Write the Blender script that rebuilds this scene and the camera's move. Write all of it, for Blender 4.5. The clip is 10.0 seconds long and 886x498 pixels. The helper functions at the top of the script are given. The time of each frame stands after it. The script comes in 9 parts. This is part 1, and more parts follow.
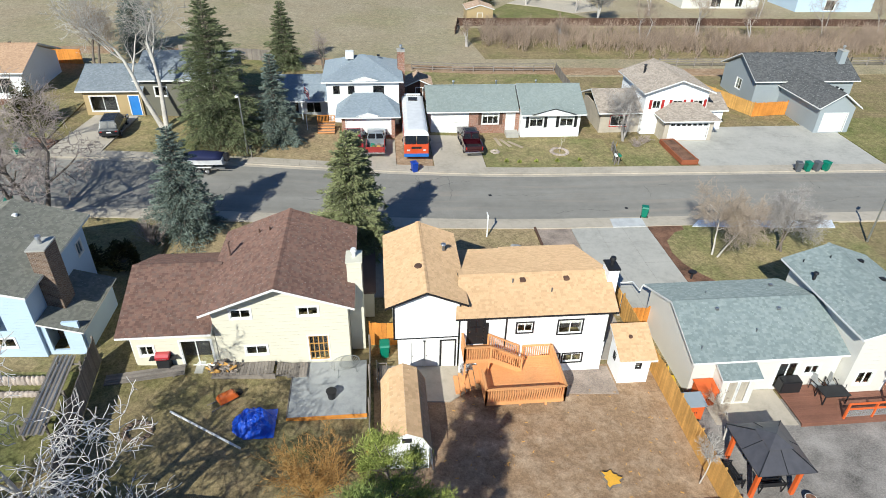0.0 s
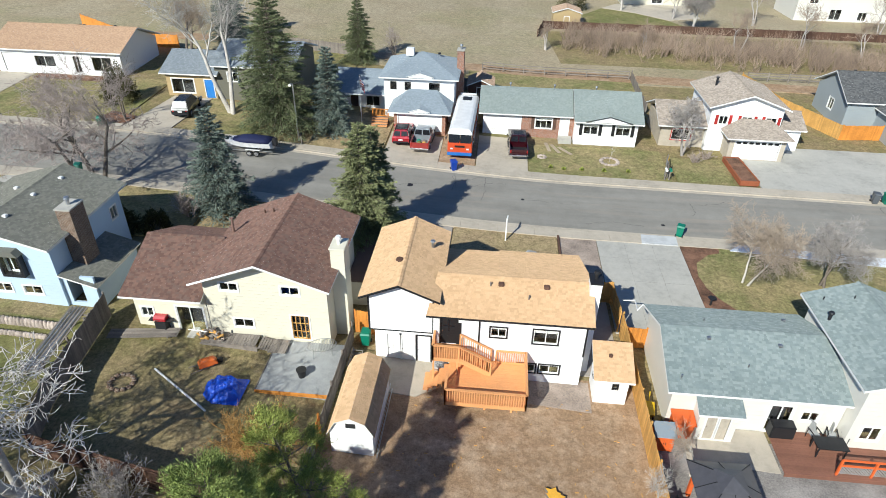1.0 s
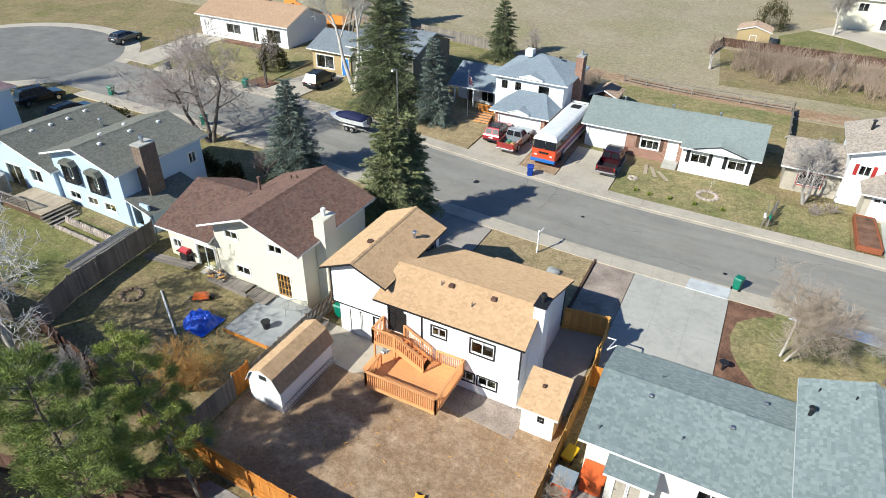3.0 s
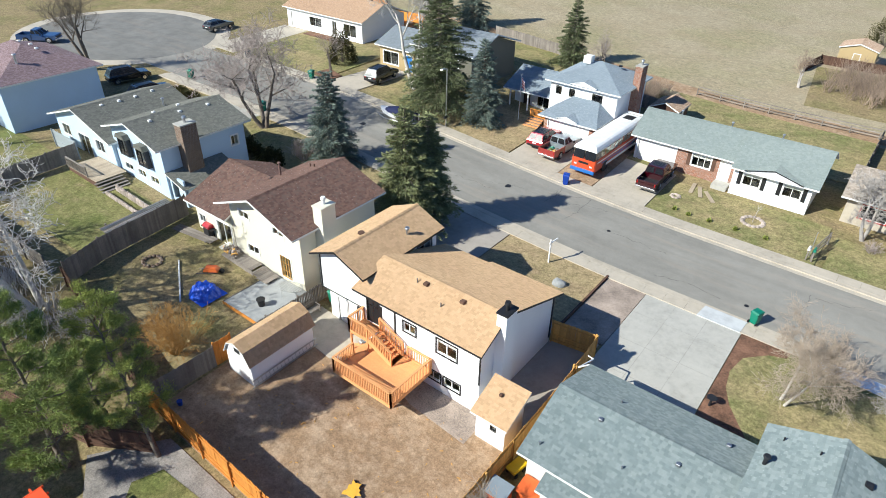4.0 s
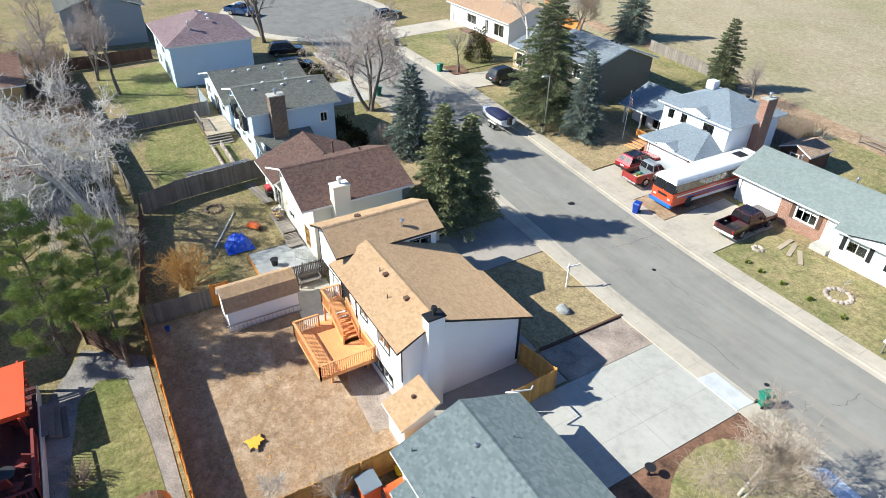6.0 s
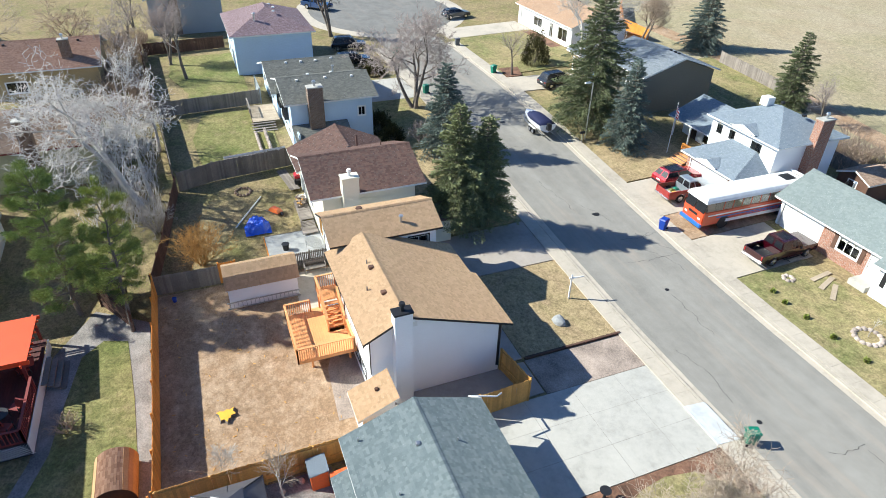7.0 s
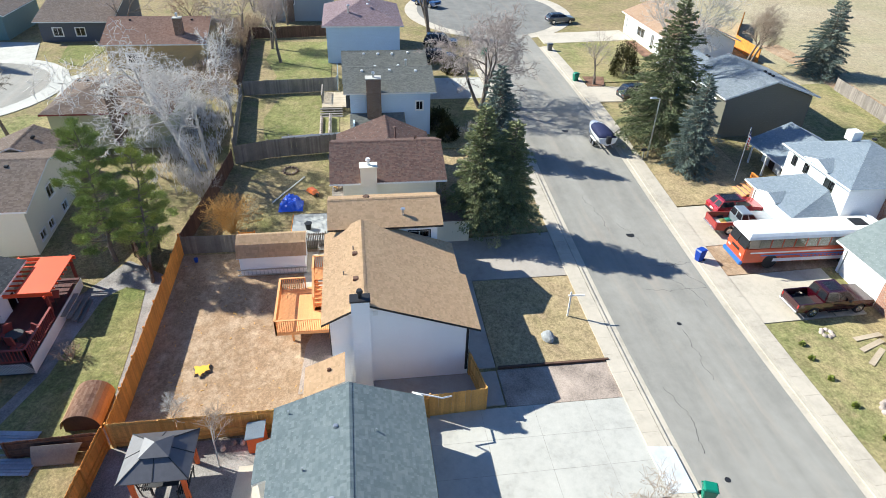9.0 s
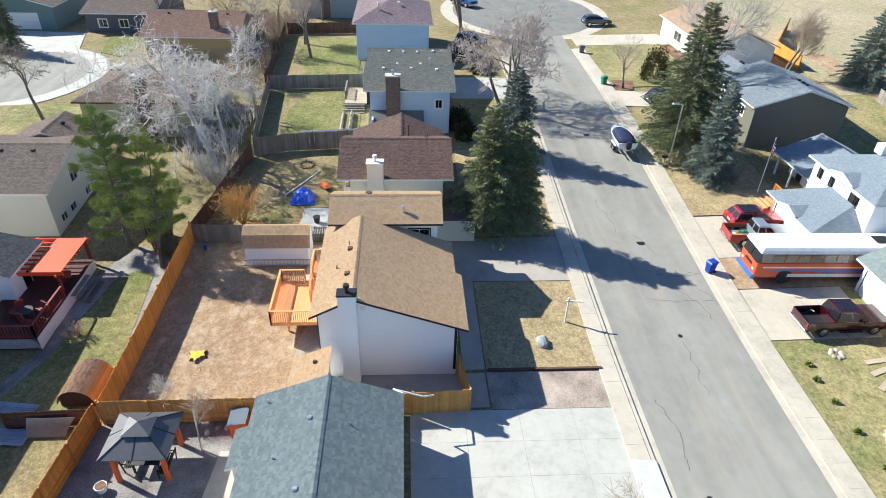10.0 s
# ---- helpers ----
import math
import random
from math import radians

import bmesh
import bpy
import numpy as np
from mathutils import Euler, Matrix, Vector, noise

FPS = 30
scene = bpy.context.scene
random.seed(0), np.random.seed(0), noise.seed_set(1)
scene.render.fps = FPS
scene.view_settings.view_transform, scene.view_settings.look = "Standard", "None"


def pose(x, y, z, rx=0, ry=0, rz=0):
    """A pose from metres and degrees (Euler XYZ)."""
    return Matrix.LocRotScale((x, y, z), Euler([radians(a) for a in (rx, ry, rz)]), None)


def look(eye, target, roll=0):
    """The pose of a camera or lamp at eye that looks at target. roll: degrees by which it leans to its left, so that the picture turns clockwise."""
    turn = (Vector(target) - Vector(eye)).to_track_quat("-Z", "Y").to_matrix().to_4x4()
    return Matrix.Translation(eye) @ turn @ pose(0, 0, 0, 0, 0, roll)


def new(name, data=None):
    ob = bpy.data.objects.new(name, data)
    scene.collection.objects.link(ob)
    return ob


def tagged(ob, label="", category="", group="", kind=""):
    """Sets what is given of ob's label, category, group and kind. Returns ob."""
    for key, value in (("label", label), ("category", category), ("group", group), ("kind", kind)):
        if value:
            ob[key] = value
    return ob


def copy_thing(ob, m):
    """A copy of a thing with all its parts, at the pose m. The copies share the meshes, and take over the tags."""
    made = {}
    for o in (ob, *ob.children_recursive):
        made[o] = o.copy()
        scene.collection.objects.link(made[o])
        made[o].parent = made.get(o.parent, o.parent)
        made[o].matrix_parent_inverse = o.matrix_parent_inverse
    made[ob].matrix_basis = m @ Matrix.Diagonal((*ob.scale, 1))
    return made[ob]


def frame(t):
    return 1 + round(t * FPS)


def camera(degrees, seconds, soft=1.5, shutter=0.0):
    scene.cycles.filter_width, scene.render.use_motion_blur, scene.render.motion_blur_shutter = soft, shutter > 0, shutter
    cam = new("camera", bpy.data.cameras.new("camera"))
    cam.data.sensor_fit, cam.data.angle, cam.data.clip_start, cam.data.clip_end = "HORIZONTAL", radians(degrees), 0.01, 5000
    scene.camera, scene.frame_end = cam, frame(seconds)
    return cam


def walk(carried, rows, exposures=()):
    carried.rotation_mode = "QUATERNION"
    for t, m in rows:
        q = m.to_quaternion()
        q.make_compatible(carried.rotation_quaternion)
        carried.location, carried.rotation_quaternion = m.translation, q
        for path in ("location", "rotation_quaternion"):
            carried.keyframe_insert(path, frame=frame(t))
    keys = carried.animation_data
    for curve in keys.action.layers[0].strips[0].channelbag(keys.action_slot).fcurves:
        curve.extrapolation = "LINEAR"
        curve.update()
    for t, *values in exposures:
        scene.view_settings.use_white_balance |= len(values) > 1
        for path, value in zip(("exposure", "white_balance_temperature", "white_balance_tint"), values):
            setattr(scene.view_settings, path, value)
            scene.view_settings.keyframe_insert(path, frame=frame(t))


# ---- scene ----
cam = camera(71.0, 10.0, soft=0.9)
PATH = [
    (0, (4.048, 0.549, 26.74), (4.238, 2.224, 25.663), 1.5),
    (0.5, (7.561, 0.193, 26.79), (7.584, 1.877, 25.711), 1.3),
    (1, (11.035, 0.208, 26.806), (10.895, 1.885, 25.726), 1.2),
    (1.5, (14.472, 0.616, 26.792), (14.172, 2.271, 25.71), 1.2),
    (2, (17.869, 1.338, 26.8), (17.41, 2.955, 25.716), 1.1),
    (2.5, (21.107, 2.389, 26.79), (20.497, 3.953, 25.703), 1.2),
    (4, (30.063, 7.174, 26.956), (29.045, 8.504, 25.864), 1.2),
    (4.5, (32.635, 9.315, 27.036), (31.497, 10.542, 25.941), 1.2),
    (5, (35.078, 11.685, 27.117), (33.829, 12.797, 26.02), 1.2),
    (5.5, (37.173, 14.213, 27.192), (35.827, 15.203, 26.094), 1.3),
    (7, (41.572, 21.82, 27.362), (40.028, 22.451, 26.258), 1.4),
    (7.5, (42.429, 24.122, 27.375), (40.846, 24.644, 26.27), 1.6),
    (8, (43.088, 26.245, 27.358), (41.476, 26.668, 26.252), 1.7),
    (8.5, (43.579, 28.11, 27.342), (41.946, 28.444, 26.237), 1.8),
    (9, (43.901, 29.848, 27.381), (42.255, 30.101, 26.274), 1.8),
    (9.5, (44.073, 31.313, 27.403), (42.42, 31.498, 26.294), 1.9),
    (10, (44.164, 32.717, 27.423), (42.506, 32.837, 26.311), 1.9),
]
walk(cam, [(t, look(eye, target, roll)) for t, eye, target, roll in PATH],
     [(0.0, 0.26), (2.5, 0.37), (5.0, 0.70), (7.5, 0.95), (10.0, 1.01)])

# ---- light ----
SUN_EL, SUN_ROT = 36.0, 207.5
world = bpy.data.worlds.new("world")
scene.world = world
world.use_nodes = True
_bg = world.node_tree.nodes["Background"]
_sky = world.node_tree.nodes.new("ShaderNodeTexSky")
_sky.sky_type, _sky.sun_disc = "NISHITA", False
_sky.sun_elevation, _sky.sun_rotation = radians(SUN_EL), radians(SUN_ROT)
_tint = world.node_tree.nodes.new("ShaderNodeMix")
_tint.data_type, _tint.blend_type = "RGBA", "MULTIPLY"
_tint.inputs[0].default_value = 1.0
_tint.inputs[7].default_value = (0.68, 0.95, 1.27, 1.0)
world.node_tree.links.new(_sky.outputs[0], _tint.inputs[6])
world.node_tree.links.new(_tint.outputs[2], _bg.inputs[0])
_sky.ozone_density, _sky.dust_density, _sky.air_density = 2.5, 0.4, 1.0
_bg.inputs[1].default_value = 0.067
_sun = bpy.data.lights.new("sun", "SUN")
_sun.energy, _sun.angle, _sun.color = 5.0, radians(0.53), (0.975, 0.985, 0.90)
_v = Vector((math.sin(radians(SUN_ROT)) * math.cos(radians(SUN_EL)), math.cos(radians(SUN_ROT)) * math.cos(radians(SUN_EL)), math.sin(radians(SUN_EL))))
new("sun", _sun).matrix_world = look(_v * 200, (0, 0, 0))


# ---- materials ----
class Nodes:
    """Small wrapper to write node trees briefly."""
    def __init__(self, name):
        self.mat = bpy.data.materials.new(name)
        self.mat.use_nodes = True
        self.t = self.mat.node_tree
        self.bsdf = self.t.nodes["Principled BSDF"]
        self.geo = self.t.nodes.new("ShaderNodeNewGeometry")

    def put(self, socket, value):
        if hasattr(value, "is_output"):
            self.t.links.new(value, socket)
        else:
            socket.default_value = (*value, 1.0) if isinstance(value, tuple) and len(value) == 3 and socket.type == "RGBA" else value

    def set(self, key, value):
        self.put(self.bsdf.inputs[key], value)

    def noise(self, scale, detail=4.0, rough=0.6, vec=None, stretch=None):
        n = self.t.nodes.new("ShaderNodeTexNoise")
        n.inputs["Scale"].default_value, n.inputs["Detail"].default_value, n.inputs["Roughness"].default_value = scale, detail, rough
        v = vec or self.geo.outputs["Position"]
        if stretch:
            m = self.t.nodes.new("ShaderNodeVectorMath")
            m.operation = "MULTIPLY"
            self.put(m.inputs[0], v)
            m.inputs[1].default_value = stretch
            v = m.outputs[0]
        self.put(n.inputs["Vector"], v)
        return n.outputs["Fac"]

    def ramp(self, fac, stops):
        n = self.t.nodes.new("ShaderNodeValToRGB")
        el = n.color_ramp.elements
        while len(el) < len(stops):
            el.new(0.5)
        for e, (p, c) in zip(el, stops):
            e.position, e.color = p, (*c, 1.0)
        self.put(n.inputs[0], fac)
        return n.outputs[0]

    def mix(self, fac, a, b, how="MIX"):
        n = self.t.nodes.new("ShaderNodeMix")
        n.data_type, n.blend_type = "RGBA", how
        self.put(n.inputs[0], fac), self.put(n.inputs[6], a), self.put(n.inputs[7], b)
        return n.outputs[2]

    def math(self, op, a, b=0.0):
        n = self.t.nodes.new("ShaderNodeMath")
        n.operation = op
        self.put(n.inputs[0], a), self.put(n.inputs[1], b)
        return n.outputs[0]

    def bump(self, height, strength=0.3, dist=0.02):
        n = self.t.nodes.new("ShaderNodeBump")
        n.inputs["Strength"].default_value, n.inputs["Distance"].default_value = strength, dist
        self.put(n.inputs["Height"], height)
        self.set("Normal", n.outputs[0])

    def pos(self, axis):
        n = self.t.nodes.new("ShaderNodeSeparateXYZ")
        self.put(n.inputs[0], self.geo.outputs["Position"])
        return n.outputs[axis]


def scale_c(c, k):
    return tuple(min(1.0, v * k) for v in c)


def surf(name, c, var=0.25, big=0.3, small=6.0, rough=0.8, bump=0.2, dist=0.02, metal=0.0, c2=None, rand=0.0, island=0.0, spec=0.4):
    """A weathered surface: colour drifts at a large and a small scale, fine relief."""
    n = Nodes(name)
    c2 = c2 or scale_c(c, 1 - var)
    a = n.noise(big, 5.0)
    b = n.noise(small, 6.0, 0.7)
    f = n.math("ADD", n.math("MULTIPLY", a, 0.55), n.math("MULTIPLY", b, 0.45))
    col = n.ramp(f, [(0.36, c2), (0.62, scale_c(c, 1 + var * 0.3))])
    if rand:
        oi = n.t.nodes.new("ShaderNodeObjectInfo")
        k = n.math("ADD", n.math("MULTIPLY", oi.outputs["Random"], 2 * rand), 1 - rand)
        col = n.mix(1.0, col, k, "MULTIPLY")
    if island:
        k = n.math("ADD", n.math("MULTIPLY", n.geo.outputs["Random Per Island"], 2 * island), 1 - island)
        col = n.mix(1.0, col, k, "MULTIPLY")
    n.set("Base Color", col)
    n.set("Roughness", n.math("ADD", n.math("MULTIPLY", b, 0.2), rough - 0.1))
    n.set("Metallic", metal)
    n.set("Specular IOR Level", spec)
    if bump:
        n.bump(b, bump, dist)
    return n.mat


def siding(name, c, lap=0.2, var=0.08, vertical=False):
    """Painted lap siding: a saw-tooth relief board by board, faint weathering."""
    n = Nodes(name)
    a = n.noise(0.4, 4.0)
    b = n.noise(9.0, 4.0, stretch=(1, 1, 4))
    if vertical:
        h = n.math("ADD", n.pos(0), n.pos(1))
    else:
        h = n.pos(2)
    saw = n.math("FRACT", n.math("DIVIDE", h, lap))
    f = n.math("ADD", n.math("MULTIPLY", a, 0.6), n.math("MULTIPLY", b, 0.4))
    n.set("Base Color", n.ramp(f, [(0.35, scale_c(c, 1 - var)), (0.6, c)]))
    n.set("Roughness", 0.55)
    height = n.math("SUBTRACT", 1.0, saw)
    n.bump(n.math("ADD", height, n.math("MULTIPLY", b, 0.1)), 0.7, 0.012)
    return n.mat


def shingle(name, tones):
    """Asphalt shingles: each tab has a tone of its own, granules and a few streaks over it."""
    n = Nodes(name)
    oi = n.t.nodes.new("ShaderNodeObjectInfo")
    r = n.math("FRACT", n.math("ADD", n.geo.outputs["Random Per Island"], oi.outputs["Random"]))
    k = len(tones)
    col = n.ramp(r, [((i + 0.5) / k, scale_c(t, 1.24)) for i, t in enumerate(tones)])
    big = n.noise(0.35, 4.0)
    fine = n.noise(40.0, 3.0)
    col = n.mix(0.22, col, n.ramp(big, [(0.35, (0.44, 0.44, 0.44)), (0.65, (0.58, 0.58, 0.58))]), "OVERLAY")
    col = n.mix(0.3, col, n.ramp(fine, [(0.3, (0.35, 0.35, 0.35)), (0.7, (0.68, 0.68, 0.68))]), "OVERLAY")
    n.set("Base Color", col)
    n.set("Roughness", 0.92)
    n.set("Specular IOR Level", 0.25)
    n.set("Diffuse Roughness", 1.0)
    n.bump(n.noise(60.0, 2.0, 0.5), 1.0, 0.03)
    return n.mat


def brickwork(name, c, mortar):
    n = Nodes(name)
    b = n.t.nodes.new("ShaderNodeTexBrick")
    comb = n.t.nodes.new("ShaderNodeCombineXYZ")
    n.put(comb.inputs[0], n.math("ADD", n.pos(0), n.pos(1)))
    n.put(comb.inputs[1], n.pos(2))
    n.put(b.inputs["Vector"], comb.outputs[0])
    n.put(b.inputs["Color1"], c), n.put(b.inputs["Color2"], scale_c(c, 0.6)), n.put(b.inputs["Mortar"], mortar)
    b.inputs["Scale"].default_value = 1.0
    b.inputs["Brick Width"].default_value, b.inputs["Row Height"].default_value, b.inputs["Mortar Size"].default_value = 0.22, 0.08, 0.008
    f = n.noise(1.2, 4.0)
    n.set("Base Color", n.mix(0.4, b.outputs["Color"], n.ramp(f, [(0.3, (0.35, 0.33, 0.32)), (0.7, (0.65, 0.62, 0.6))]), "OVERLAY"))
    n.set("Roughness", 0.9)
    n.bump(n.math("SUBTRACT", 1.0, b.outputs["Fac"]), 0.5, 0.01)
    return n.mat


def grass_mat(name, dry, green, bare, greenness, bareness, scale=0.22, rough=0.8, mottle=0.7):
    """Winter turf: straw-coloured, with green and bare patches."""
    n = Nodes(name)
    a, b, c, f = n.noise(scale, 6.0, 0.62), n.noise(scale * 2.3, 5.0, 0.6, stretch=(1, 1.3, 1)), n.noise(1.7, 6.0, 0.7), n.noise(14.0, 6.0, 0.85)
    col = n.mix(n.ramp(a, [(0.55 - greenness * 0.35, (0, 0, 0)), (0.85 - greenness * 0.35, (1, 1, 1))]), dry, green)
    col = n.mix(n.ramp(n.math("ADD", n.math("MULTIPLY", b, 0.6), n.math("MULTIPLY", c, 0.4)), [(0.58 - bareness * 0.3, (0, 0, 0)), (0.8 - bareness * 0.3, (0.9, 0.9, 0.9))]), col, bare)
    col = n.mix(0.75, col, n.ramp(f, [(0.25, (0.22, 0.22, 0.22)), (0.75, (0.78, 0.78, 0.78))]), "OVERLAY")
    col = n.mix(mottle, col, n.ramp(c, [(0.3, (0.26, 0.26, 0.26)), (0.7, (0.72, 0.72, 0.72))]), "OVERLAY")
    d = n.noise(5.0, 5.0, 0.8)
    col = n.mix(rough, col, n.ramp(d, [(0.3, (0.2, 0.2, 0.2)), (0.7, (0.8, 0.8, 0.8))]), "OVERLAY")
    n.set("Base Color", col)
    n.set("Roughness", 0.95)
    n.set("Specular IOR Level", 0.15)
    n.bump(n.math("ADD", f, c), 0.6, 0.05)
    return n.mat


def asphalt_mat(name, c, along=(0.05, 1, 1)):
    """Worn asphalt: lanes polished along the way, dark seals, patches and grit."""
    n = Nodes(name)
    a, lanes, grit, stain = n.noise(0.25, 5.0), n.noise(0.55, 3.0, stretch=along), n.noise(30.0, 3.0, 0.8), n.noise(1.3, 5.0, 0.7)
    f = n.math("ADD", n.math("ADD", n.math("MULTIPLY", a, 0.3), n.math("MULTIPLY", lanes, 0.45)), n.math("MULTIPLY", stain, 0.25))
    col = n.ramp(f, [(0.36, scale_c(c, 0.8)), (0.5, c), (0.64, scale_c(c, 1.2))])
    col = n.mix(0.4, col, n.ramp(grit, [(0.3, (0.3, 0.3, 0.3)), (0.7, (0.7, 0.7, 0.7))]), "OVERLAY")
    worn = n.noise(0.9, 4.0, 0.6, stretch=(0.09, 1, 1))
    col = n.mix(n.ramp(worn, [(0.52, (0, 0, 0)), (0.74, (0.55, 0.55, 0.55))]), col, (c[0] * 1.38, c[1] * 1.22, c[2] * 1.12))
    tar = n.noise(2.6, 5.0, 0.75)
    col = n.mix(n.ramp(tar, [(0.66, (0, 0, 0)), (0.74, (0.5, 0.5, 0.5))]), col, scale_c(c, 0.55))
    n.set("Base Color", col)
    n.set("Roughness", 0.9)
    n.set("Specular IOR Level", 0.25)
    n.bump(grit, 0.35, 0.01)
    return n.mat


def concrete_mat(name, c, joint=None):
    n = Nodes(name)
    a, b, g = n.noise(0.35, 6.0, 0.65), n.noise(2.1, 6.0, 0.7), n.noise(35.0, 3.0)
    f = n.math("ADD", n.math("MULTIPLY", a, 0.6), n.math("MULTIPLY", b, 0.4))
    col = n.ramp(f, [(0.33, scale_c(c, 0.74)), (0.5, c), (0.66, scale_c(c, 1.12))])
    col = n.mix(0.25, col, n.ramp(g, [(0.3, (0.35, 0.35, 0.35)), (0.7, (0.65, 0.65, 0.65))]), "OVERLAY")
    n.set("Base Color", col)
    n.set("Roughness", 0.85)
    n.bump(g, 0.2, 0.01)
    return n.mat


def glass_mat(name, tint, rough=0.03):
    n = Nodes(name)
    n.set("Base Color", tint)
    n.set("Roughness", rough)
    n.set("Transmission Weight", 1.0)
    n.set("IOR", 1.45)
    return n.mat


def paint(name, c, rough=0.3, metal=0.0, coat=0.6):
    n = Nodes(name)
    d = n.noise(1.5, 5.0)
    n.set("Base Color", n.ramp(d, [(0.3, scale_c(c, 0.85)), (0.65, c)]))
    n.set("Roughness", n.math("ADD", n.math("MULTIPLY", d, 0.2), rough - 0.08))
    n.set("Metallic", metal)
    n.set("Coat Weight", coat)
    return n.mat


M = {}
M["field"] = grass_mat("field_grass", (0.375, 0.315, 0.215), (0.27, 0.25, 0.13), (0.33, 0.26, 0.17), 0.3, 0.4, 0.07, 0.6, 0.6)
M["ground"] = grass_mat("yard_ground", (0.285, 0.225, 0.12), (0.165, 0.165, 0.06), (0.225, 0.165, 0.1), 0.35, 0.4)
M["lawn"] = grass_mat("lawn_grass", (0.335, 0.27, 0.14), (0.185, 0.19, 0.075), (0.275, 0.205, 0.12), 0.55, 0.3)
M["lawn_dry"] = grass_mat("dry_lawn_grass", (0.37, 0.285, 0.16), (0.25, 0.215, 0.1), (0.28, 0.2, 0.125), 0.2, 0.4)
M["lawn_green"] = grass_mat("green_lawn_grass", (0.255, 0.225, 0.1), (0.14, 0.158, 0.052), (0.24, 0.18, 0.11), 0.6, 0.2)
M["dirt"] = grass_mat("bare_dirt", (0.36, 0.24, 0.15), (0.285, 0.185, 0.11), (0.45, 0.335, 0.235), 0.4, 0.4, 0.22, 0.48, 0.42)
M["gravel"] = surf("pea_gravel", (0.40, 0.32, 0.265), 0.6, 0.5, 11.0, 0.9, 0.6, 0.03)
M["gravel_grey"] = surf("grey_gravel", (0.30, 0.275, 0.255), 0.7, 0.5, 11.0, 0.9, 0.6, 0.03)
M["mulch"] = surf("wood_mulch", (0.225, 0.118, 0.075), 0.75, 0.8, 8.0, 0.95, 0.8, 0.05)
M["asphalt"] = asphalt_mat("road_asphalt", (0.265, 0.252, 0.225))
# road asphalt darkened all over to stand in for tree shadows on the circle
M["asphalt_tree_shade"] = asphalt_mat("tree_shaded_asphalt", (0.19, 0.185, 0.172), (1, 1, 1))
M["concrete"] = concrete_mat("drive_concrete", (0.43, 0.415, 0.375))
M["concrete_dark"] = concrete_mat("aged_concrete", (0.36, 0.32, 0.28))
M["concrete_tan"] = concrete_mat("walk_concrete", (0.46, 0.405, 0.33))
M["patio"] = concrete_mat("patio_concrete", (0.34, 0.35, 0.35))
M["joint"] = surf("joint_sealer", (0.08, 0.075, 0.07), 0.3)
M["saw_joint"] = surf("sawn_joint", (0.30, 0.285, 0.26), 0.3)
M["white"] = siding("white_siding", (0.88, 0.885, 0.89), 0.2, 0.05)
M["cream"] = siding("cream_siding", (0.72, 0.68, 0.55), 0.25, 0.06)
M["pale"] = siding("pale_stucco", (0.70, 0.68, 0.62), 0.3, 0.06)
M["sage"] = siding("sage_siding", (0.40, 0.40, 0.25), 0.22)
M["blue"] = siding("pale_blue_siding", (0.52, 0.66, 0.80), 0.2)
M["olive"] = siding("olive_siding", (0.15, 0.145, 0.115), 0.2)
M["greyblue"] = siding("grey_blue_siding", (0.33, 0.37, 0.39), 0.2)
M["tanwall"] = siding("tan_siding", (0.45, 0.33, 0.17), 0.2)
M["white_trim"] = surf("white_trim", (0.80, 0.80, 0.78), 0.08, 0.5, 8.0, 0.5, 0.05)
M["black_trim"] = surf("black_trim", (0.018, 0.018, 0.02), 0.3, 0.5, 8.0, 0.5, 0.05)
M["red_trim"] = surf("red_paint", (0.42, 0.03, 0.025), 0.25, 0.5, 8.0, 0.6, 0.1)
M["brick"] = brickwork("red_brick", (0.36, 0.15, 0.09), (0.42, 0.38, 0.34))
M["brick_brown"] = brickwork("brown_brick", (0.20, 0.13, 0.09), (0.30, 0.26, 0.22))
M["sh_tan"] = shingle("tan_shingles", [(0.455, 0.303, 0.178), (0.485, 0.325, 0.192), (0.515, 0.346, 0.208), (0.425, 0.283, 0.163)])
M["sh_brown"] = shingle("brown_shingles", [(0.125, 0.074, 0.06), (0.16, 0.092, 0.073), (0.195, 0.115, 0.09), (0.145, 0.096, 0.08)])
M["sh_grey"] = shingle("grey_green_shingles", [(0.138, 0.172, 0.176), (0.168, 0.203, 0.206), (0.2, 0.235, 0.236), (0.15, 0.184, 0.188)])
M["sh_teal"] = shingle("teal_grey_shingles", [(0.165, 0.195, 0.19), (0.18, 0.21, 0.205), (0.195, 0.225, 0.218)])
M["sh_slate"] = shingle("slate_blue_shingles", [(0.165, 0.2, 0.232), (0.183, 0.218, 0.252), (0.2, 0.236, 0.27)])
M["sh_navy"] = shingle("dark_slate_shingles", [(0.16, 0.185, 0.205), (0.18, 0.205, 0.23), (0.205, 0.23, 0.255)])
M["sh_olive"] = shingle("dark_olive_shingles", [(0.155, 0.155, 0.132), (0.18, 0.178, 0.152), (0.205, 0.202, 0.172)])
M["sh_pink"] = shingle("mauve_shingles", [(0.25, 0.17, 0.17), (0.31, 0.215, 0.215), (0.36, 0.26, 0.26)])
M["sh_taupe"] = shingle("taupe_shingles", [(0.20, 0.17, 0.145), (0.245, 0.21, 0.18), (0.29, 0.25, 0.215)])
M["sh_char"] = shingle("charcoal_shingles", [(0.055, 0.057, 0.06), (0.075, 0.077, 0.08), (0.095, 0.097, 0.1)])
M["sh_clay"] = shingle("clay_shingles", [(0.36, 0.235, 0.155), (0.40, 0.265, 0.175), (0.43, 0.29, 0.19)])
M["sh_clay_red"] = shingle("reddish_clay_shingles", [(0.30, 0.165, 0.11), (0.34, 0.19, 0.13), (0.38, 0.22, 0.15)])
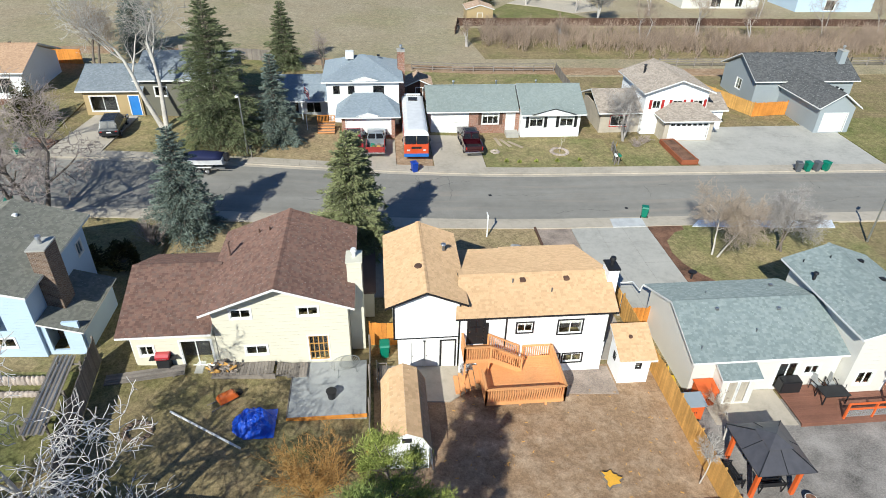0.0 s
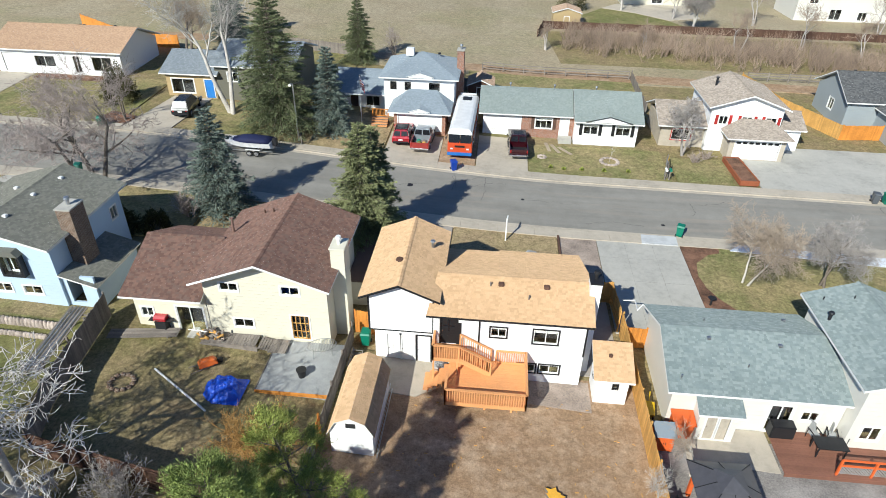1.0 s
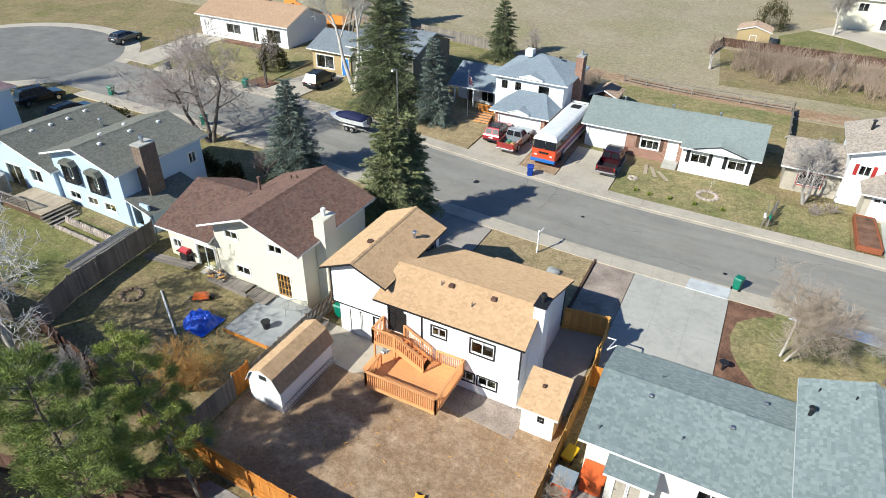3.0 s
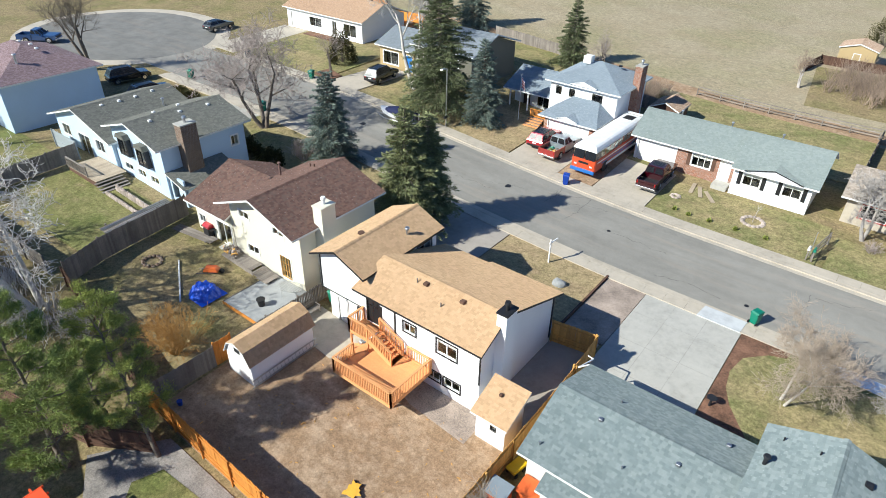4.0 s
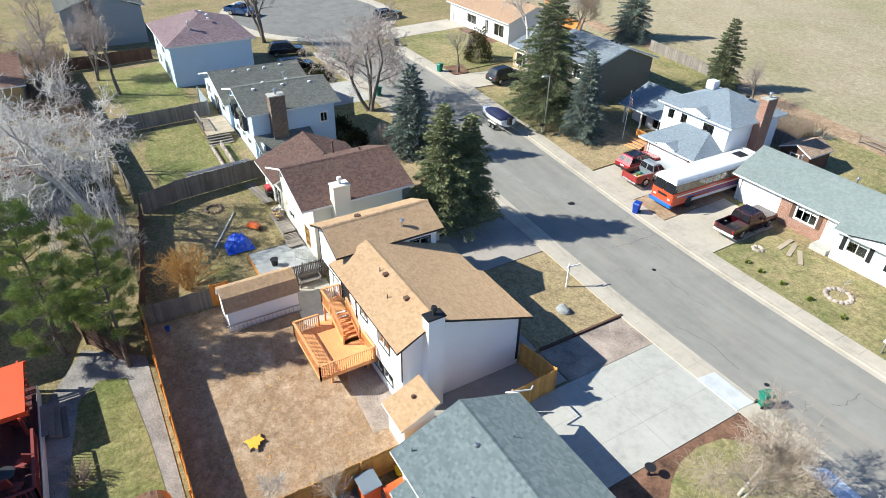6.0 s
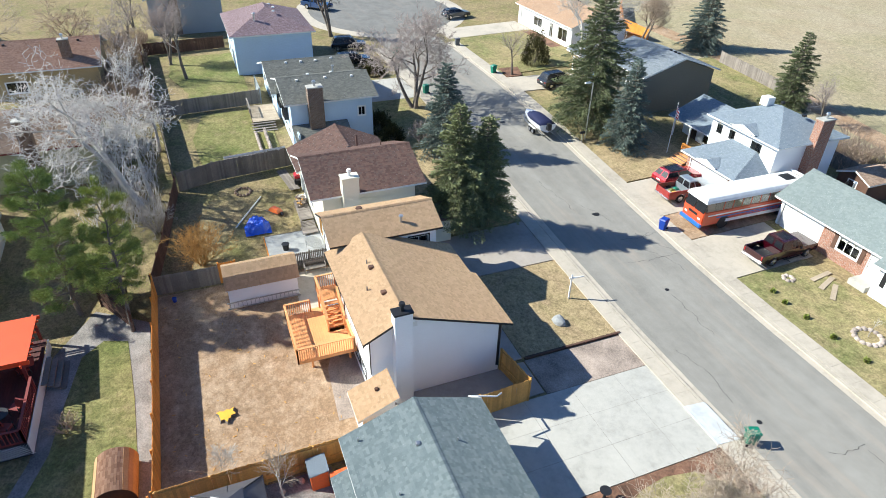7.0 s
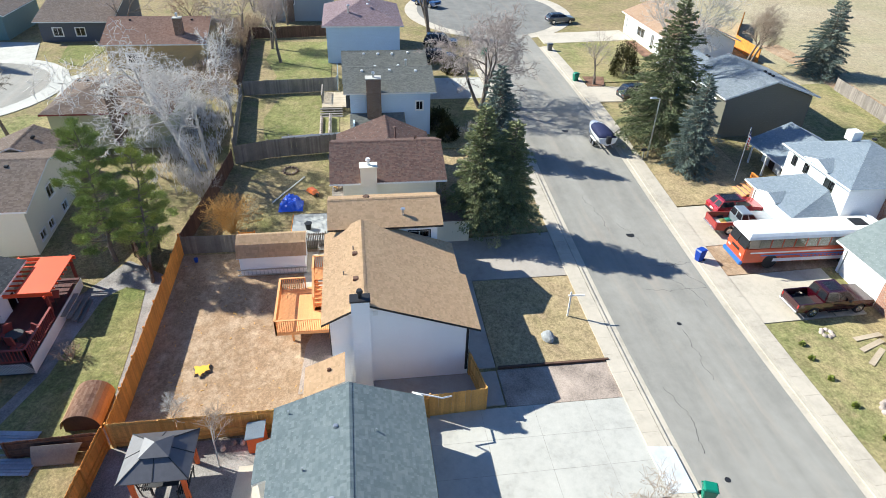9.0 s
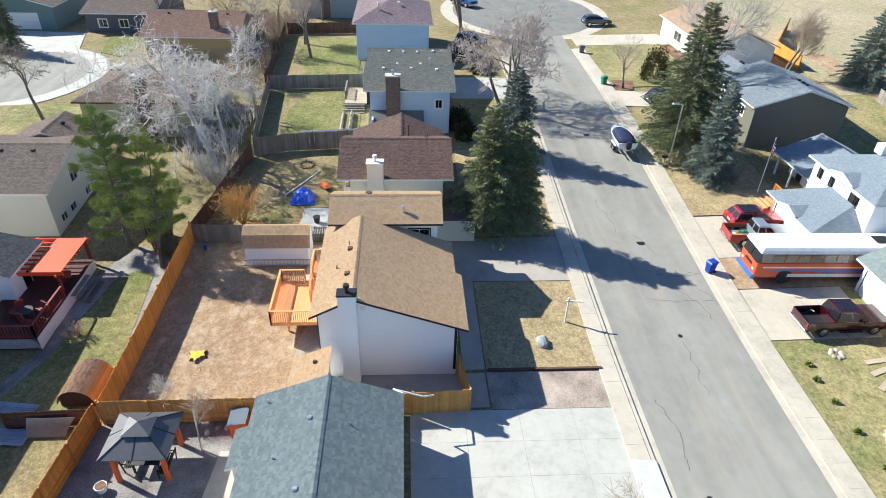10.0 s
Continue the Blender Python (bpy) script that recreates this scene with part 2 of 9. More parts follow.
M["navywall"] = siding("dark_blue_grey_siding", (0.085, 0.095, 0.12), 0.2)
M["tealwall"] = siding("teal_siding", (0.13, 0.22, 0.22), 0.2)
M["sh_rust"] = shingle("rust_brown_shingles", [(0.24, 0.125, 0.075), (0.29, 0.155, 0.095), (0.35, 0.20, 0.125)])
M["sh_chest"] = shingle("chestnut_shingles", [(0.235, 0.165, 0.12), (0.275, 0.195, 0.14), (0.325, 0.235, 0.175)])
M["glass"] = glass_mat("window_glass", (0.85, 0.9, 0.92))
M["car_glass"] = paint("tinted_glass", (0.012, 0.014, 0.018), 0.22, 0.0, 0.0)
M["curtain"] = surf("curtain_cloth", (0.62, 0.6, 0.55), 0.2)
# near-black colour that stands in for the shade inside rooms and hollows
M["dark"] = surf("hollow_shade", (0.03, 0.03, 0.032), 0.3)
M["cedar"] = surf("new_cedar", (0.62, 0.34, 0.10), 0.3, 0.6, 9.0, 0.8, 0.25, 0.01, rand=0.16, island=0.12)
M["cedar_warm"] = surf("orange_stained_cedar", (0.62, 0.24, 0.045), 0.3, 0.6, 9.0, 0.8, 0.25, 0.01, rand=0.14, island=0.1)
M["weathered"] = surf("weathered_wood", (0.235, 0.205, 0.18), 0.35, 0.7, 9.0, 0.9, 0.3, 0.01, rand=0.2, island=0.2)
M["plywood"] = surf("plywood", (0.46, 0.27, 0.13), 0.3, 0.7, 9.0, 0.8, 0.2, 0.01, rand=0.06)
M["deck_dark"] = surf("dark_red_deck", (0.085, 0.022, 0.02), 0.3, 0.5, 9.0, 0.7, 0.15, 0.01, rand=0.15)
M["blue_grey_wood"] = surf("blue_grey_boards", (0.30, 0.34, 0.40), 0.3, 0.7, 9.0, 0.85, 0.2, 0.01, rand=0.12)
M["tan_boards"] = surf("tan_deck_boards", (0.42, 0.34, 0.25), 0.3, 0.7, 9.0, 0.85, 0.2, 0.01, rand=0.12)
M["oldbrown"] = surf("old_brown_wood", (0.12, 0.065, 0.045), 0.35, 0.7, 9.0, 0.9, 0.3, 0.01, rand=0.2, island=0.2)
M["deck"] = surf("orange_deck_stain", (0.76, 0.355, 0.145), 0.18, 0.5, 9.0, 0.65, 0.15, 0.01, rand=0.06, island=0.05)
M["deck_red"] = surf("red_brown_deck_stain", (0.235, 0.105, 0.07), 0.25, 0.5, 9.0, 0.7, 0.15, 0.01, rand=0.1)
M["pergola"] = surf("red_orange_pergola_paint", (0.80, 0.09, 0.025), 0.15, 0.5, 9.0, 0.6, 0.1)
M["barn_red"] = surf("dark_red_paint", (0.22, 0.035, 0.03), 0.25, 0.5, 9.0, 0.65, 0.1)
M["orange"] = surf("orange_stained_wood", (0.70, 0.13, 0.03), 0.2, 0.5, 9.0, 0.6, 0.1)
M["bark"] = surf("tree_bark", (0.20, 0.165, 0.135), 0.4, 1.5, 12.0, 0.95, 0.5, 0.03)
M["bark_pale"] = surf("pale_bark", (0.56, 0.52, 0.47), 0.35, 1.5, 12.0, 0.95, 0.4, 0.03)
M["bark_grey"] = surf("grey_bark", (0.46, 0.42, 0.39), 0.35, 1.5, 12.0, 0.95, 0.4, 0.03)
M["twig_tan"] = surf("tan_twigs", (0.47, 0.375, 0.29), 0.3, 1.5, 12.0, 0.95, 0.2)
M["twig_red"] = surf("reddish_twigs", (0.43, 0.355, 0.32), 0.3, 1.5, 12.0, 0.95, 0.2)
M["twig_orange"] = surf("orange_willow_twigs", (0.50, 0.28, 0.09), 0.3, 1.5, 12.0, 0.95, 0.2)
M["twig_brush"] = surf("thicket_twigs", (0.40, 0.30, 0.23), 0.4, 0.15, 5.0, 0.95, 0.2, island=0.3)
M["spruce_blue"] = surf("blue_spruce_needles", (0.18, 0.225, 0.19), 0.35, 0.8, 5.0, 0.8, 0.0, island=0.3, spec=0.25)
M["spruce_green"] = surf("green_spruce_needles", (0.25, 0.27, 0.13), 0.35, 0.8, 5.0, 0.8, 0.0, island=0.3, spec=0.25)
M["spruce_dark"] = surf("dark_spruce_needles", (0.165, 0.19, 0.095), 0.35, 0.8, 5.0, 0.8, 0.0, island=0.3, spec=0.25)
M["pine"] = surf("pine_needles", (0.30, 0.34, 0.085), 0.35, 0.8, 5.0, 0.8, 0.0, island=0.4, spec=0.25)
M["pine_dark"] = surf("dark_pine_needles", (0.25, 0.31, 0.09), 0.35, 0.8, 5.0, 0.8, 0.0, island=0.4, spec=0.25)
M["bark_silver"] = surf("silver_twigs", (0.72, 0.675, 0.635), 0.25, 1.5, 12.0, 0.95, 0.2)
M["juniper"] = surf("juniper_leaves", (0.08, 0.075, 0.028), 0.4, 0.8, 5.0, 0.9, 0.0, island=0.4, spec=0.2)
M["metal"] = surf("galvanised_metal", (0.55, 0.56, 0.57), 0.2, 1.0, 10.0, 0.4, 0.1, metal=0.9)
M["dark_metal"] = surf("dark_metal", (0.035, 0.036, 0.04), 0.3, 1.0, 10.0, 0.5, 0.1, metal=0.4)
M["rubber"] = surf("tyre_rubber", (0.02, 0.02, 0.021), 0.3, 1.0, 20.0, 0.85, 0.2)
M["chrome"] = surf("bright_metal", (0.7, 0.7, 0.72), 0.1, 1.0, 10.0, 0.25, 0.0, metal=1.0)
M["bin_green"] = paint("green_plastic", (0.0, 0.19, 0.12), 0.45, 0.0, 0.1)
M["bin_blue"] = paint("blue_plastic", (0.005, 0.05, 0.35), 0.45, 0.0, 0.1)
M["bin_grey"] = paint("grey_plastic", (0.10, 0.11, 0.12), 0.45, 0.0, 0.1)
M["stone"] = surf("field_stone", (0.36, 0.30, 0.26), 0.4, 1.0, 8.0, 0.9, 0.4, 0.03, rand=0.25, island=0.25)
M["stone_grey"] = surf("grey_stone", (0.33, 0.34, 0.34), 0.3, 1.0, 8.0, 0.9, 0.4, 0.03)
M["new_concrete"] = concrete_mat("new_concrete", (0.52, 0.535, 0.54))
M["snow"] = surf("pale_bluish_strip", (0.70, 0.75, 0.82), 0.25, 0.8, 6.0, 0.8, 0.4, 0.04)


# ---- building helpers ----
def gz(x, y):
    """Height of the ground: the street climbs to the west, the far side a little to the north."""
    u = min(1.0, max(0.0, (20 - x) / 50))
    return 2.4 * u * u * (3 - 2 * u) + 0.03 * max(0.0, min(60.0, y - 57))


W = {}


def thing(name, x, y, z, rz=0.0, label="", category="", group="", kind=""):
    ob = new(name)
    ob.empty_display_size = 0.2
    ob.matrix_basis = W[ob] = pose(x, y, z, 0, 0, rz)
    return tagged(ob, label, category, group, kind)


class Geo:
    """Collects faces; make() links them as one mesh object."""
    def __init__(self, m=None):
        self.v, self.f, self.m = [], [], m

    def add(self, verts, faces):
        k = len(self.v)
        self.v += [self.m @ Vector(p) for p in verts] if self.m else [Vector(p) for p in verts]
        self.f += [[k + i for i in f] for f in faces]
        return self

    def box(self, x0, y0, z0, x1, y1, z1):
        return self.add([(x0, y0, z0), (x1, y0, z0), (x1, y1, z0), (x0, y1, z0), (x0, y0, z1), (x1, y0, z1), (x1, y1, z1), (x0, y1, z1)],
                        [(3, 2, 1, 0), (4, 5, 6, 7), (0, 1, 5, 4), (1, 2, 6, 5), (2, 3, 7, 6), (3, 0, 4, 7)])

    def beam(self, a, b, w, h=None, up=(0, 0, 1)):
        """A bar of width w and height h from a to b."""
        h = h or w
        a, b = Vector(a), Vector(b)
        d = (b - a).normalized()
        u = Vector(up)
        if abs(d.dot(u)) > 0.95:
            u = Vector((0, 1, 0))
        s = d.cross(u).normalized() * (w / 2)
        t = s.cross(d).normalized() * (h / 2)
        p = [a - s - t, a + s - t, a + s + t, a - s + t, b - s - t, b + s - t, b + s + t, b - s + t]
        return self.add(p, [(0, 1, 2, 3), (7, 6, 5, 4), (4, 5, 1, 0), (5, 6, 2, 1), (6, 7, 3, 2), (7, 4, 0, 3)])

    def tube(self, a, b, r0, r1=None, n=8, caps=True):
        r1 = r0 if r1 is None else r1
        a, b = Vector(a), Vector(b)
        d = (b - a).normalized()
        s = d.orthogonal().normalized()
        t = d.cross(s)
        p = []
        for c, r in ((a, r0), (b, r1)):
            p += [c + (s * math.cos(2 * math.pi * i / n) + t * math.sin(2 * math.pi * i / n)) * r for i in range(n)]
        f = [(i, (i + 1) % n, n + (i + 1) % n, n + i) for i in range(n)]
        if caps:
            f += [tuple(range(n))[::-1], tuple(range(n, 2 * n))]
        return self.add(p, f)

    def prism(self, outline, a0, a1, axis=1):
        """An outline in the other two axes, pushed from a0 to a1 along axis (0: x, 1: y, 2: z)."""
        def at(p, a):
            q = list(p)
            q.insert(axis, a)
            return tuple(q)
        n = len(outline)
        return self.add([at(p, a0) for p in outline] + [at(p, a1) for p in outline],
                        [tuple(range(n)), tuple(range(n, 2 * n))[::-1]] + [(n + i, n + (i + 1) % n, (i + 1) % n, i) for i in range(n)])

    def loft(self, rings, close=True):
        n = len(rings[0])
        f = []
        for k in range(len(rings) - 1):
            f += [(k * n + i, k * n + (i + 1) % n, (k + 1) * n + (i + 1) % n, (k + 1) * n + i) for i in range(n)]
        if close:
            f += [tuple(range(n))[::-1], tuple(range((len(rings) - 1) * n, len(rings) * n))]
        return self.add([p for r in rings for p in r], f)

    def make(self, name, mat, parent=None, label="", bevel=0.0, smooth=False, local=False, fix=True):
        me = bpy.data.meshes.new(name)
        me.from_pydata([tuple(p) for p in self.v], [], self.f)
        if fix or bevel:
            bm = bmesh.new()
            bm.from_mesh(me)
            bmesh.ops.recalc_face_normals(bm, faces=bm.faces)
            if bevel:
                bmesh.ops.bevel(bm, geom=bm.edges[:], offset=bevel, segments=2, affect="EDGES", clamp_overlap=True)
            bm.to_mesh(me)
            bm.free()
        if smooth:
            me.polygons.foreach_set("use_smooth", [True] * len(me.polygons))
            me.update()
        return put(name, me, mat, parent, label, local)


def put(name, me, mat, parent=None, label="", local=False):
    """Links a mesh; under a parent its points are world places unless local."""
    if mat and not me.materials:
        me.materials.append(mat)
    ob = new(name, me)
    W[ob] = Matrix()
    if parent:
        ob.parent = parent
        if local:
            W[ob] = W[parent].copy()
        else:
            ob.matrix_parent_inverse = W[parent].inverted()
    return tagged(ob, label)


def patch(name, outline, off, mat, label, category="ground", skirt=0.3, kind="structure", step=2.5, parent=None):
    """A sheet that follows the ground, off metres above it, with a skirt down its rim."""
    bm = bmesh.new()
    bm.faces.new([bm.verts.new((x, y, 0)) for x, y in outline])
    xs, ys = [p[0] for p in outline], [p[1] for p in outline]
    bmesh.ops.triangulate(bm, faces=bm.faces[:])
    k = math.ceil(min(xs) / step) * step
    while k < max(xs):
        bmesh.ops.bisect_plane(bm, geom=bm.verts[:] + bm.edges[:] + bm.faces[:], plane_co=(k, 0, 0), plane_no=(1, 0, 0))
        k += step
    for k in (57, 117):
        if max(ys) > k > min(ys):
            bmesh.ops.bisect_plane(bm, geom=bm.verts[:] + bm.edges[:] + bm.faces[:], plane_co=(0, k, 0), plane_no=(0, 1, 0))
    for v in bm.verts:
        v.co.z = gz(v.co.x, v.co.y) + off
    rim = [e for e in bm.edges if e.is_boundary]
    for e in rim:
        a, b = e.verts
        c, d = bm.verts.new(b.co - Vector((0, 0, skirt))), bm.verts.new(a.co - Vector((0, 0, skirt)))
        bm.faces.new((b, a, d, c))
    bmesh.ops.remove_doubles(bm, verts=bm.verts[:], dist=0.0005)
    bmesh.ops.recalc_face_normals(bm, faces=bm.faces[:])
    me = bpy.data.meshes.new(name)
    bm.to_mesh(me)
    bm.free()
    ob = put(name, me, mat, parent)
    return tagged(ob, label, category if not parent else "", "", kind if not parent else "")


def rect(x0, y0, x1, y1):
    return [(x0, y0), (x1, y0), (x1, y1), (x0, y1)]


def round_outline(cx, cy, rx, ry, n=28, wob=0.06, seed=1):
    r = random.Random(seed)
    return [(cx + rx * math.cos(2 * math.pi * i / n) * (1 + r.uniform(-wob, wob)), cy + ry * math.sin(2 * math.pi * i / n) * (1 + r.uniform(-wob, wob))) for i in range(n)]


def wall(parent, p0, p1, z0, z1, mat, openings=(), thick=0.16, peak=None, z1b=None, name="wall", label=""):
    """A wall from p0 to p1, outside to the right. openings: (u0, u1, v0, v1) along it and above z0. peak: (u, z) of a gable; z1b: another height at p1."""
    p0, p1 = Vector((*p0, 0)), Vector((*p1, 0))
    L = (p1 - p0).length
    d = (p1 - p0) / L
    m = Matrix(((d.x, -d.y, 0, p0.x), (d.y, d.x, 0, p0.y), (0, 0, 1, z0), (0, 0, 0, 1)))
    g = Geo(m)
    H = z1 - z0
    us = sorted({0.0, L, *[o[0] for o in openings], *[o[1] for o in openings]})
    vs = sorted({0.0, H, *[o[2] for o in openings], *[o[3] for o in openings]})
    for i in range(len(us) - 1):
        run = None
        for j in range(len(vs) - 1):
            cu, cv = (us[i] + us[i + 1]) / 2, (vs[j] + vs[j + 1]) / 2
            solid = not any(o[0] < cu < o[1] and o[2] < cv < o[3] for o in openings)
            if solid:
                run = (run[0], vs[j + 1]) if run else (vs[j], vs[j + 1])
            if run and (not solid or j == len(vs) - 2):
                g.box(us[i], 0, run[0], us[i + 1], thick, run[1])
                run = None
    if peak or z1b:
        top = [(0, H), (L, (z1b or z1) - z0)]
        if peak:
            top.append((peak[0], peak[1] - z0))
        if z1b and z1b < z1:
            top = [(0, H)] + top
        elif peak and abs((z1b or z1) - z1) > 1e-6:
            top = [(0, H), (L, H)] + top[1:]
        g.prism(top, 0.0, thick)
    ob = g.make(name, mat, parent, label)
    W[ob] = Matrix()
    return m


def window(parent, m, u0, u1, v0, v1, frame_mat=None, bars=1, across=0, trim=0.09, trim_mat=None, blind=0.0, name="window"):
    """A framed window in the opening of a wall whose matrix is m: casing proud of the wall, sash bars, pane, and a blind behind."""
    g = Geo(m)
    frame_mat, w = frame_mat or M["white_trim"], 0.05
    tm = trim_mat or frame_mat
    t = Geo(m)
    t.box(u0 - trim, -0.03, v0 - trim, u1 + trim, -0.003, v0).box(u0 - trim, -0.03, v1, u1 + trim, -0.003, v1 + trim)
    t.box(u0 - trim, -0.03, v0, u0, -0.003, v1).box(u1, -0.03, v0, u1 + trim, -0.003, v1)
    casing = t.make(name, tm, parent)
    g.box(u0, 0.0, v0, u1, 0.07, v0 + w).box(u0, 0.0, v1 - w, u1, 0.07, v1).box(u0, 0.0, v0 + w, u0 + w, 0.07, v1 - w).box(u1 - w, 0.0, v0 + w, u1, 0.07, v1 - w)
    for i in range(bars):
        u = u0 + (u1 - u0) * (i + 1) / (bars + 1)
        g.box(u - 0.025, 0.0, v0 + w, u + 0.025, 0.06, v1 - w)
    for i in range(across):
        v = v0 + (v1 - v0) * (i + 1) / (across + 1)
        g.box(u0 + w, 0.005, v - 0.02, u1 - w, 0.055, v + 0.02)
    g.make("sash", frame_mat, casing)
    p = Geo(m).box(u0 + w, 0.03, v0 + w, u1 - w, 0.04, v1 - w).make("pane", M["glass"], casing)
    p.visible_shadow = False
    # near-black sheet in place of the unlit room behind the pane
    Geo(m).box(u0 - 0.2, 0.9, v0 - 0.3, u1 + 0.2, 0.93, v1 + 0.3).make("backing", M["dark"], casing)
    if blind:
        b = Geo(m)
        k, n = v1 - (v1 - v0) * blind, 0
        z = k
        while z < v1 - 0.02:
            b.box(u0 + w, 0.11, z, u1 - w, 0.125, min(z + 0.05, v1))
            z += 0.056
        b.make("blind", M["curtain"], casing)
    return casing


def door(parent, m, u0, u1, v1, mat, trim_mat=None, panels=True, glazed=False, name="door"):
    tm = trim_mat or M["white_trim"]
    fr = Geo(m).box(u0 - 0.09, -0.03, 0.02, u0, 0.1, v1 + 0.09).box(u1, -0.03, 0.02, u1 + 0.09, 0.1, v1 + 0.09).box(u0, -0.03, v1, u1, 0.1, v1 + 0.09).make(name, tm, parent)
    g = Geo(m).box(u0, 0.03, 0.02, u1, 0.08, v1)
    if panels:
        for k in range(3):
            a = 0.2 + k * (v1 - 0.3) / 3
            for s in (0, 1):
                c = u0 + 0.1 + s * (u1 - u0 - 0.1) / 2
                g.box(c, 0.015, a, c + (u1 - u0 - 0.3) / 2, 0.03, a + (v1 - 0.6) / 3)
    leaf = g.make("leaf", mat, fr)
    if glazed:
        Geo(m).box(u0 + 0.12, 0.018, 0.9, u1 - 0.12, 0.028, v1 - 0.15).make("pane", M["car_glass"], leaf)
    Geo(m).tube((u0 + 0.08, 0.03, 1.0), (u0 + 0.08, -0.04, 1.0), 0.03).make("handle", M["chrome"], leaf)
    return fr


def garage_door(parent, m, u0, u1, v1, mat=None, lites=False):
    """A sectional garage door: four ribbed panels in a frame."""
    mat = mat or M["white_trim"]
    fr = Geo(m).box(u0 - 0.12, -0.03, 0, u0, 0.12, v1 + 0.12).box(u1, -0.03, 0, u1 + 0.12, 0.12, v1 + 0.12).box(u0, -0.03, v1, u1, 0.12, v1 + 0.12).make("garage_door", M["white_trim"], parent)
    for k in range(4):
        a, b = v1 * k / 4 + 0.01, v1 * (k + 1) / 4 - 0.01
        g = Geo(m).box(u0, 0.06, a, u1, 0.1, b)
        n = max(2, int((u1 - u0) / 0.62))
        for i in range(n):
            c = u0 + (u1 - u0) * (i + 0.12) / n
            g.box(c, 0.045, a + 0.1, c + (u1 - u0) / n * 0.76, 0.06, b - 0.1)
        pn = g.make("panel", mat, fr)
        if lites and k == 3:
            for i in range(n):
                c = u0 + (u1 - u0) * (i + 0.16) / n
                Geo(m).box(c, 0.03, a + 0.13, c + (u1 - u0) / n * 0.68, 0.044, b - 0.13).make("pane", M["car_glass"], pn)
    return fr


def slope(parent, e0, e1, r1, r0, mat, fascia=None, thick=0.14, course=0.14, tab=0.18, seed=1, name="roof", loose=0):
    """One plane of a roof between eave e0-e1 and ridge r0-r1: a deck with fascia, and overlapping courses of shingle tabs."""
    e0, e1, r1, r0 = (Vector(p) for p in (e0, e1, r1, r0))
    nrm = (e1 - e0).cross(r0 - e0)
    nrm = nrm.normalized() if nrm.length > 1e-6 else (e1 - e0).cross(r1 - e0).normalized()
    if nrm.z < 0:
        nrm = -nrm
    dn = Vector((0, 0, -thick))
    top = [e0, e1, r1, r0] if (r1 - r0).length > 0.01 else [e0, e1, r1]
    k = len(top)
    deck = Geo().add(top + [p + dn for p in top], [tuple(range(k)), tuple(range(k, 2 * k))[::-1]] + [(k + i, k + (i + 1) % k, (i + 1) % k, i) for i in range(k)]).make(name, fascia or M["white_trim"], parent)
    rng = np.random.RandomState(seed)
    run = max((r0 - e0).length, (r1 - e1).length)
    rows = max(2, int(run / course))
    vs, fs, singles = [], [], []
    for j in range(rows):
        a, b = j / rows, min(1.0, (j + 1.35) / rows)
        A0, A1, B0, B1 = e0.lerp(r0, a), e1.lerp(r1, a), e0.lerp(r0, b), e1.lerp(r1, b)
        L = (A1 - A0).length
        n = max(1, int(L / tab))
        cuts = np.sort(np.clip((np.arange(n + 1) + rng.uniform(-0.38, 0.38, n + 1)) / n, 0, 1))
        cuts[0], cuts[-1] = 0, 1
        for i in range(n):
            u, w = cuts[i], cuts[i + 1]
            lift = 0.011 + rng.uniform(0, 0.006)
            p0, p1, q0, q1 = A0.lerp(A1, u), A0.lerp(A1, w), B0.lerp(B1, u), B0.lerp(B1, w)
            if loose and j >= rows // 3 and len(singles) < loose:
                singles.append([p0 + nrm * 0.002, p1 + nrm * 0.002, p0 + nrm * lift, p1 + nrm * lift, q1 + nrm * 0.006, q0 + nrm * 0.006])
                continue
            t = len(vs)
            vs += [p0 + nrm * 0.002, p1 + nrm * 0.002, p0 + nrm * lift, p1 + nrm * lift, q1 + nrm * 0.006, q0 + nrm * 0.006]
            fs += [(t, t + 1, t + 3, t + 2), (t + 2, t + 3, t + 4, t + 5)]
    me = bpy.data.meshes.new("shingle_cover")
    me.from_pydata([tuple(p) for p in vs], [], fs)
    sh = put("shingle_cover", me, mat, deck)
    tagged(sh, kind="stuff")
    for tab_pts in singles:
        Geo().add(tab_pts, [(0, 1, 3, 2), (2, 3, 4, 5)]).make("shingle", mat, deck, fix=False)
    return deck


def ridge_caps(parent, a, b, mat, n=None):
    """Cap shingles over a ridge from a to b."""
    a, b = Vector(a), Vector(b)
    d = (b - a)
    n = n or max(2, int(d.length / 0.2))
    s = Vector((-d.y, d.x, 0)).normalized() * 0.15
    p, q = a, a + d * (1.25 / n)
    z0, z1, dn = Vector((0, 0, 0.045)), Vector((0, 0, 0.028)), Vector((0, 0, -0.06))
    ob = Geo().add([p - s + z0 + dn, p + z0, p + s + z0 + dn, q - s + z1 + dn, q + z1, q + s + z1 + dn], [(0, 1, 4, 3), (1, 2, 5, 4)]).make("ridge_cap", mat, parent, fix=False)
    for i in range(1, n):
        c = put("ridge_cap", ob.data, mat, parent)
        c.matrix_basis = Matrix.Translation(d * (i / n))


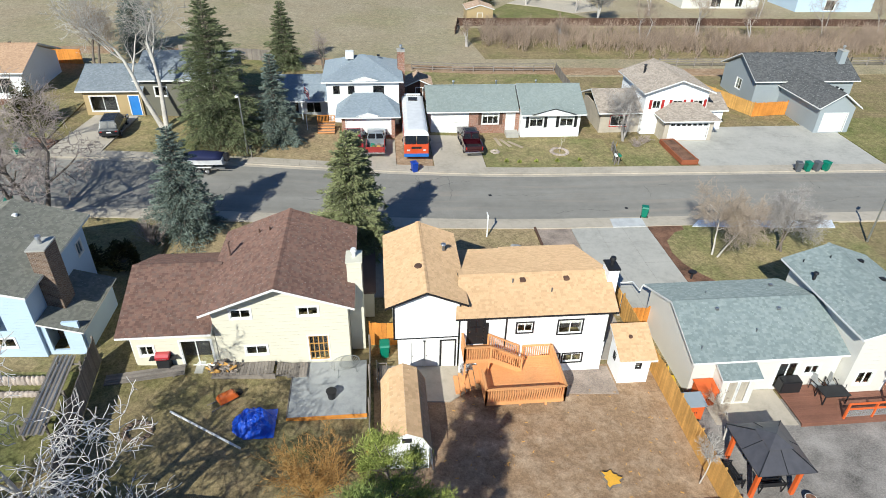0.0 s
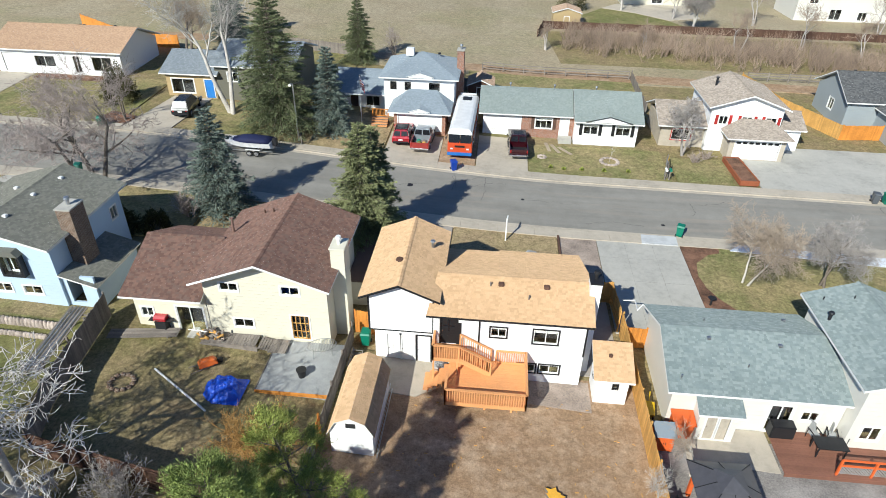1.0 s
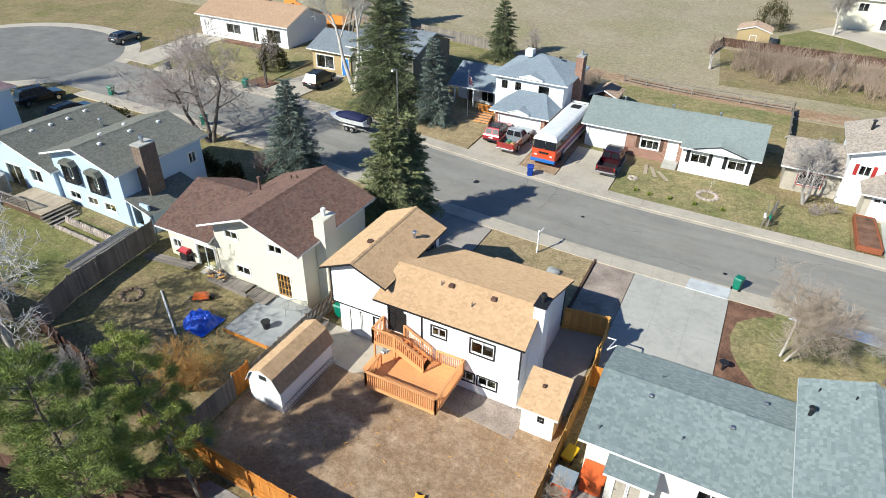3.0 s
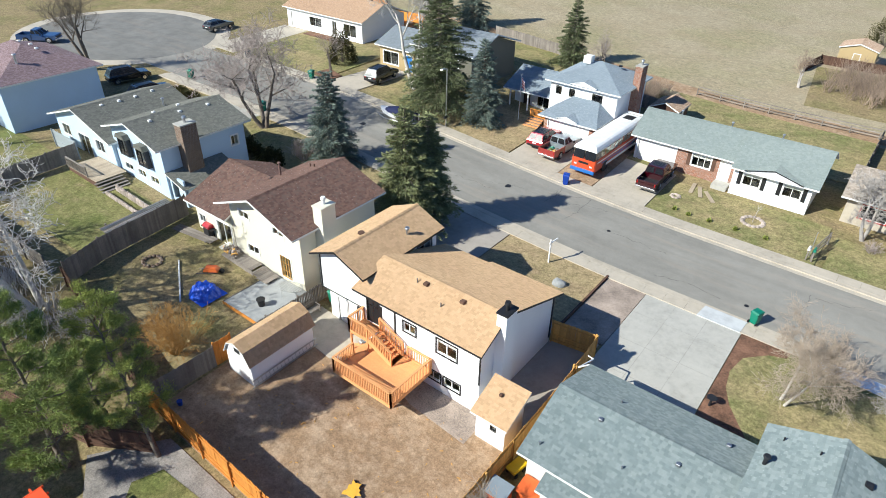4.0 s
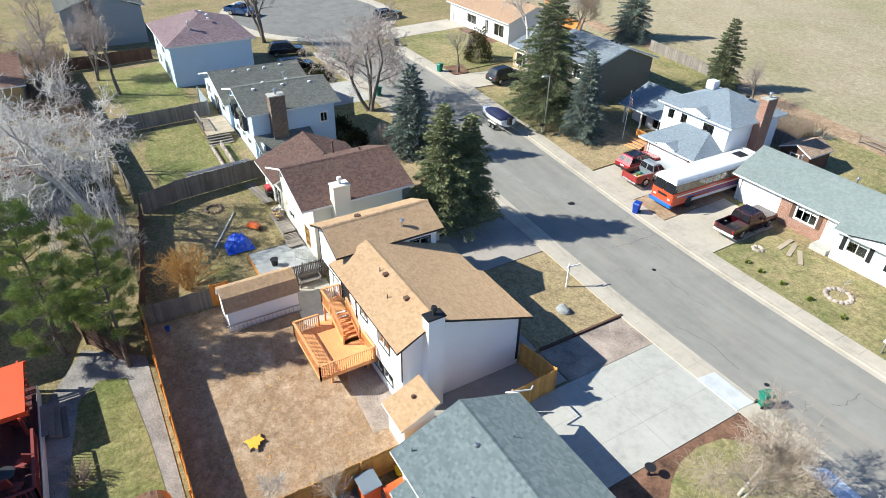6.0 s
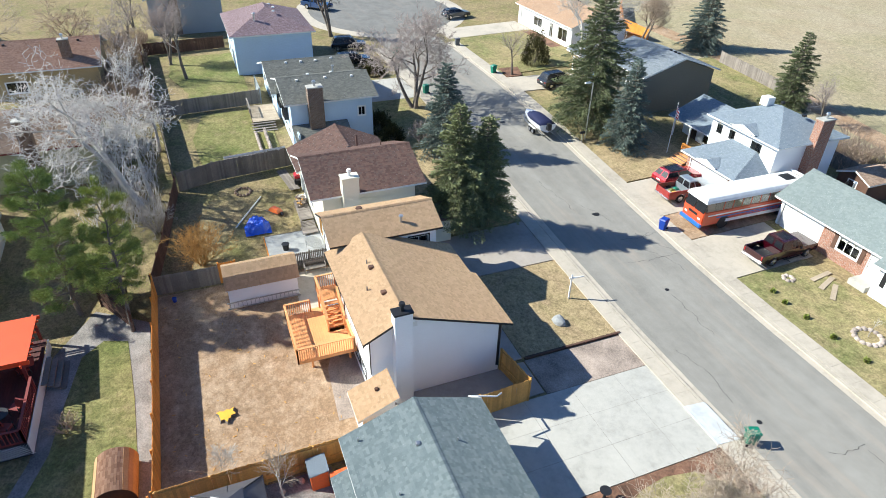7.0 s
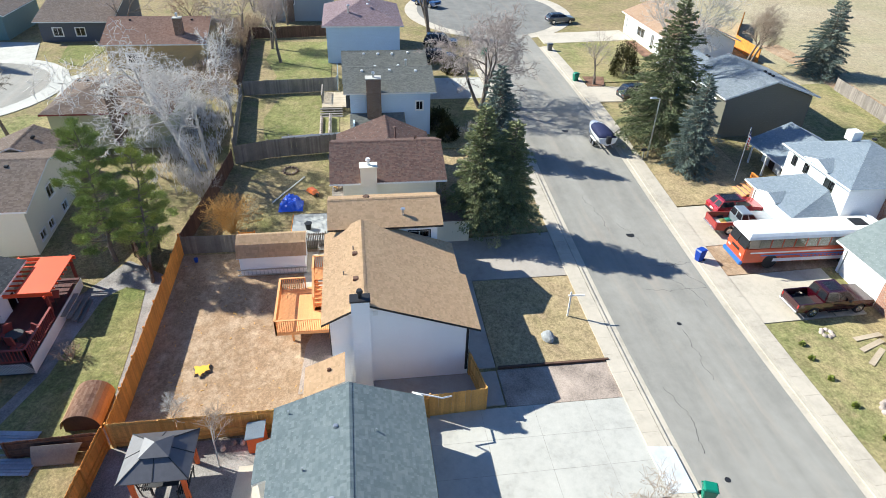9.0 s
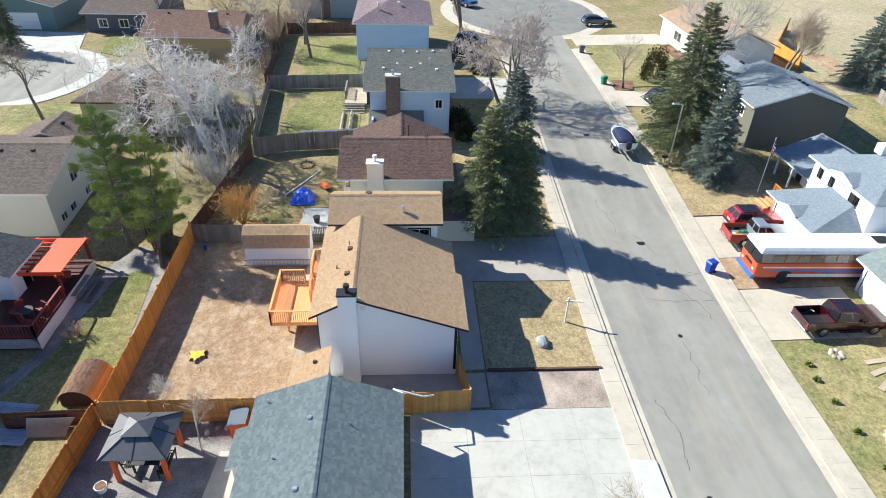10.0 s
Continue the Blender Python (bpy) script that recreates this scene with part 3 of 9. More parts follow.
def gable_roof_x(parent, x0, x1, ys, yr, yn, zs, zr, zn, mat, fascia=None, seed=1, course=0.15, loose=0):
    """Ridge along x; eaves at ys (south) and yn (north)."""
    a = slope(parent, (x0, ys, zs), (x1, ys, zs), (x1, yr, zr), (x0, yr, zr), mat, fascia, seed=seed, course=course, loose=loose)
    b = slope(parent, (x1, yn, zn), (x0, yn, zn), (x0, yr, zr), (x1, yr, zr), mat, fascia, seed=seed + 1, course=course)
    ridge_caps(a, (x0, yr, zr), (x1, yr, zr), mat)
    return a, b


def gable_roof_y(parent, y0, y1, xw, xr, xe, zw, zr, ze, mat, fascia=None, seed=1, course=0.15):
    """Ridge along y; eaves at xw (west) and xe (east)."""
    a = slope(parent, (xw, y1, zw), (xw, y0, zw), (xr, y0, zr), (xr, y1, zr), mat, fascia, seed=seed, course=course)
    b = slope(parent, (xe, y0, ze), (xe, y1, ze), (xr, y1, zr), (xr, y0, zr), mat, fascia, seed=seed + 1, course=course)
    ridge_caps(a, (xr, y0, zr), (xr, y1, zr), mat)
    return a, b


def hip_roof(parent, x0, y0, x1, y1, ze, zr, mat, fascia=None, seed=1, inset=None):
    """A hip roof; its ridge runs along the longer side."""
    if x1 - x0 >= y1 - y0:
        i = inset if inset is not None else (y1 - y0) / 2
        ym = (y0 + y1) / 2
        a, b = (x0 + i, ym, zr), (x1 - i, ym, zr)
        s = slope(parent, (x0, y0, ze), (x1, y0, ze), b, a, mat, fascia, seed=seed)
        slope(parent, (x1, y1, ze), (x0, y1, ze), a, b, mat, fascia, seed=seed + 1)
        slope(parent, (x1, y0, ze), (x1, y1, ze), b, b, mat, fascia, seed=seed + 2)
        slope(parent, (x0, y1, ze), (x0, y0, ze), a, a, mat, fascia, seed=seed + 3)
    else:
        i = inset if inset is not None else (x1 - x0) / 2
        xm = (x0 + x1) / 2
        a, b = (xm, y0 + i, zr), (xm, y1 - i, zr)
        s = slope(parent, (x0, y1, ze), (x0, y0, ze), a, b, mat, fascia, seed=seed)
        slope(parent, (x1, y0, ze), (x1, y1, ze), b, a, mat, fascia, seed=seed + 1)
        slope(parent, (x0, y0, ze), (x1, y0, ze), a, a, mat, fascia, seed=seed + 2)
        slope(parent, (x1, y1, ze), (x0, y1, ze), b, b, mat, fascia, seed=seed + 3)
    ridge_caps(s, a, b, mat)
    return s


def vent_pipe(parent, x, y, z, h=0.35, r=0.05, mat=None, cap=True):
    g = Geo().tube((x, y, z - 0.15), (x, y, z + h), r, n=10)
    if cap:
        g.tube((x, y, z + h), (x, y, z + h + 0.08), r * 1.9, r * 1.5, n=10)
    return g.make("vent_pipe", mat or M["metal"], parent)


def roof_vent(parent, x, y, z, mat=None, s=0.16):
    return Geo().box(x - s, y - s, z - 0.05, x + s, y + s, z + 0.13).make("roof_vent", mat or M["dark_metal"], parent, bevel=0.03)


def chimney(parent, x0, y0, x1, y1, z0, z1, mat, cap_mat=None, flue=True, pot=None):
    c = Geo().box(x0, y0, z0, x1, y1, z1).make("chimney", mat, parent)
    Geo().box(x0 - 0.06, y0 - 0.06, z1, x1 + 0.06, y1 + 0.06, z1 + 0.1).make("cap", cap_mat or M["concrete"], c, bevel=0.02)
    if flue:
        xm, ym = (x0 + x1) / 2, (y0 + y1) / 2
        Geo().tube((xm, ym, z1 + 0.1), (xm, ym, z1 + 0.45), 0.11, n=12).tube((xm, ym, z1 + 0.47), (xm, ym, z1 + 0.62), 0.19, 0.15, n=12).make("flue", pot or M["metal"], c)
    return c


# ---- ground ----
def ground_sheet():
    """One sheet from under the houses out to the horizon, finer near the street."""
    xs = sorted({-2500, -1500, -900, -500, -300, -200, -150, *range(-110, 91, 4), 120, 160, 240, 400, 800, 1500, 2500})
    ys = sorted({-2500, -1500, -800, -400, -200, -120, -80, *range(-50, 141, 4), 57, 117, 170, 220, 300, 450, 800, 1500, 2500})
    g = Geo()
    v = [(x, y, gz(x, y) - 0.05) for y in ys for x in xs]
    n = len(xs)
    g.add(v, [(j * n + i, j * n + i + 1, (j + 1) * n + i + 1, (j + 1) * n + i) for j in range(len(ys) - 1) for i in range(n - 1)])
    return tagged(g.make("ground", M["ground"], fix=False), "dry winter ground with patchy straw-coloured grass", "ground", kind="structure")


ground_sheet()
patch("field", [(-300, 84), (40, 84), (120, 84), (120, 300), (-300, 300)], 0.0, M["field"], "wide mown field of dry straw-coloured grass", step=5)
patch("creek_bank", [(20, 92), (125, 90), (125, 109), (18, 109)], 0.02, M["ground"], "bare straw and soil bank along the creek thicket", step=8)

# street: asphalt, gutters, kerbs and walks along x, and the turning circle at its west end
RN, RF = 46.62, 55.2


def near_edge(x, off=0.0):
    return RN - 0.014 * x + off


def far_edge(x, off=0.0):
    return RF - 0.027 * x + off


def band(x0, x1, low, o0, high, o1):
    """A strip between two lines along the street."""
    return [(x0, low(x0, o0)), (x1, low(x1, o0)), (x1, high(x1, o1)), (x0, high(x0, o1))]


patch("road", band(-54, 130, near_edge, 0, far_edge, 0), 0.0, M["asphalt"], "worn grey asphalt residential street with cracks", "road")
patch("turning_circle", round_outline(-66, 53, 15.5, 12.0, 40, 0.0), 0.004, M["asphalt_tree_shade"], "grey asphalt turning circle at the street's end, darkened as tree shade", "road")
patch("turning_circle_walk", round_outline(-66, 53, 17.6, 14.1, 40, 0.0), -0.012, M["concrete_tan"], "pale concrete pavement round the turning circle", "pavement")
for nm, edge, y0, y1, off in (("gutter", near_edge, -0.42, -0.003, 0.012), ("gutter_far", far_edge, 0.003, 0.42, 0.012), ("kerb", near_edge, -0.62, -0.422, 0.1), ("kerb_far", far_edge, 0.422, 0.75, 0.1)):
    patch(nm, band(-44, 130, edge, y0, edge, y1), off, M["concrete_tan"], "pale concrete gutter and rolled kerb along the street", "kerb")


def slabs(name, x0, x1, edge, o0, o1, off, mat, size, label):
    """A walk of separate slabs with open joints, between two lines beside the street."""
    th = thing(name, (x0 + x1) / 2, edge((x0 + x1) / 2, o0), gz((x0 + x1) / 2, 50), 0, label, "pavement", kind="structure")
    n = int((x1 - x0) / size)
    for i in range(n):
        a, b = x0 + (x1 - x0) * i / n + 0.006, x0 + (x1 - x0) * (i + 1) / n - 0.006
        za, zb = gz(a, 50) + off, gz(b, 50) + off
        c = [(a, edge(a, o0), za), (b, edge(b, o0), zb), (b, edge(b, o1), zb), (a, edge(a, o1), za)]
        Geo().add(c + [(x, y, z - 0.2) for x, y, z in c], [(0, 1, 2, 3), (4, 5, 1, 0), (5, 6, 2, 1), (6, 7, 3, 2), (7, 4, 0, 3)]).make("slab", mat, th)


slabs("pavement", -44, 80, near_edge, -1.75, -0.66, 0.115, M["concrete_tan"], 1.55, "pale tan concrete pavement slabs beside the kerb")
slabs("pavement_far", -44, 80, far_edge, 0.76, 1.92, 0.115, M["concrete_tan"], 1.55, "pale tan concrete pavement slabs across the street")

# near side, east to west
PV = 45.25
patch("driveway_east", rect(19.95, 32.9, 26.6, PV), 0.05, M["concrete"], "broad pale concrete driveway with hairline cracks", "driveway")
patch("driveway_apron", [(23.6, 44.5), (26.5, 44.45), (26.6, 45.85), (23.75, 45.88)], 0.14, M["new_concrete"], "newly poured white concrete apron at the kerb", "driveway")
patch("mulch_bed", [(26.65, 32.2), (30.6, 32.2), (30.0, 34.8), (28.9, 36.2), (27.95, 37.5), (27.35, 38.8), (27.1, 40.4), (27.4, 42.1), (28.6, 43.4), (29.6, 43.8), (29.8, PV), (26.65, PV)], 0.05, M["mulch"], "reddish wood mulch bed beside the driveway", "mulch")
patch("lawn_east", [(30.6, 32.2), (30.66, 31.9), (44, 31.9), (44, PV), (29.8, PV), (29.6, 43.8), (28.6, 43.4), (27.4, 42.1), (27.1, 40.4), (27.35, 38.8), (27.95, 37.5), (28.9, 36.2), (30.0, 34.8)], 0.06, M["lawn"], "patchy green and straw front lawn", "lawn")
patch("gravel_strip", rect(16.95, 37.6, 19.9, PV), 0.03, M["gravel"], "pinkish gravel bed beside the driveway", "gravel")
patch("front_lawn", rect(8.2, 37.6, 16.7, PV), 0.05, M["lawn_dry"], "dry straw-coloured front lawn", "lawn")
patch("driveway_tan", [(3.0, 35.3), (8.1, 35.3), (8.1, PV), (2.6, PV)], 0.05, M["concrete_dark"], "aged concrete driveway in front of the garage", "driveway")
patch("front_walk", rect(8.1, 36.2, 16.7, 37.55), 0.04, M["concrete_dark"], "concrete front walk along the house", "pavement")
patch("side_yard", rect(17.0, 28.6, 19.7, 37.5), 0.02, M["concrete_dark"], "bare packed side yard behind the cedar fence", "ground")
patch("back_yard", rect(3.2, 16.3, 20.2, 28.2), 0.0, M["dirt"], "bare brown dirt back yard with sparse weeds", "ground")
patch("gravel_foot", [(13.5, 25.9), (17.6, 25.6), (17.6, 28), (10, 28), (10, 27.2)], 0.015, M["gravel"], "pale pebbles along the house wall", "gravel")
patch("yard_slab", [(3.6, 25.6), (7.5, 25.4), (8.6, 26.2), (9.3, 28.3), (3.6, 28.4)], 0.06, M["concrete_tan"], "pale concrete slab behind the house", "patio")
patch("yard_brown", rect(-11, 16, 3.0, 29.5), 0.0, M["ground"], "dead brown grass back yard in tree shade", "lawn")
patch("lawn_brown", rect(-11.5, 37.5, 2.4, PV), 0.05, M["lawn_dry"], "dry shaded front lawn", "lawn")
patch("lawn_blue", rect(-32, 38, -12, PV), 0.05, M["lawn"], "front lawn with thin grass", "lawn")
patch("driveway_blue", rect(-31, 38, -24, PV), 0.07, M["concrete"], "pale concrete driveway", "driveway")
patch("yard_blue", [(-26, 21.5), (-20, 20.2), (-12.8, 20.8), (-12.5, 28), (-26, 28)], 0.0, M["lawn_green"], "green back lawn", "lawn")
patch("yard_pink", [(-48, 19), (-40, 18.5), (-33, 20.5), (-27.8, 20), (-27.8, 27), (-48, 27)], 0.0, M["lawn_green"], "green back lawn", "lawn")
# gravel yard with the gazebo
patch("gravel_yard", [(20.4, 16), (33, 14), (33, 24.5), (20.4, 24.5)], 0.01, M["gravel_grey"], "grey gravel yard behind the grey house", "gravel")
patch("patio_grey", [(22.3, 22.9), (26.95, 22.5), (26.95, 25.3), (22.3, 25.3)], 0.03, M["concrete_tan"], "pale concrete slab at the storage doors of the grey house", "patio")
patch("lawn_gazebo", [(29, 11), (40, 11), (40, 18), (30.5, 18.3)], 0.03, M["lawn_green"], "green lawn patch edged with pavers", "lawn")
# south yards
patch("lawn_pergola", [(6.5, 13.2), (7.6, 12.0), (11.5, 11.3), (14.6, 10.9), (20.1, 9.0), (20.1, 15.1), (17.0, 15.2), (12, 15.0), (7.0, 14.6)], 0.02, M["lawn_green"], "green and straw back lawn beyond the cedar fence", "lawn")
patch("gravel_pergola", [(3.4, 12.6), (7.0, 10.4), (14.8, 10.0), (20.2, 8.0), (20.2, 15.9), (5.6, 15.9)], 0.0, M["gravel_grey"], "grey gravel strip along the cedar fence", "gravel")
# far side, west to east


def plot(x0, x1, y1):
    """A plot across the street, from under the pavement back to y1."""
    return [(x0, far_edge(x0, 1.2)), (x1, far_edge(x1, 1.2)), (x1, y1), (x0, y1)]


patch("lawn_white", plot(-10, -0.2, 66), 0.05, M["lawn_dry"], "dry straw-coloured front lawn", "lawn")
patch("driveway_white", plot(0.0, 5.6, 63), 0.05, M["concrete_tan"], "stained concrete driveway under the parked vehicles", "driveway")
patch("bus_pad", plot(5.65, 9.3, 68), 0.04, M["dirt"], "packed dirt strip under the bus", "ground")
patch("driveway_ranch", plot(9.4, 14.6, 64.5), 0.05, M["concrete_tan"], "pale concrete driveway", "driveway")
patch("lawn_ranch", plot(14.7, 28.6, 63.4), 0.05, M["lawn"], "patchy green front lawn with bare spots", "lawn")
patch("lawn_shutter", plot(29.2, 34.6, 62), 0.05, M["lawn"], "green front lawn", "lawn")
patch("driveway_shutter", plot(37, 57, 66), 0.05, M["concrete"], "wide pale concrete driveway", "driveway")
patch("lawn_far_east", plot(57.2, 75, 68), 0.05, M["lawn_green"], "green front lawn", "lawn")
patch("lawn_nw", plot(-21.2, -13.8, 66), 0.05, M["lawn"], "patchy front lawn", "lawn")
patch("driveway_nw", [(-27.0, far_edge(-27, 1.2)), (-22.2, far_edge(-22, 1.2)), (-21.25, 66.3), (-25.6, 66.3)], 0.05, M["concrete_tan"], "concrete driveway", "driveway")
patch("mulch_clay", [(-45, 69.6), (-36, 69.3), (-36, 71.0), (-45, 71.2)], 0.07, M["mulch"], "orange-red mulch bed across the lawn", "mulch")
patch("mulch_nw", [(-30.5, 58.4), (-27.0, 58.0), (-26.8, 60.0), (-30.0, 61.0)], 0.08, M["mulch"], "orange-red mulch ring round the slim tree", "mulch")
patch("driveway_clay", plot(-51, -45.6, 71.2), 0.05, M["concrete_tan"], "concrete driveway", "driveway")
patch("lawn_clay", plot(-45.5, -28, 71), 0.05, M["lawn"], "patchy front lawn", "lawn")
patch("back_lawn_ranch", rect(7, 73, 29, 86), 0.03, M["lawn"], "open back lawn", "lawn", step=6)
patch("back_lawn_nw", rect(-24, 77, -8, 88), 0.03, M["lawn"], "sunlit back lawn", "lawn", step=6)
patch("dirt_track", [(-40, 88), (60, 83.5), (60, 86.5), (-40, 91)], 0.04, M["dirt"], "dirt track along the field", "road", step=6)


# ---- houses ----
def walls4(p, x0, y0, x1, y1, z0, z1, mat, ops=None, peaks=None, thick=0.16):
    """Four walls of a block; ops: openings by side; peaks: gable height by side. Returns the wall matrices by side."""
    ops, peaks = ops or {}, peaks or {}
    ends = {"S": ((x0, y0), (x1, y0)), "E": ((x1, y0 + thick + 0.002), (x1, y1 - thick - 0.002)), "N": ((x1, y1), (x0, y1)), "W": ((x0, y1 - thick - 0.002), (x0, y0 + thick + 0.002))}
    out = {}
    for s, (a, b) in ends.items():
        L = math.dist(a, b)
        pk = peaks.get(s)
        if pk is not None and not isinstance(pk, tuple):
            pk = (L / 2, pk)
        out[s] = wall(p, a, b, z0, z1, mat, ops.get(s, ()), thick, pk)
    return out


def win(p, ms, side, u0, u1, v0, v1, **kw):
    return window(p, ms[side], u0, u1, v0, v1, **kw)


def tan_house():
    z = gz(10, 30)
    h = thing("house", 10.5, 31, z, 0, "white split-level house with tan shingle roof and black trim", "house")
    K, Wt = M["black_trim"], M["white"]
    # west block: garage below, bedrooms above
    x0, x1, y0, y1 = 4.45, 8.25, 28.0, 34.9
    zt = 5.55
    ms = walls4(h, x0, y0, x1, y1, 3.05, zt, Wt, {"N": [(0.5, 1.7, 1.0, 1.9)], "E": [(4.8, 6.2, 1.2, 1.95)]}, {"S": 6.35, "N": 6.35})
    win(h, ms, "N", 0.5, 1.7, 1.0, 1.9, trim_mat=K)
    win(h, ms, "E", 4.8, 6.2, 1.2, 1.95, trim_mat=K)
    ml = walls4(h, x0 + 0.25, y0 + 0.35, x1 - 0.02, y1, z - 0.4, 3.03, Wt, {"S": [(0.75, 2.35, 0.55, 2.6), (2.55, 3.35, 0.55, 2.6)], "N": [(0.5, 3.2, 0.5, 2.6)]})
    for u0, u1 in ((0.75, 1.53), (1.57, 2.35), (2.55, 3.35)):
        door(h, ml["S"] @ pose(0, 0, 0.5), u0, u1, 2.08, M["white_trim"], M["white_trim"] if u0 < 2 else K)
    garage_door(h, ml["N"] @ pose(0, 0, 0.5), 0.5, 3.2, 2.05)
    Geo().box(x0 - 0.02, y0 - 0.03, 2.98, x1, y0 + 0.34, 3.05).make("band", K, h)
    for a in (x0 - 0.02, x1 - 0.07):
        Geo().box(a, y0 - 0.03, 3.05, a + 0.1, y0 - 0.002, zt).make("corner_board", K, h)
    gable_roof_y(h, 27.55, 35.25, 4.0, 6.3, 8.65, 5.62, 6.6, 5.62, M["sh_tan"], K, 11)
    vent_pipe(h, 7.7, 32.6, 6.0, 0.45, 0.09)
    vent_pipe(h, 6.0, 30.2, 6.45, 0.12, 0.13, M["oldbrown"])
    # east block: raised living rooms over a half-sunk floor
    x0, x1, y0, y1 = 8.27, 17.0, 27.75, 35.7
    zb = z - 0.4
    ops = [(0.45, 1.35, 2.7, 4.75), (3.3, 4.2, 3.45, 4.15), (5.75, 7.15, 3.2, 4.2), (5.0, 6.05, 0.95, 1.6), (6.3, 7.45, 0.95, 1.6)]
    mS = wall(h, (x0, y0), (x1, y0), zb, 5.0, Wt, ops)
    wall(h, (x1, y0 + 0.163), (x1, y1 - 0.163), zb, 3.95, Wt)
    Geo().prism([(y0 + 0.163, 3.95), (y1 - 0.163, 3.95), (y1 - 0.163, 3.96), (29.8, 6.0), (y0 + 0.163, 5.0)], x1 - 0.16, x1, 0).make("gable", Wt, h)
    mN = wall(h, (x1, y1), (x0, y1), zb, 3.9, Wt, [(1.2, 3.2, 2.2, 3.4), (5.6, 6.5, 1.6, 3.6)])
    window(h, mN, 1.2, 3.2, 2.2, 3.4, bars=2, trim_mat=K)
    door(h, mN @ pose(0, 0, 1.58), 5.6, 6.5, 2.0, K, K)
    for o in ops[1:]:
        window(h, mS, *o, bars=1, trim_mat=K, blind=0.3 if o[2] > 3 else 0.0)
    door(h, mS @ pose(0, 0, 2.68), 0.45, 1.35, 2.05, K, K, glazed=True)
    Geo().box(x0 + 1.42, y0 - 0.04, zb + 2.5, x0 + 1.62, y0 - 0.002, zb + 4.3).make("sidelight_trim", K, h)
    for a in (x0 + 2.6, x1 - 0.07):
        Geo().box(a, y0 - 0.05, 2.3, a + 0.09, y0 - 0.002, 4.9).make("downspout", K, h)
    Geo().box(x1 + 0.002, y1 - 0.18, zb + 0.6, x1 + 0.04, y1 - 0.02, 3.9).make("corner_board", K, h)
    r1 = slope(h, (7.9, 27.3, 4.85), (17.3, 27.3, 4.85), (17.3, 29.75, 6.12), (8.3, 29.75, 6.12), M["sh_tan"], K, seed=21, loose=300)
    slope(h, (17.3, 36.3, 3.75), (11.9, 36.3, 3.75), (11.9, 29.752, 6.12), (17.3, 29.752, 6.12), M["sh_tan"], K, seed=22)
    slope(h, (11.898, 35.9, 3.9), (8.3, 35.9, 3.9), (8.3, 29.752, 6.12), (11.898, 29.752, 6.12), M["sh_tan"], K, seed=23)
    ridge_caps(r1, (8.3, 29.75, 6.12), (17.3, 29.75, 6.12), M["sh_tan"])
    for x, y, zz in ((12.0, 29.3, 5.9), (14.6, 29.3, 5.9)):
        roof_vent(h, x, y, zz, M["oldbrown"])
    for x, y, zz in ((11.4, 29.2, 5.86), (13.6, 28.6, 5.55)):
        vent_pipe(h, x, y, zz, 0.25, 0.04, M["weathered"], False)
    chimney(h, 17.002, 29.0, 17.62, 30.0, zb, 6.55, Wt, K, True, M["black_trim"])
    Geo().box(17.003, 30.15, 5.1, 17.03, 30.45, 5.4).make("gable_vent", M["white_trim"], h)
    # lean-to beside the chimney
    zl = gz(18.6, 27)
    s = thing("garden_shed", 18.6, 27.3, zl, 0, "small white lean-to shed with tan shingle roof", "shed")
    m = walls4(s, 17.72, 26.5, 19.55, 28.3, zl - 0.2, 1.95, Wt, {"S": [(0.95, 1.25, 1.35, 1.75)], "W": [(0.5, 0.8, 1.3, 1.75)]})
    window(s, m["S"], 0.95, 1.25, 1.35, 1.75, K, bars=0, trim=0.04)
    window(s, m["W"], 0.5, 0.8, 1.3, 1.75, K, bars=0, trim=0.04)
    slope(s, (17.5, 26.2, 2.0), (19.8, 26.2, 2.0), (19.8, 28.5, 3.0), (17.5, 28.5, 3.0), M["sh_tan"], M["white_trim"], seed=31)
    for xa in (17.72, 19.41):
        Geo().prism([(26.66, 1.95), (28.3, 1.95), (28.3, 2.75)], xa, xa + 0.14, 0).make("side", Wt, s)
    Geo().box(17.86, 28.15, 1.95, 19.41, 28.3, 2.75).make("back", Wt, s)
    roof_vent(s, 18.5, 27.6, 2.65, M["oldbrown"], 0.1)
    return h


tan_house()


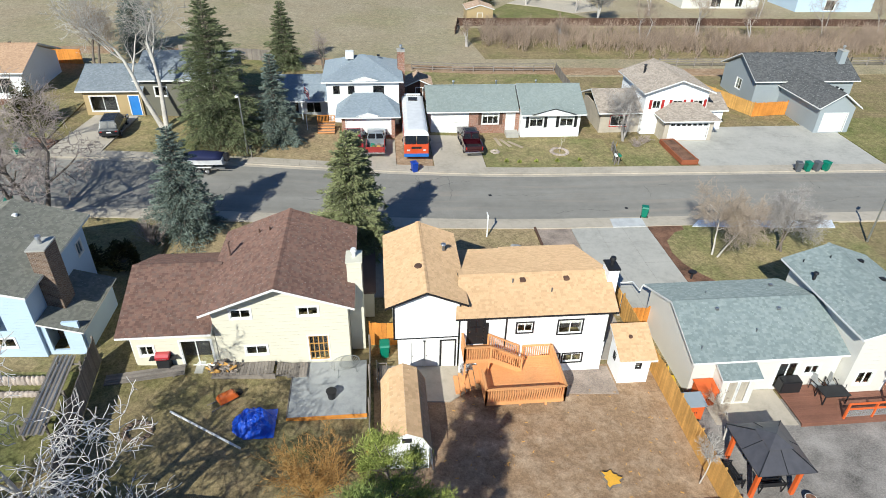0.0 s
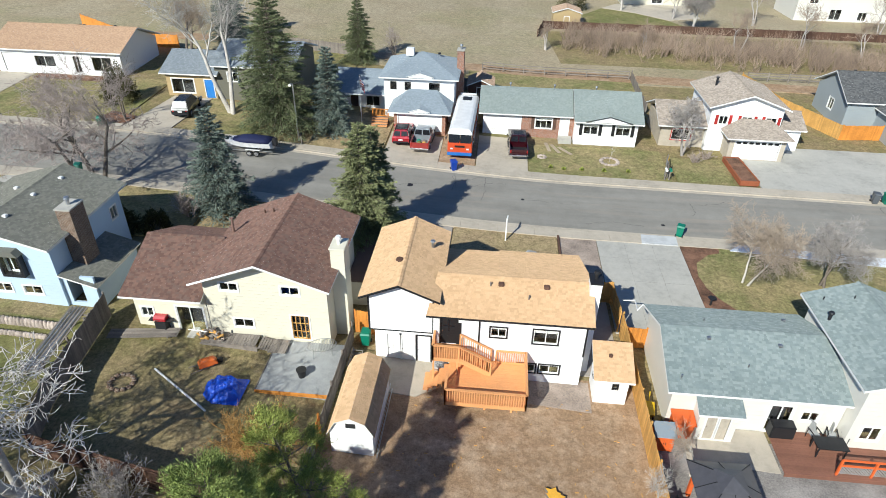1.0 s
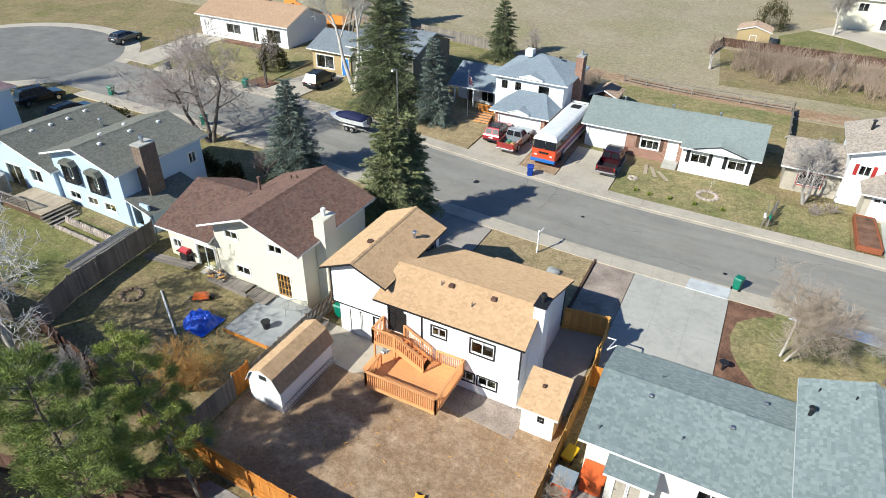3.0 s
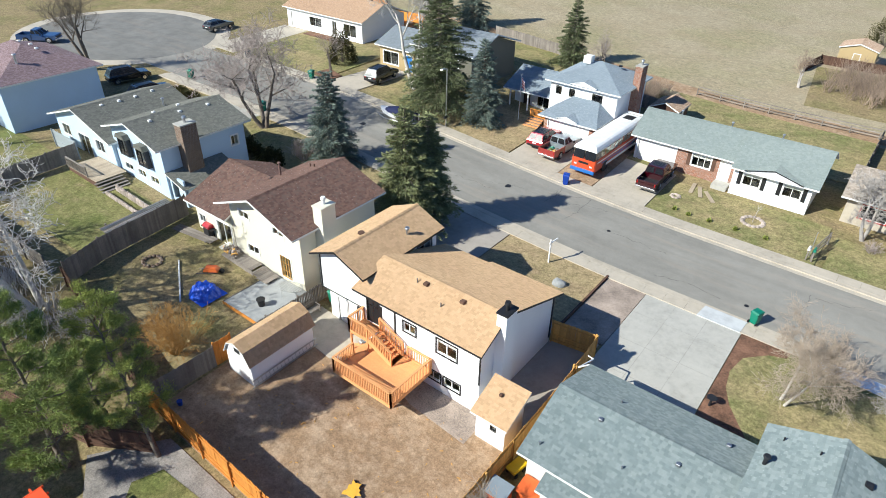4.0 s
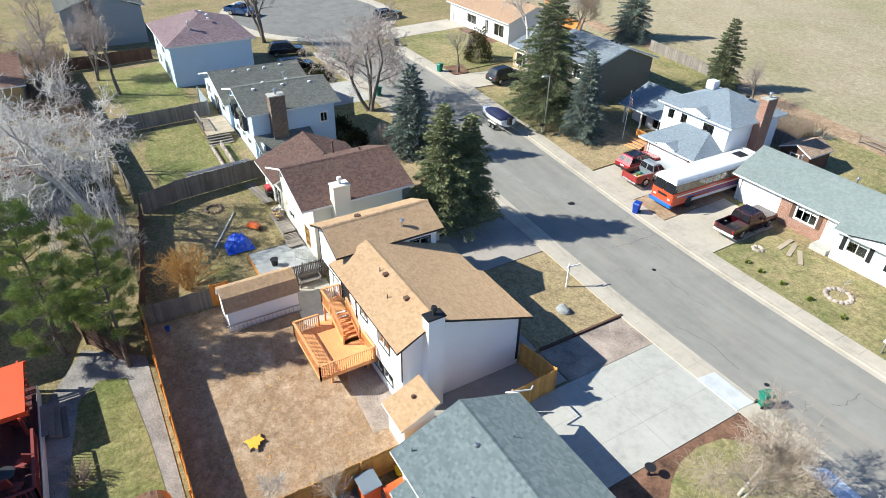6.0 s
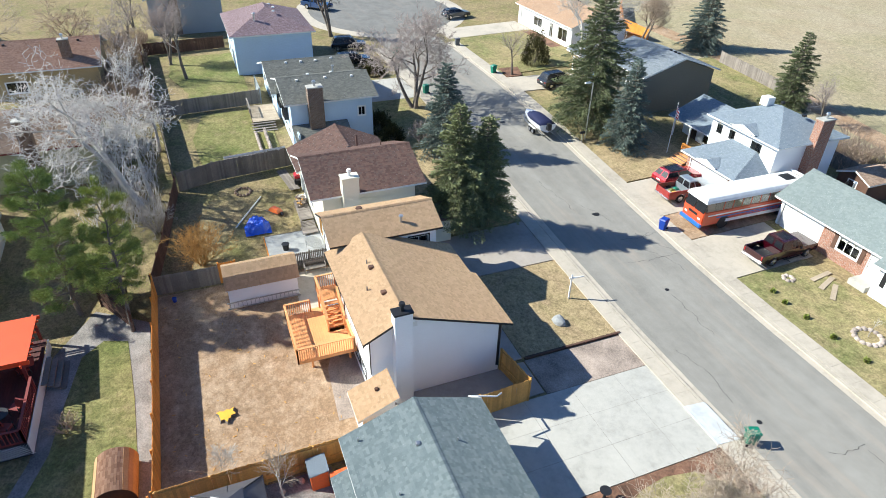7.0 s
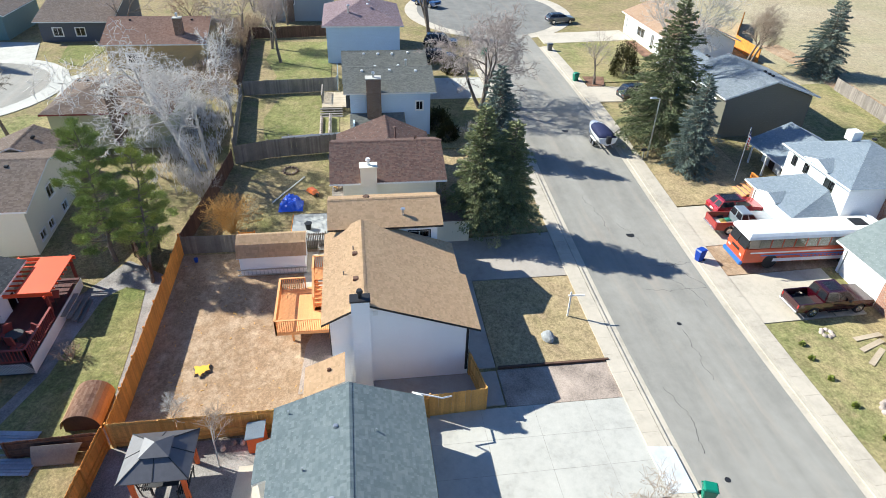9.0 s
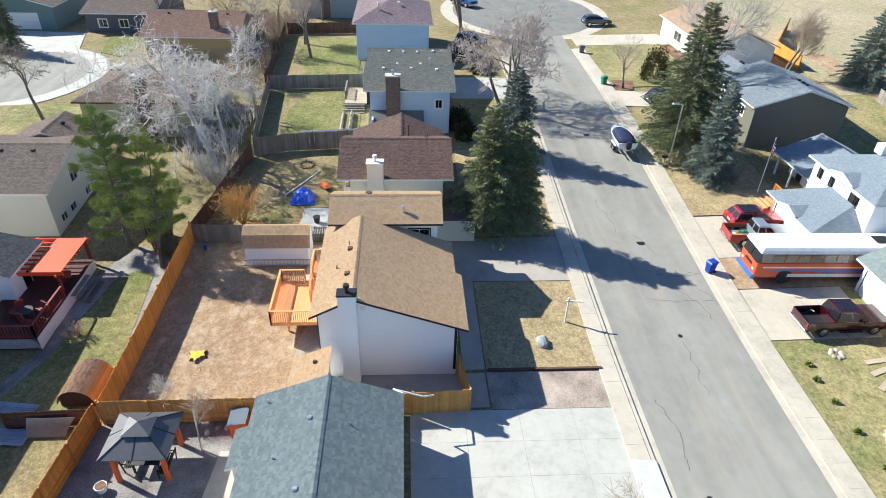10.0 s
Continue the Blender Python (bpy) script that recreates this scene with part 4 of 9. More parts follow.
def barn_shed():
    """The gambrel-roofed white shed in the back yard."""
    z = gz(4.8, 23.2)
    s = thing("garden_shed", 4.85, 23.3, z, 0, "white gambrel shed with tan shingles and a ladder along it", "shed")
    x0, x1, y0, y1 = 3.75, 5.95, 21.0, 25.6
    walls4(s, x0, y0, x1, y1, z - 0.1, z + 1.55, M["white"])
    prof = [(x0, z + 1.55), (x1, z + 1.55), (x1 - 0.35, z + 2.3), (4.85, z + 2.62), (x0 + 0.35, z + 2.3)]
    for ya in (y0, y1 - 0.12):
        Geo().prism(prof, ya, ya + 0.12).make("gable", M["white"], s)
    a, b = y0 - 0.15, y1 + 0.15
    for sgn, xe, xk in ((-1, x0 - 0.12, x0 + 0.33), (1, x1 + 0.12, x1 - 0.33)):
        e = [(xe, b, z + 1.5), (xe, a, z + 1.5), (xk, a, z + 2.34), (xk, b, z + 2.34)]
        t = [(xk, b, z + 2.34), (xk, a, z + 2.34), (4.85, a, z + 2.7), (4.85, b, z + 2.7)]
        for q, sd in ((e, 41 + sgn), (t, 43 + sgn)):
            if sgn > 0:
                q = [q[1], q[0], q[3], q[2]]
            slope(s, *q, M["sh_tan"], M["white_trim"], thick=0.05, seed=sd, course=0.18)
    # flat near-black plate, the shade of the vent hole as colour
    Geo().box(4.6, y0 - 0.02, z + 1.9, 5.1, y0 - 0.002, z + 2.2).make("vent", M["dark"], s)
    lad = thing("ladder", 6.15, 23.3, z, 0, "aluminium ladder lying on edge along the shed", "ladder")
    g = Geo().beam((6.14, 20.8, z + 0.06), (6.14, 25.7, z + 0.06), 0.04, 0.08).beam((6.04, 20.8, z + 0.46), (6.04, 25.7, z + 0.46), 0.04, 0.08)
    g.make("rail", M["metal"], lad)
    for i in range(17):
        y = 20.95 + i * 0.28
        Geo().tube((6.14, y, z + 0.06), (6.04, y, z + 0.46), 0.018, n=6).make("rung", M["metal"], lad)


barn_shed()


def brown_house():
    z = gz(-3, 30)
    h = thing("house", -3.5, 31, z, 0, "cream two-storey house with brown shingle roof and pale chimney", "house")
    C, T = M["cream"], M["white_trim"]
    x0, x1, y0, y1 = -5.6, 1.9, 28.55, 35.6
    S = [(1.05, 2.15, 4.05, 4.65), (4.75, 5.85, 4.05, 4.65), (1.55, 2.75, 1.35, 2.0), (5.15, 6.25, 0.75, 2.55)]
    S = [(a, b, c - 0.2, d - 0.2) for a, b, c, d in S]
    m = walls4(h, x0, y0, x1, y1, z - 0.3, 5.55, C, {"S": S, "N": [(1, 2.5, 3.6, 4.7), (4.5, 6.2, 3.6, 4.7)]}, {"S": (3.75, 6.95), "N": (3.75, 6.95)})
    for o in S[:3]:
        win(h, m, "S", *o)
    win(h, m, "S", *S[3], frame_mat=M["cedar"], bars=3, across=2, trim_mat=T)
    win(h, m, "N", 1, 2.5, 3.6, 4.7)
    win(h, m, "N", 4.5, 6.2, 3.6, 4.7)
    gable_roof_y(h, 27.6, 36.4, -6.0, -1.85, 2.35, 5.6, 7.2, 5.7, M["sh_brown"], T, 51)
    chimney(h, 1.92, 29.9, 2.75, 31.1, z - 0.3, 7.1, C, C, True, M["white_trim"])
    vent_pipe(h, -5.2, 33.0, 6.0, 0.9, 0.08, M["sh_brown"])
    for x, y, zz in ((-3.6, 34.6, 6.6), (-2.9, 34.4, 6.85)):
        vent_pipe(h, x, y, zz, 0.2, 0.05, M["oldbrown"], False)
    # single-storey wing
    wx0, wx1 = -10.2, -5.62
    ops = [(0.35, 1.1, 1.5, 2.2), (2.6, 4.3, 0.55, 2.45)]
    mw = walls4(h, wx0, 28.5, wx1, 35.6, z - 0.3, 4.15, C, {"S": ops}, {"W": 5.6})
    win(h, mw, "S", *ops[0])
    win(h, mw, "S", *ops[1], bars=1)
    gable_roof_x(h, -10.7, -5.6, 27.9, 32.4, 36.3, 4.1, 5.85, 4.1, M["sh_brown"], T, 55)
    for y in (28.7, 35.3):
        Geo().beam((-10.28, y, z), (-10.3, y, 4.0), 0.06).make("downspout", T, h)
    # narrow lower wing north-east, behind the garage roof
    walls4(h, 1.95, 33.0, 3.3, 38.1, z - 0.3, 2.7, C)
    Geo().box(1.95, 32.9, 2.7, 3.45, 38.3, 2.82).make("flat_roof", M["sh_brown"], h)


brown_house()


def grey_house():
    z = gz(25, 29)
    h = thing("house", 27, 29, z, 0, "pale stucco ranch house with grey-green shingle roof", "house")
    C, T = M["pale"], M["white_trim"]
    x0, x1, y0, y1 = 21.55, 30.6, 25.35, 32.1
    S = [(5.3, 6.5, 0.25, 2.2), (7.0, 7.9, 1.2, 1.9)]
    m = walls4(h, x0, y0, x1, y1, z - 0.15, 2.75, C, {"S": S}, {"W": 3.95})
    win(h, m, "S", *S[0], bars=1)
    win(h, m, "S", *S[1], bars=1)
    gable_roof_x(h, 21.15, 30.62, 24.9, 28.75, 32.55, 2.85, 4.3, 2.85, M["sh_grey"], T, 61, loose=300)
    for x, y, zz in ((23.74, 28.1, 4.06), (27.58, 27.95, 4.0), (29.0, 31.0, 3.45)):
        roof_vent(h, x, y, zz, M["metal"], 0.11)
    for x, y, zz in ((25.6, 26.6, 3.5), (24.0, 30.0, 3.8), (21.9, 25.7, 3.2)):
        vent_pipe(h, x, y, zz, 0.2, 0.04, M["metal"], False)
    # storage bump with its own small roof
    walls4(h, 22.9, 24.35, 24.9, 25.32, z - 0.15, 2.1, C, {"S": [(0.4, 1.6, 0.3, 1.95)]})
    door(h, Matrix.Translation((22.9, 24.35, z + 0.1)), 0.4, 1.0, 1.75, M["concrete_tan"])
    door(h, Matrix.Translation((22.9, 24.35, z + 0.1)), 1.02, 1.6, 1.75, M["concrete_tan"])
    slope(h, (22.7, 24.1, 2.15), (25.1, 24.1, 2.15), (25.1, 25.3, 2.62), (22.7, 25.3, 2.62), M["sh_grey"], T, seed=64)
    # taller east block, ridge along y
    ex0, ex1, ey0, ey1 = 30.65, 35.45, 24.5, 31.85
    m2 = walls4(h, ex0, ey0, ex1, ey1, z - 0.15, 4.62, C, {"S": [(0.6, 1.6, 1.0, 2.0), (2.6, 4.4, 0.2, 2.2)], "N": [(1, 4, 0.2, 2.3)]}, {"S": 5.63, "N": 5.63})
    win(h, m2, "S", 0.6, 1.6, 1.0, 2.0)
    win(h, m2, "S", 2.6, 4.4, 0.2, 2.2)
    garage_door(h, m2["N"], 1, 4, 2.3)
    gable_roof_y(h, 24.08, 32.25, 30.07, 33.05, 36.03, 4.72, 5.78, 4.72, M["sh_grey"], T, 66)
    for x, y, zz in ((34.2, 30.6, 5.38), (34.2, 28.6, 5.38), (34.3, 26.4, 5.34)):
        roof_vent(h, x, y, zz)
    vent_pipe(h, 30.55, 29.55, 4.85, 0.5, 0.09, M["dark_metal"])
    vent_pipe(h, 30.9, 31.3, 4.97, 0.25, 0.035, M["dark_metal"], False)
    vent_pipe(h, 32.3, 30.9, 5.47, 0.25, 0.035, M["dark_metal"], False)


grey_house()
_dp = thing("downspout", 20.9, 32.2, 2.6, 0, "long white downspout pipe reaching from the roof to the cedar fence", "pipe")
Geo().tube((21.12, 32.5, 2.82), (20.72, 32.0, 2.74), 0.045, n=8).make("elbow", M["white_trim"], _dp)
Geo().tube((20.72, 32.0, 2.74), (20.9, 33.6, 2.3), 0.045, n=8).make("pipe", M["white_trim"], _dp)
Geo().tube((20.9, 33.6, 2.3), (20.35, 34.2, 1.8), 0.045, n=8).make("end_piece", M["white_trim"], _dp)


def blue_house():
    z = gz(-19, 32)
    h = thing("house", -20, 33, z, 0, "pale blue split-level house with dark olive shingle roof", "house")
    B, T = M["blue"], M["white_trim"]
    x0, x1, y0, y1 = -22.9, -15.3, 29.3, 37.2
    zb = z - 0.4
    S = [(1.7, 2.9, 2.9, 4.2), (4.5, 5.7, 2.7, 4.0), (1.0, 2.2, 1.0, 1.65), (3.1, 4.2, 1.0, 1.65), (5.0, 6.2, 0.95, 1.6)]
    m = walls4(h, x0, y0, x1, y1, zb, 6.45, B, {"S": S, "E": [(6.3, 7.0, 2.8, 3.7)]}, {"S": (3.75, 7.5), "N": (3.85, 7.5)})
    win(h, m, "E", 6.3, 7.0, 2.8, 3.7)
    for o in S[2:]:
        win(h, m, "S", *o)
    for u0, u1, v0, v1 in S[:2]:
        win(h, m, "S", u0, u1, v0, v1, bars=2)
        box = Geo(m["S"])
        box.box(u0 - 0.12, -0.42, v0 - 0.2, u1 + 0.12, -0.035, v0 - 0.02).box(u0 - 0.12, -0.42, v0 - 0.02, u0 - 0.02, -0.035, v1 + 0.04).box(u1 + 0.02, -0.42, v0 - 0.02, u1 + 0.12, -0.035, v1 + 0.04)
        bay = box.make("bay_window", M["dark_metal"], h)
        Geo(m["S"]).box(u0, -0.4, v0, u1, -0.38, v1).make("pane", M["glass"], bay).visible_shadow = False
        for u in (u0, (u0 + u1) / 2 - 0.02, u1 - 0.05):
            Geo(m["S"]).box(u, -0.43, v0, u + 0.05, -0.4, v1).make("mullion", M["dark_metal"], bay)
        Geo(m["S"]).prism([(u0 - 0.2, v1 + 0.05), (u1 + 0.2, v1 + 0.05), (u1 - 0.1, v1 + 0.42), (u0 + 0.1, v1 + 0.42)], -0.55, -0.002, 1).make("bay_roof", M["sh_olive"], h)
    gable_roof_y(h, 28.7, 37.75, -23.3, -19.15, -14.85, 6.45, 7.7, 6.45, M["sh_olive"], T, 71)
    chimney(h, -15.28, 30.9, -14.35, 32.3, zb, 7.95, M["brick_brown"], M["concrete"], True)
    for x, y, zz in ((-18.4, 30.6, 7.5), (-18.5, 33.4, 7.5), (-18.3, 36.0, 7.45), (-20.2, 32.0, 7.4), (-20.4, 34.4, 7.35)):
        roof_vent(h, x, y, zz, M["white_trim"], 0.14)
    # lean-to porch roof on both sides of the chimney
    slope(h, (-12.9, 29.2, 3.55), (-12.9, 34.6, 3.55), (-15.25, 34.6, 4.3), (-15.25, 29.2, 4.3), M["sh_olive"], T, 0.1, seed=75)
    wall(h, (-13.2, 34.4), (-15.28, 34.4), zb, 3.6, B)
    wall(h, (-15.28, 29.5), (-13.2, 29.5), zb, 3.6, B, [(0.3, 1.2, 0.4, 2.4)])
    wall(h, (-13.1, 29.7), (-13.1, 34.2), zb, 3.5, B)
    # lower west block
    m2 = walls4(h, -33.2, 29.0, -22.92, 37.6, zb, 5.0, B, {"S": [(1, 2.4, 1.6, 2.7), (4.0, 6.0, 0.5, 2.5), (7.2, 8.6, 1.6, 2.7)]}, {"S": 6.55, "N": 6.55})
    for o in ((1, 2.4, 1.6, 2.7), (4.0, 6.0, 0.5, 2.5), (7.2, 8.6, 1.6, 2.7)):
        win(h, m2, "S", *o)
    gable_roof_y(h, 28.5, 38.1, -33.8, -28.1, -22.4, 5.0, 6.75, 5.0, M["sh_olive"], T, 77)
    for x, y, zz in ((-27.5, 31.0, 6.55), (-27.4, 32.6, 6.55), (-27.4, 34.2, 6.55), (-27.6, 36.0, 6.6)):
        roof_vent(h, x, y, zz, M["white_trim"], 0.14)
    vent_pipe(h, -25.2, 35.6, 5.9, 0.6, 0.1)


blue_house()


def mauve_house():
    z = gz(-44, 31)
    h = thing("house", -44, 31, z, 0, "pale blue two-storey house with mauve hip roof", "house")
    m = walls4(h, -49.5, 26.6, -37.9, 35.9, z - 0.3, 7.1, M["blue"], {"S": [(2, 3.4, 3, 4.2), (6, 7.4, 3, 4.2), (2, 3.4, 0.8, 2.0), (6, 8, 0.4, 2.3)]})
    for o in ((2, 3.4, 3, 4.2), (6, 7.4, 3, 4.2), (2, 3.4, 0.8, 2.0), (6, 8, 0.4, 2.3)):
        win(h, m, "S", *o)
    hip_roof(h, -50, 26.1, -37.4, 36.4, 7.15, 9.3, M["sh_pink"], M["white_trim"], 81)
    for x, y in ((-41, 32), (-43, 32.3), (-45, 32)):
        roof_vent(h, x, y, 9.0, M["white_trim"])
    vent_pipe(h, -40, 29.5, 8.3, 0.8, 0.12)


mauve_house()


def plain_house(x0, y0, x1, y1, eave, ridge, wallm, roofm, label, along="x", wins=(), hip=False, trim=None, over=0.5, seed=100, chim=None):
    """A simple block with gable or hip roof; wins: (side, u0, u1, v0, v1); chim: x, y, material."""
    z = gz((x0 + x1) / 2, (y0 + y1) / 2)
    h = thing("house", (x0 + x1) / 2, (y0 + y1) / 2, z, 0, label, "house")
    ops = {}
    for s, *o in wins:
        ops.setdefault(s[0], []).append(tuple(o))
    T = trim or M["white_trim"]
    pk = {} if hip else ({"E": z + ridge - 0.2, "W": z + ridge - 0.2} if along == "x" else {"S": z + ridge - 0.2, "N": z + ridge - 0.2})
    m = walls4(h, x0, y0, x1, y1, z - 0.5, z + eave - 0.1, wallm, ops, pk)
    for s, *o in wins:
        if len(s) > 1:
            garage_door(h, m[s[0]] @ pose(0, 0, o[2]), o[0], o[1], o[3] - o[2])
        else:
            win(h, m, s, *o)
    if hip:
        hip_roof(h, x0 - over, y0 - over, x1 + over, y1 + over, z + eave, z + ridge, roofm, T, seed)
    elif along == "x":
        gable_roof_x(h, x0 - over, x1 + over, y0 - over, (y0 + y1) / 2, y1 + over, z + eave, z + ridge, z + eave, roofm, T, seed)
    else:
        gable_roof_y(h, y0 - over, y1 + over, x0 - over, (x0 + x1) / 2, x1 + over, z + eave, z + ridge, z + eave, roofm, T, seed)
    if chim:
        cx, cy, cm = chim
        chimney(h, cx - 0.4, cy - 0.5, cx + 0.4, cy + 0.5, z, z + ridge + 0.6, cm)
    rr = random.Random(seed)
    for i in range(3):
        ex = rr.uniform(x0 + 1.5, x1 - 1.5)
        if along == "x":
            roof_vent(h, ex, (y0 + y1) / 2 + 0.8, z + ridge - 0.2, None, 0.14)
        else:
            roof_vent(h, (x0 + x1) / 2 + 0.8, rr.uniform(y0 + 1.5, y1 - 1.5), z + ridge - 0.25, None, 0.14)
    return h, m


def ranch_house():
    z = 0.45
    h = thing("house", 17.5, 67, z, 0, "white and brick ranch house with teal-grey shingle roof", "house")
    T = M["white_trim"]
    mg = wall(h, (9.7, 65.5), (13.9, 65.5), z - 0.3, 2.95, M["white"], [(0.3, 3.95, 0.3, 2.5)])
    garage_door(h, mg @ pose(0, 0, 0.3), 0.3, 3.95, 2.15)
    mb = wall(h, (13.92, 65.5), (19.6, 65.5), z - 0.3, 2.95, M["brick"], [(1.5, 3.3, 1.2, 2.35), (4.2, 5.1, 0.3, 2.4)])
    window(h, mb, 1.5, 3.3, 1.2, 2.35, bars=2, blind=0.3)
    door(h, mb @ pose(0, 0, 0.3), 4.2, 5.1, 2.05, T)
    for u in (1.05, 3.4):
        Geo(mb).box(u, -0.04, 1.1, u + 0.35, -0.003, 2.45).make("shutter", M["oldbrown"], h)
    mw = wall(h, (19.62, 64.3), (26.2, 64.3), z - 0.3, 2.95, M["white"], [(0.9, 2.4, 1.25, 2.3), (4.3, 5.8, 1.25, 2.3)])
    for o in ((0.9, 2.4, 1.25, 2.3), (4.3, 5.8, 1.25, 2.3)):
        window(h, mw, *o, bars=1, blind=0.25)
        for u in (o[0] - 0.45, o[1] + 0.1):
            Geo(mw).box(u, -0.04, 1.15, u + 0.33, -0.003, 2.4).make("shutter", M["black_trim"], h)
    wall(h, (26.2, 64.47), (26.2, 71.8), z - 0.3, 2.95, M["white"], peak=(3.6, 4.7))
    wall(h, (26.2, 71.97), (9.7, 71.97), z - 0.3, 2.95, M["white"])
    wall(h, (9.7, 71.8), (9.7, 65.67), z - 0.3, 2.95, M["white"], peak=(3.1, 4.7))
    wall(h, (19.6, 65.48), (19.6, 64.32), z - 0.3, 2.95, M["white"])
    gable_roof_x(h, 9.2, 19.4, 65.0, 68.45, 72.4, 2.95, 4.85, 2.95, M["sh_teal"], T, 91)
    gable_roof_x(h, 19.4, 26.7, 63.7, 68.0, 72.4, 2.95, 5.05, 2.95, M["sh_teal"], T, 93)
    # low dormer gable over the east wing
    slope(h, (20.6, 63.5, 3.08), (23.0, 63.5, 3.72), (23.0, 65.3, 3.72), (20.6, 64.0, 3.08), M["sh_teal"], M["black_trim"], thick=0.08, seed=95)
    slope(h, (23.0, 63.5, 3.72), (25.4, 63.5, 3.08), (25.4, 64.0, 3.08), (23.0, 65.3, 3.72), M["sh_teal"], M["black_trim"], thick=0.08, seed=96)
    Geo().prism([(20.9, 2.99), (25.1, 2.99), (25.1, 3.06), (23.0, 3.6), (20.9, 3.06)], 63.62, 63.69, 1).make("gable", M["white"], h)
    for x in (12.5, 17.4, 22.0):
        vent_pipe(h, x, 69.2, 4.6, 0.4, 0.08)
    st = Geo().box(18.0, 64.2, z - 0.3, 19.4, 65.45, z + 0.18).make("step", M["concrete"], h)


ranch_house()


def white_house():
    z = gz(2, 68)
    h = thing("house", 2, 70, z, 0, "white two-storey house with slate blue hip roof and brick chimney", "house")
    T, B = M["white_trim"], M["white"]
    S = [(0.7, 1.4, 3.7, 4.6), (2.3, 3.0, 3.7, 4.6), (5.0, 6.2, 3.7, 4.6)]
    m = walls4(h, -1.5, 67.2, 6.3, 74.6, z - 0.4, 5.75, B, {"S": S})
    for o in S:
        win(h, m, "S", *o, trim_mat=M["white_trim"], frame_mat=M["dark_metal"], trim=0.12)
    hip_roof(h, -2.0, 66.7, 6.8, 75.1, 5.8, 7.6, M["sh_slate"], T, 101)
    slope(h, (1.1, 66.62, 5.98), (2.6, 66.62, 6.42), (2.6, 68.15, 6.42), (1.1, 67.12, 5.98), M["sh_slate"], T, 0.07, seed=105)
    slope(h, (2.6, 66.62, 6.42), (4.1, 66.62, 5.98), (4.1, 67.12, 5.98), (2.6, 68.15, 6.42), M["sh_slate"], T, 0.07, seed=106)
    Geo().prism([(1.3, 5.86), (3.9, 5.86), (3.9, 5.96), (2.6, 6.34), (1.3, 5.96)], 66.7, 66.76, 1).make("gable", B, h)
    Geo().box(0.6, 70.0, 7.3, 1.5, 70.9, 8.1).make("cooler", M["white_trim"], h, bevel=0.04)
    chimney(h, 6.32, 70.6, 7.1, 72.0, z - 0.3, 7.9, M["brick"], M["concrete"], True)
    mg = walls4(h, 0.1, 63.6, 5.7, 67.18, z - 0.4, 3.1, M["brick"], {"S": [(0.5, 5.1, 0.4, 2.6)]})
    garage_door(h, mg["S"] @ pose(0, 0, 0.4), 0.5, 5.1, 2.2)
    slope(h, (-0.5, 63.1, 3.2), (6.3, 63.1, 3.2), (4.4, 67.15, 4.5), (1.4, 67.15, 4.5), M["sh_slate"], T, seed=107)
    slope(h, (6.3, 63.1, 3.2), (6.3, 67.15, 3.2), (4.4, 67.15, 4.5), (4.4, 67.15, 4.5), M["sh_slate"], T, seed=108)
    slope(h, (-0.5, 67.15, 3.2), (-0.5, 63.1, 3.2), (1.4, 67.15, 4.5), (1.4, 67.15, 4.5), M["sh_slate"], T, seed=109)
    slope(h, (1.7, 63.02, 3.36), (2.9, 63.02, 3.72), (2.9, 64.72, 3.72), (1.7, 63.6, 3.36), M["sh_slate"], T, 0.07, seed=110)
    slope(h, (2.9, 63.02, 3.72), (4.1, 63.02, 3.36), (4.1, 63.6, 3.36), (2.9, 64.72, 3.72), M["sh_slate"], T, 0.07, seed=111)
    Geo().prism([(1.9, 3.24), (3.9, 3.24), (3.9, 3.34), (2.9, 3.64), (1.9, 3.34)], 63.1, 63.16, 1).make("gable", B, h)
    mw = walls4(h, -7.0, 69.0, -1.52, 74.0, z - 0.4, 3.7, M["white"], {"S": [(1.2, 2.1, 0.4, 2.5), (3.0, 4.6, 1.0, 2.2)]}, {"W": 5.0})
    win(h, mw, "S", 3.0, 4.6, 1.0, 2.2)
    door(h, mw["S"] @ pose(0, 0, 0.4), 1.2, 2.1, 2.05, M["oldbrown"])
    gable_roof_x(h, -7.6, -1.5, 67.2, 71.3, 74.8, 3.6, 5.3, 3.7, M["sh_slate"], T, 113)
    for x in (-6.8, -4.4):
        Geo().box(x, 67.4, z - 0.2, x + 0.14, 67.54, 3.45).make("porch_post", M["white_trim"], h)
    for x, y in ((4.2, 71.8), (1.0, 72.6)):
        roof_vent(h, x, y, 7.2)


white_house()


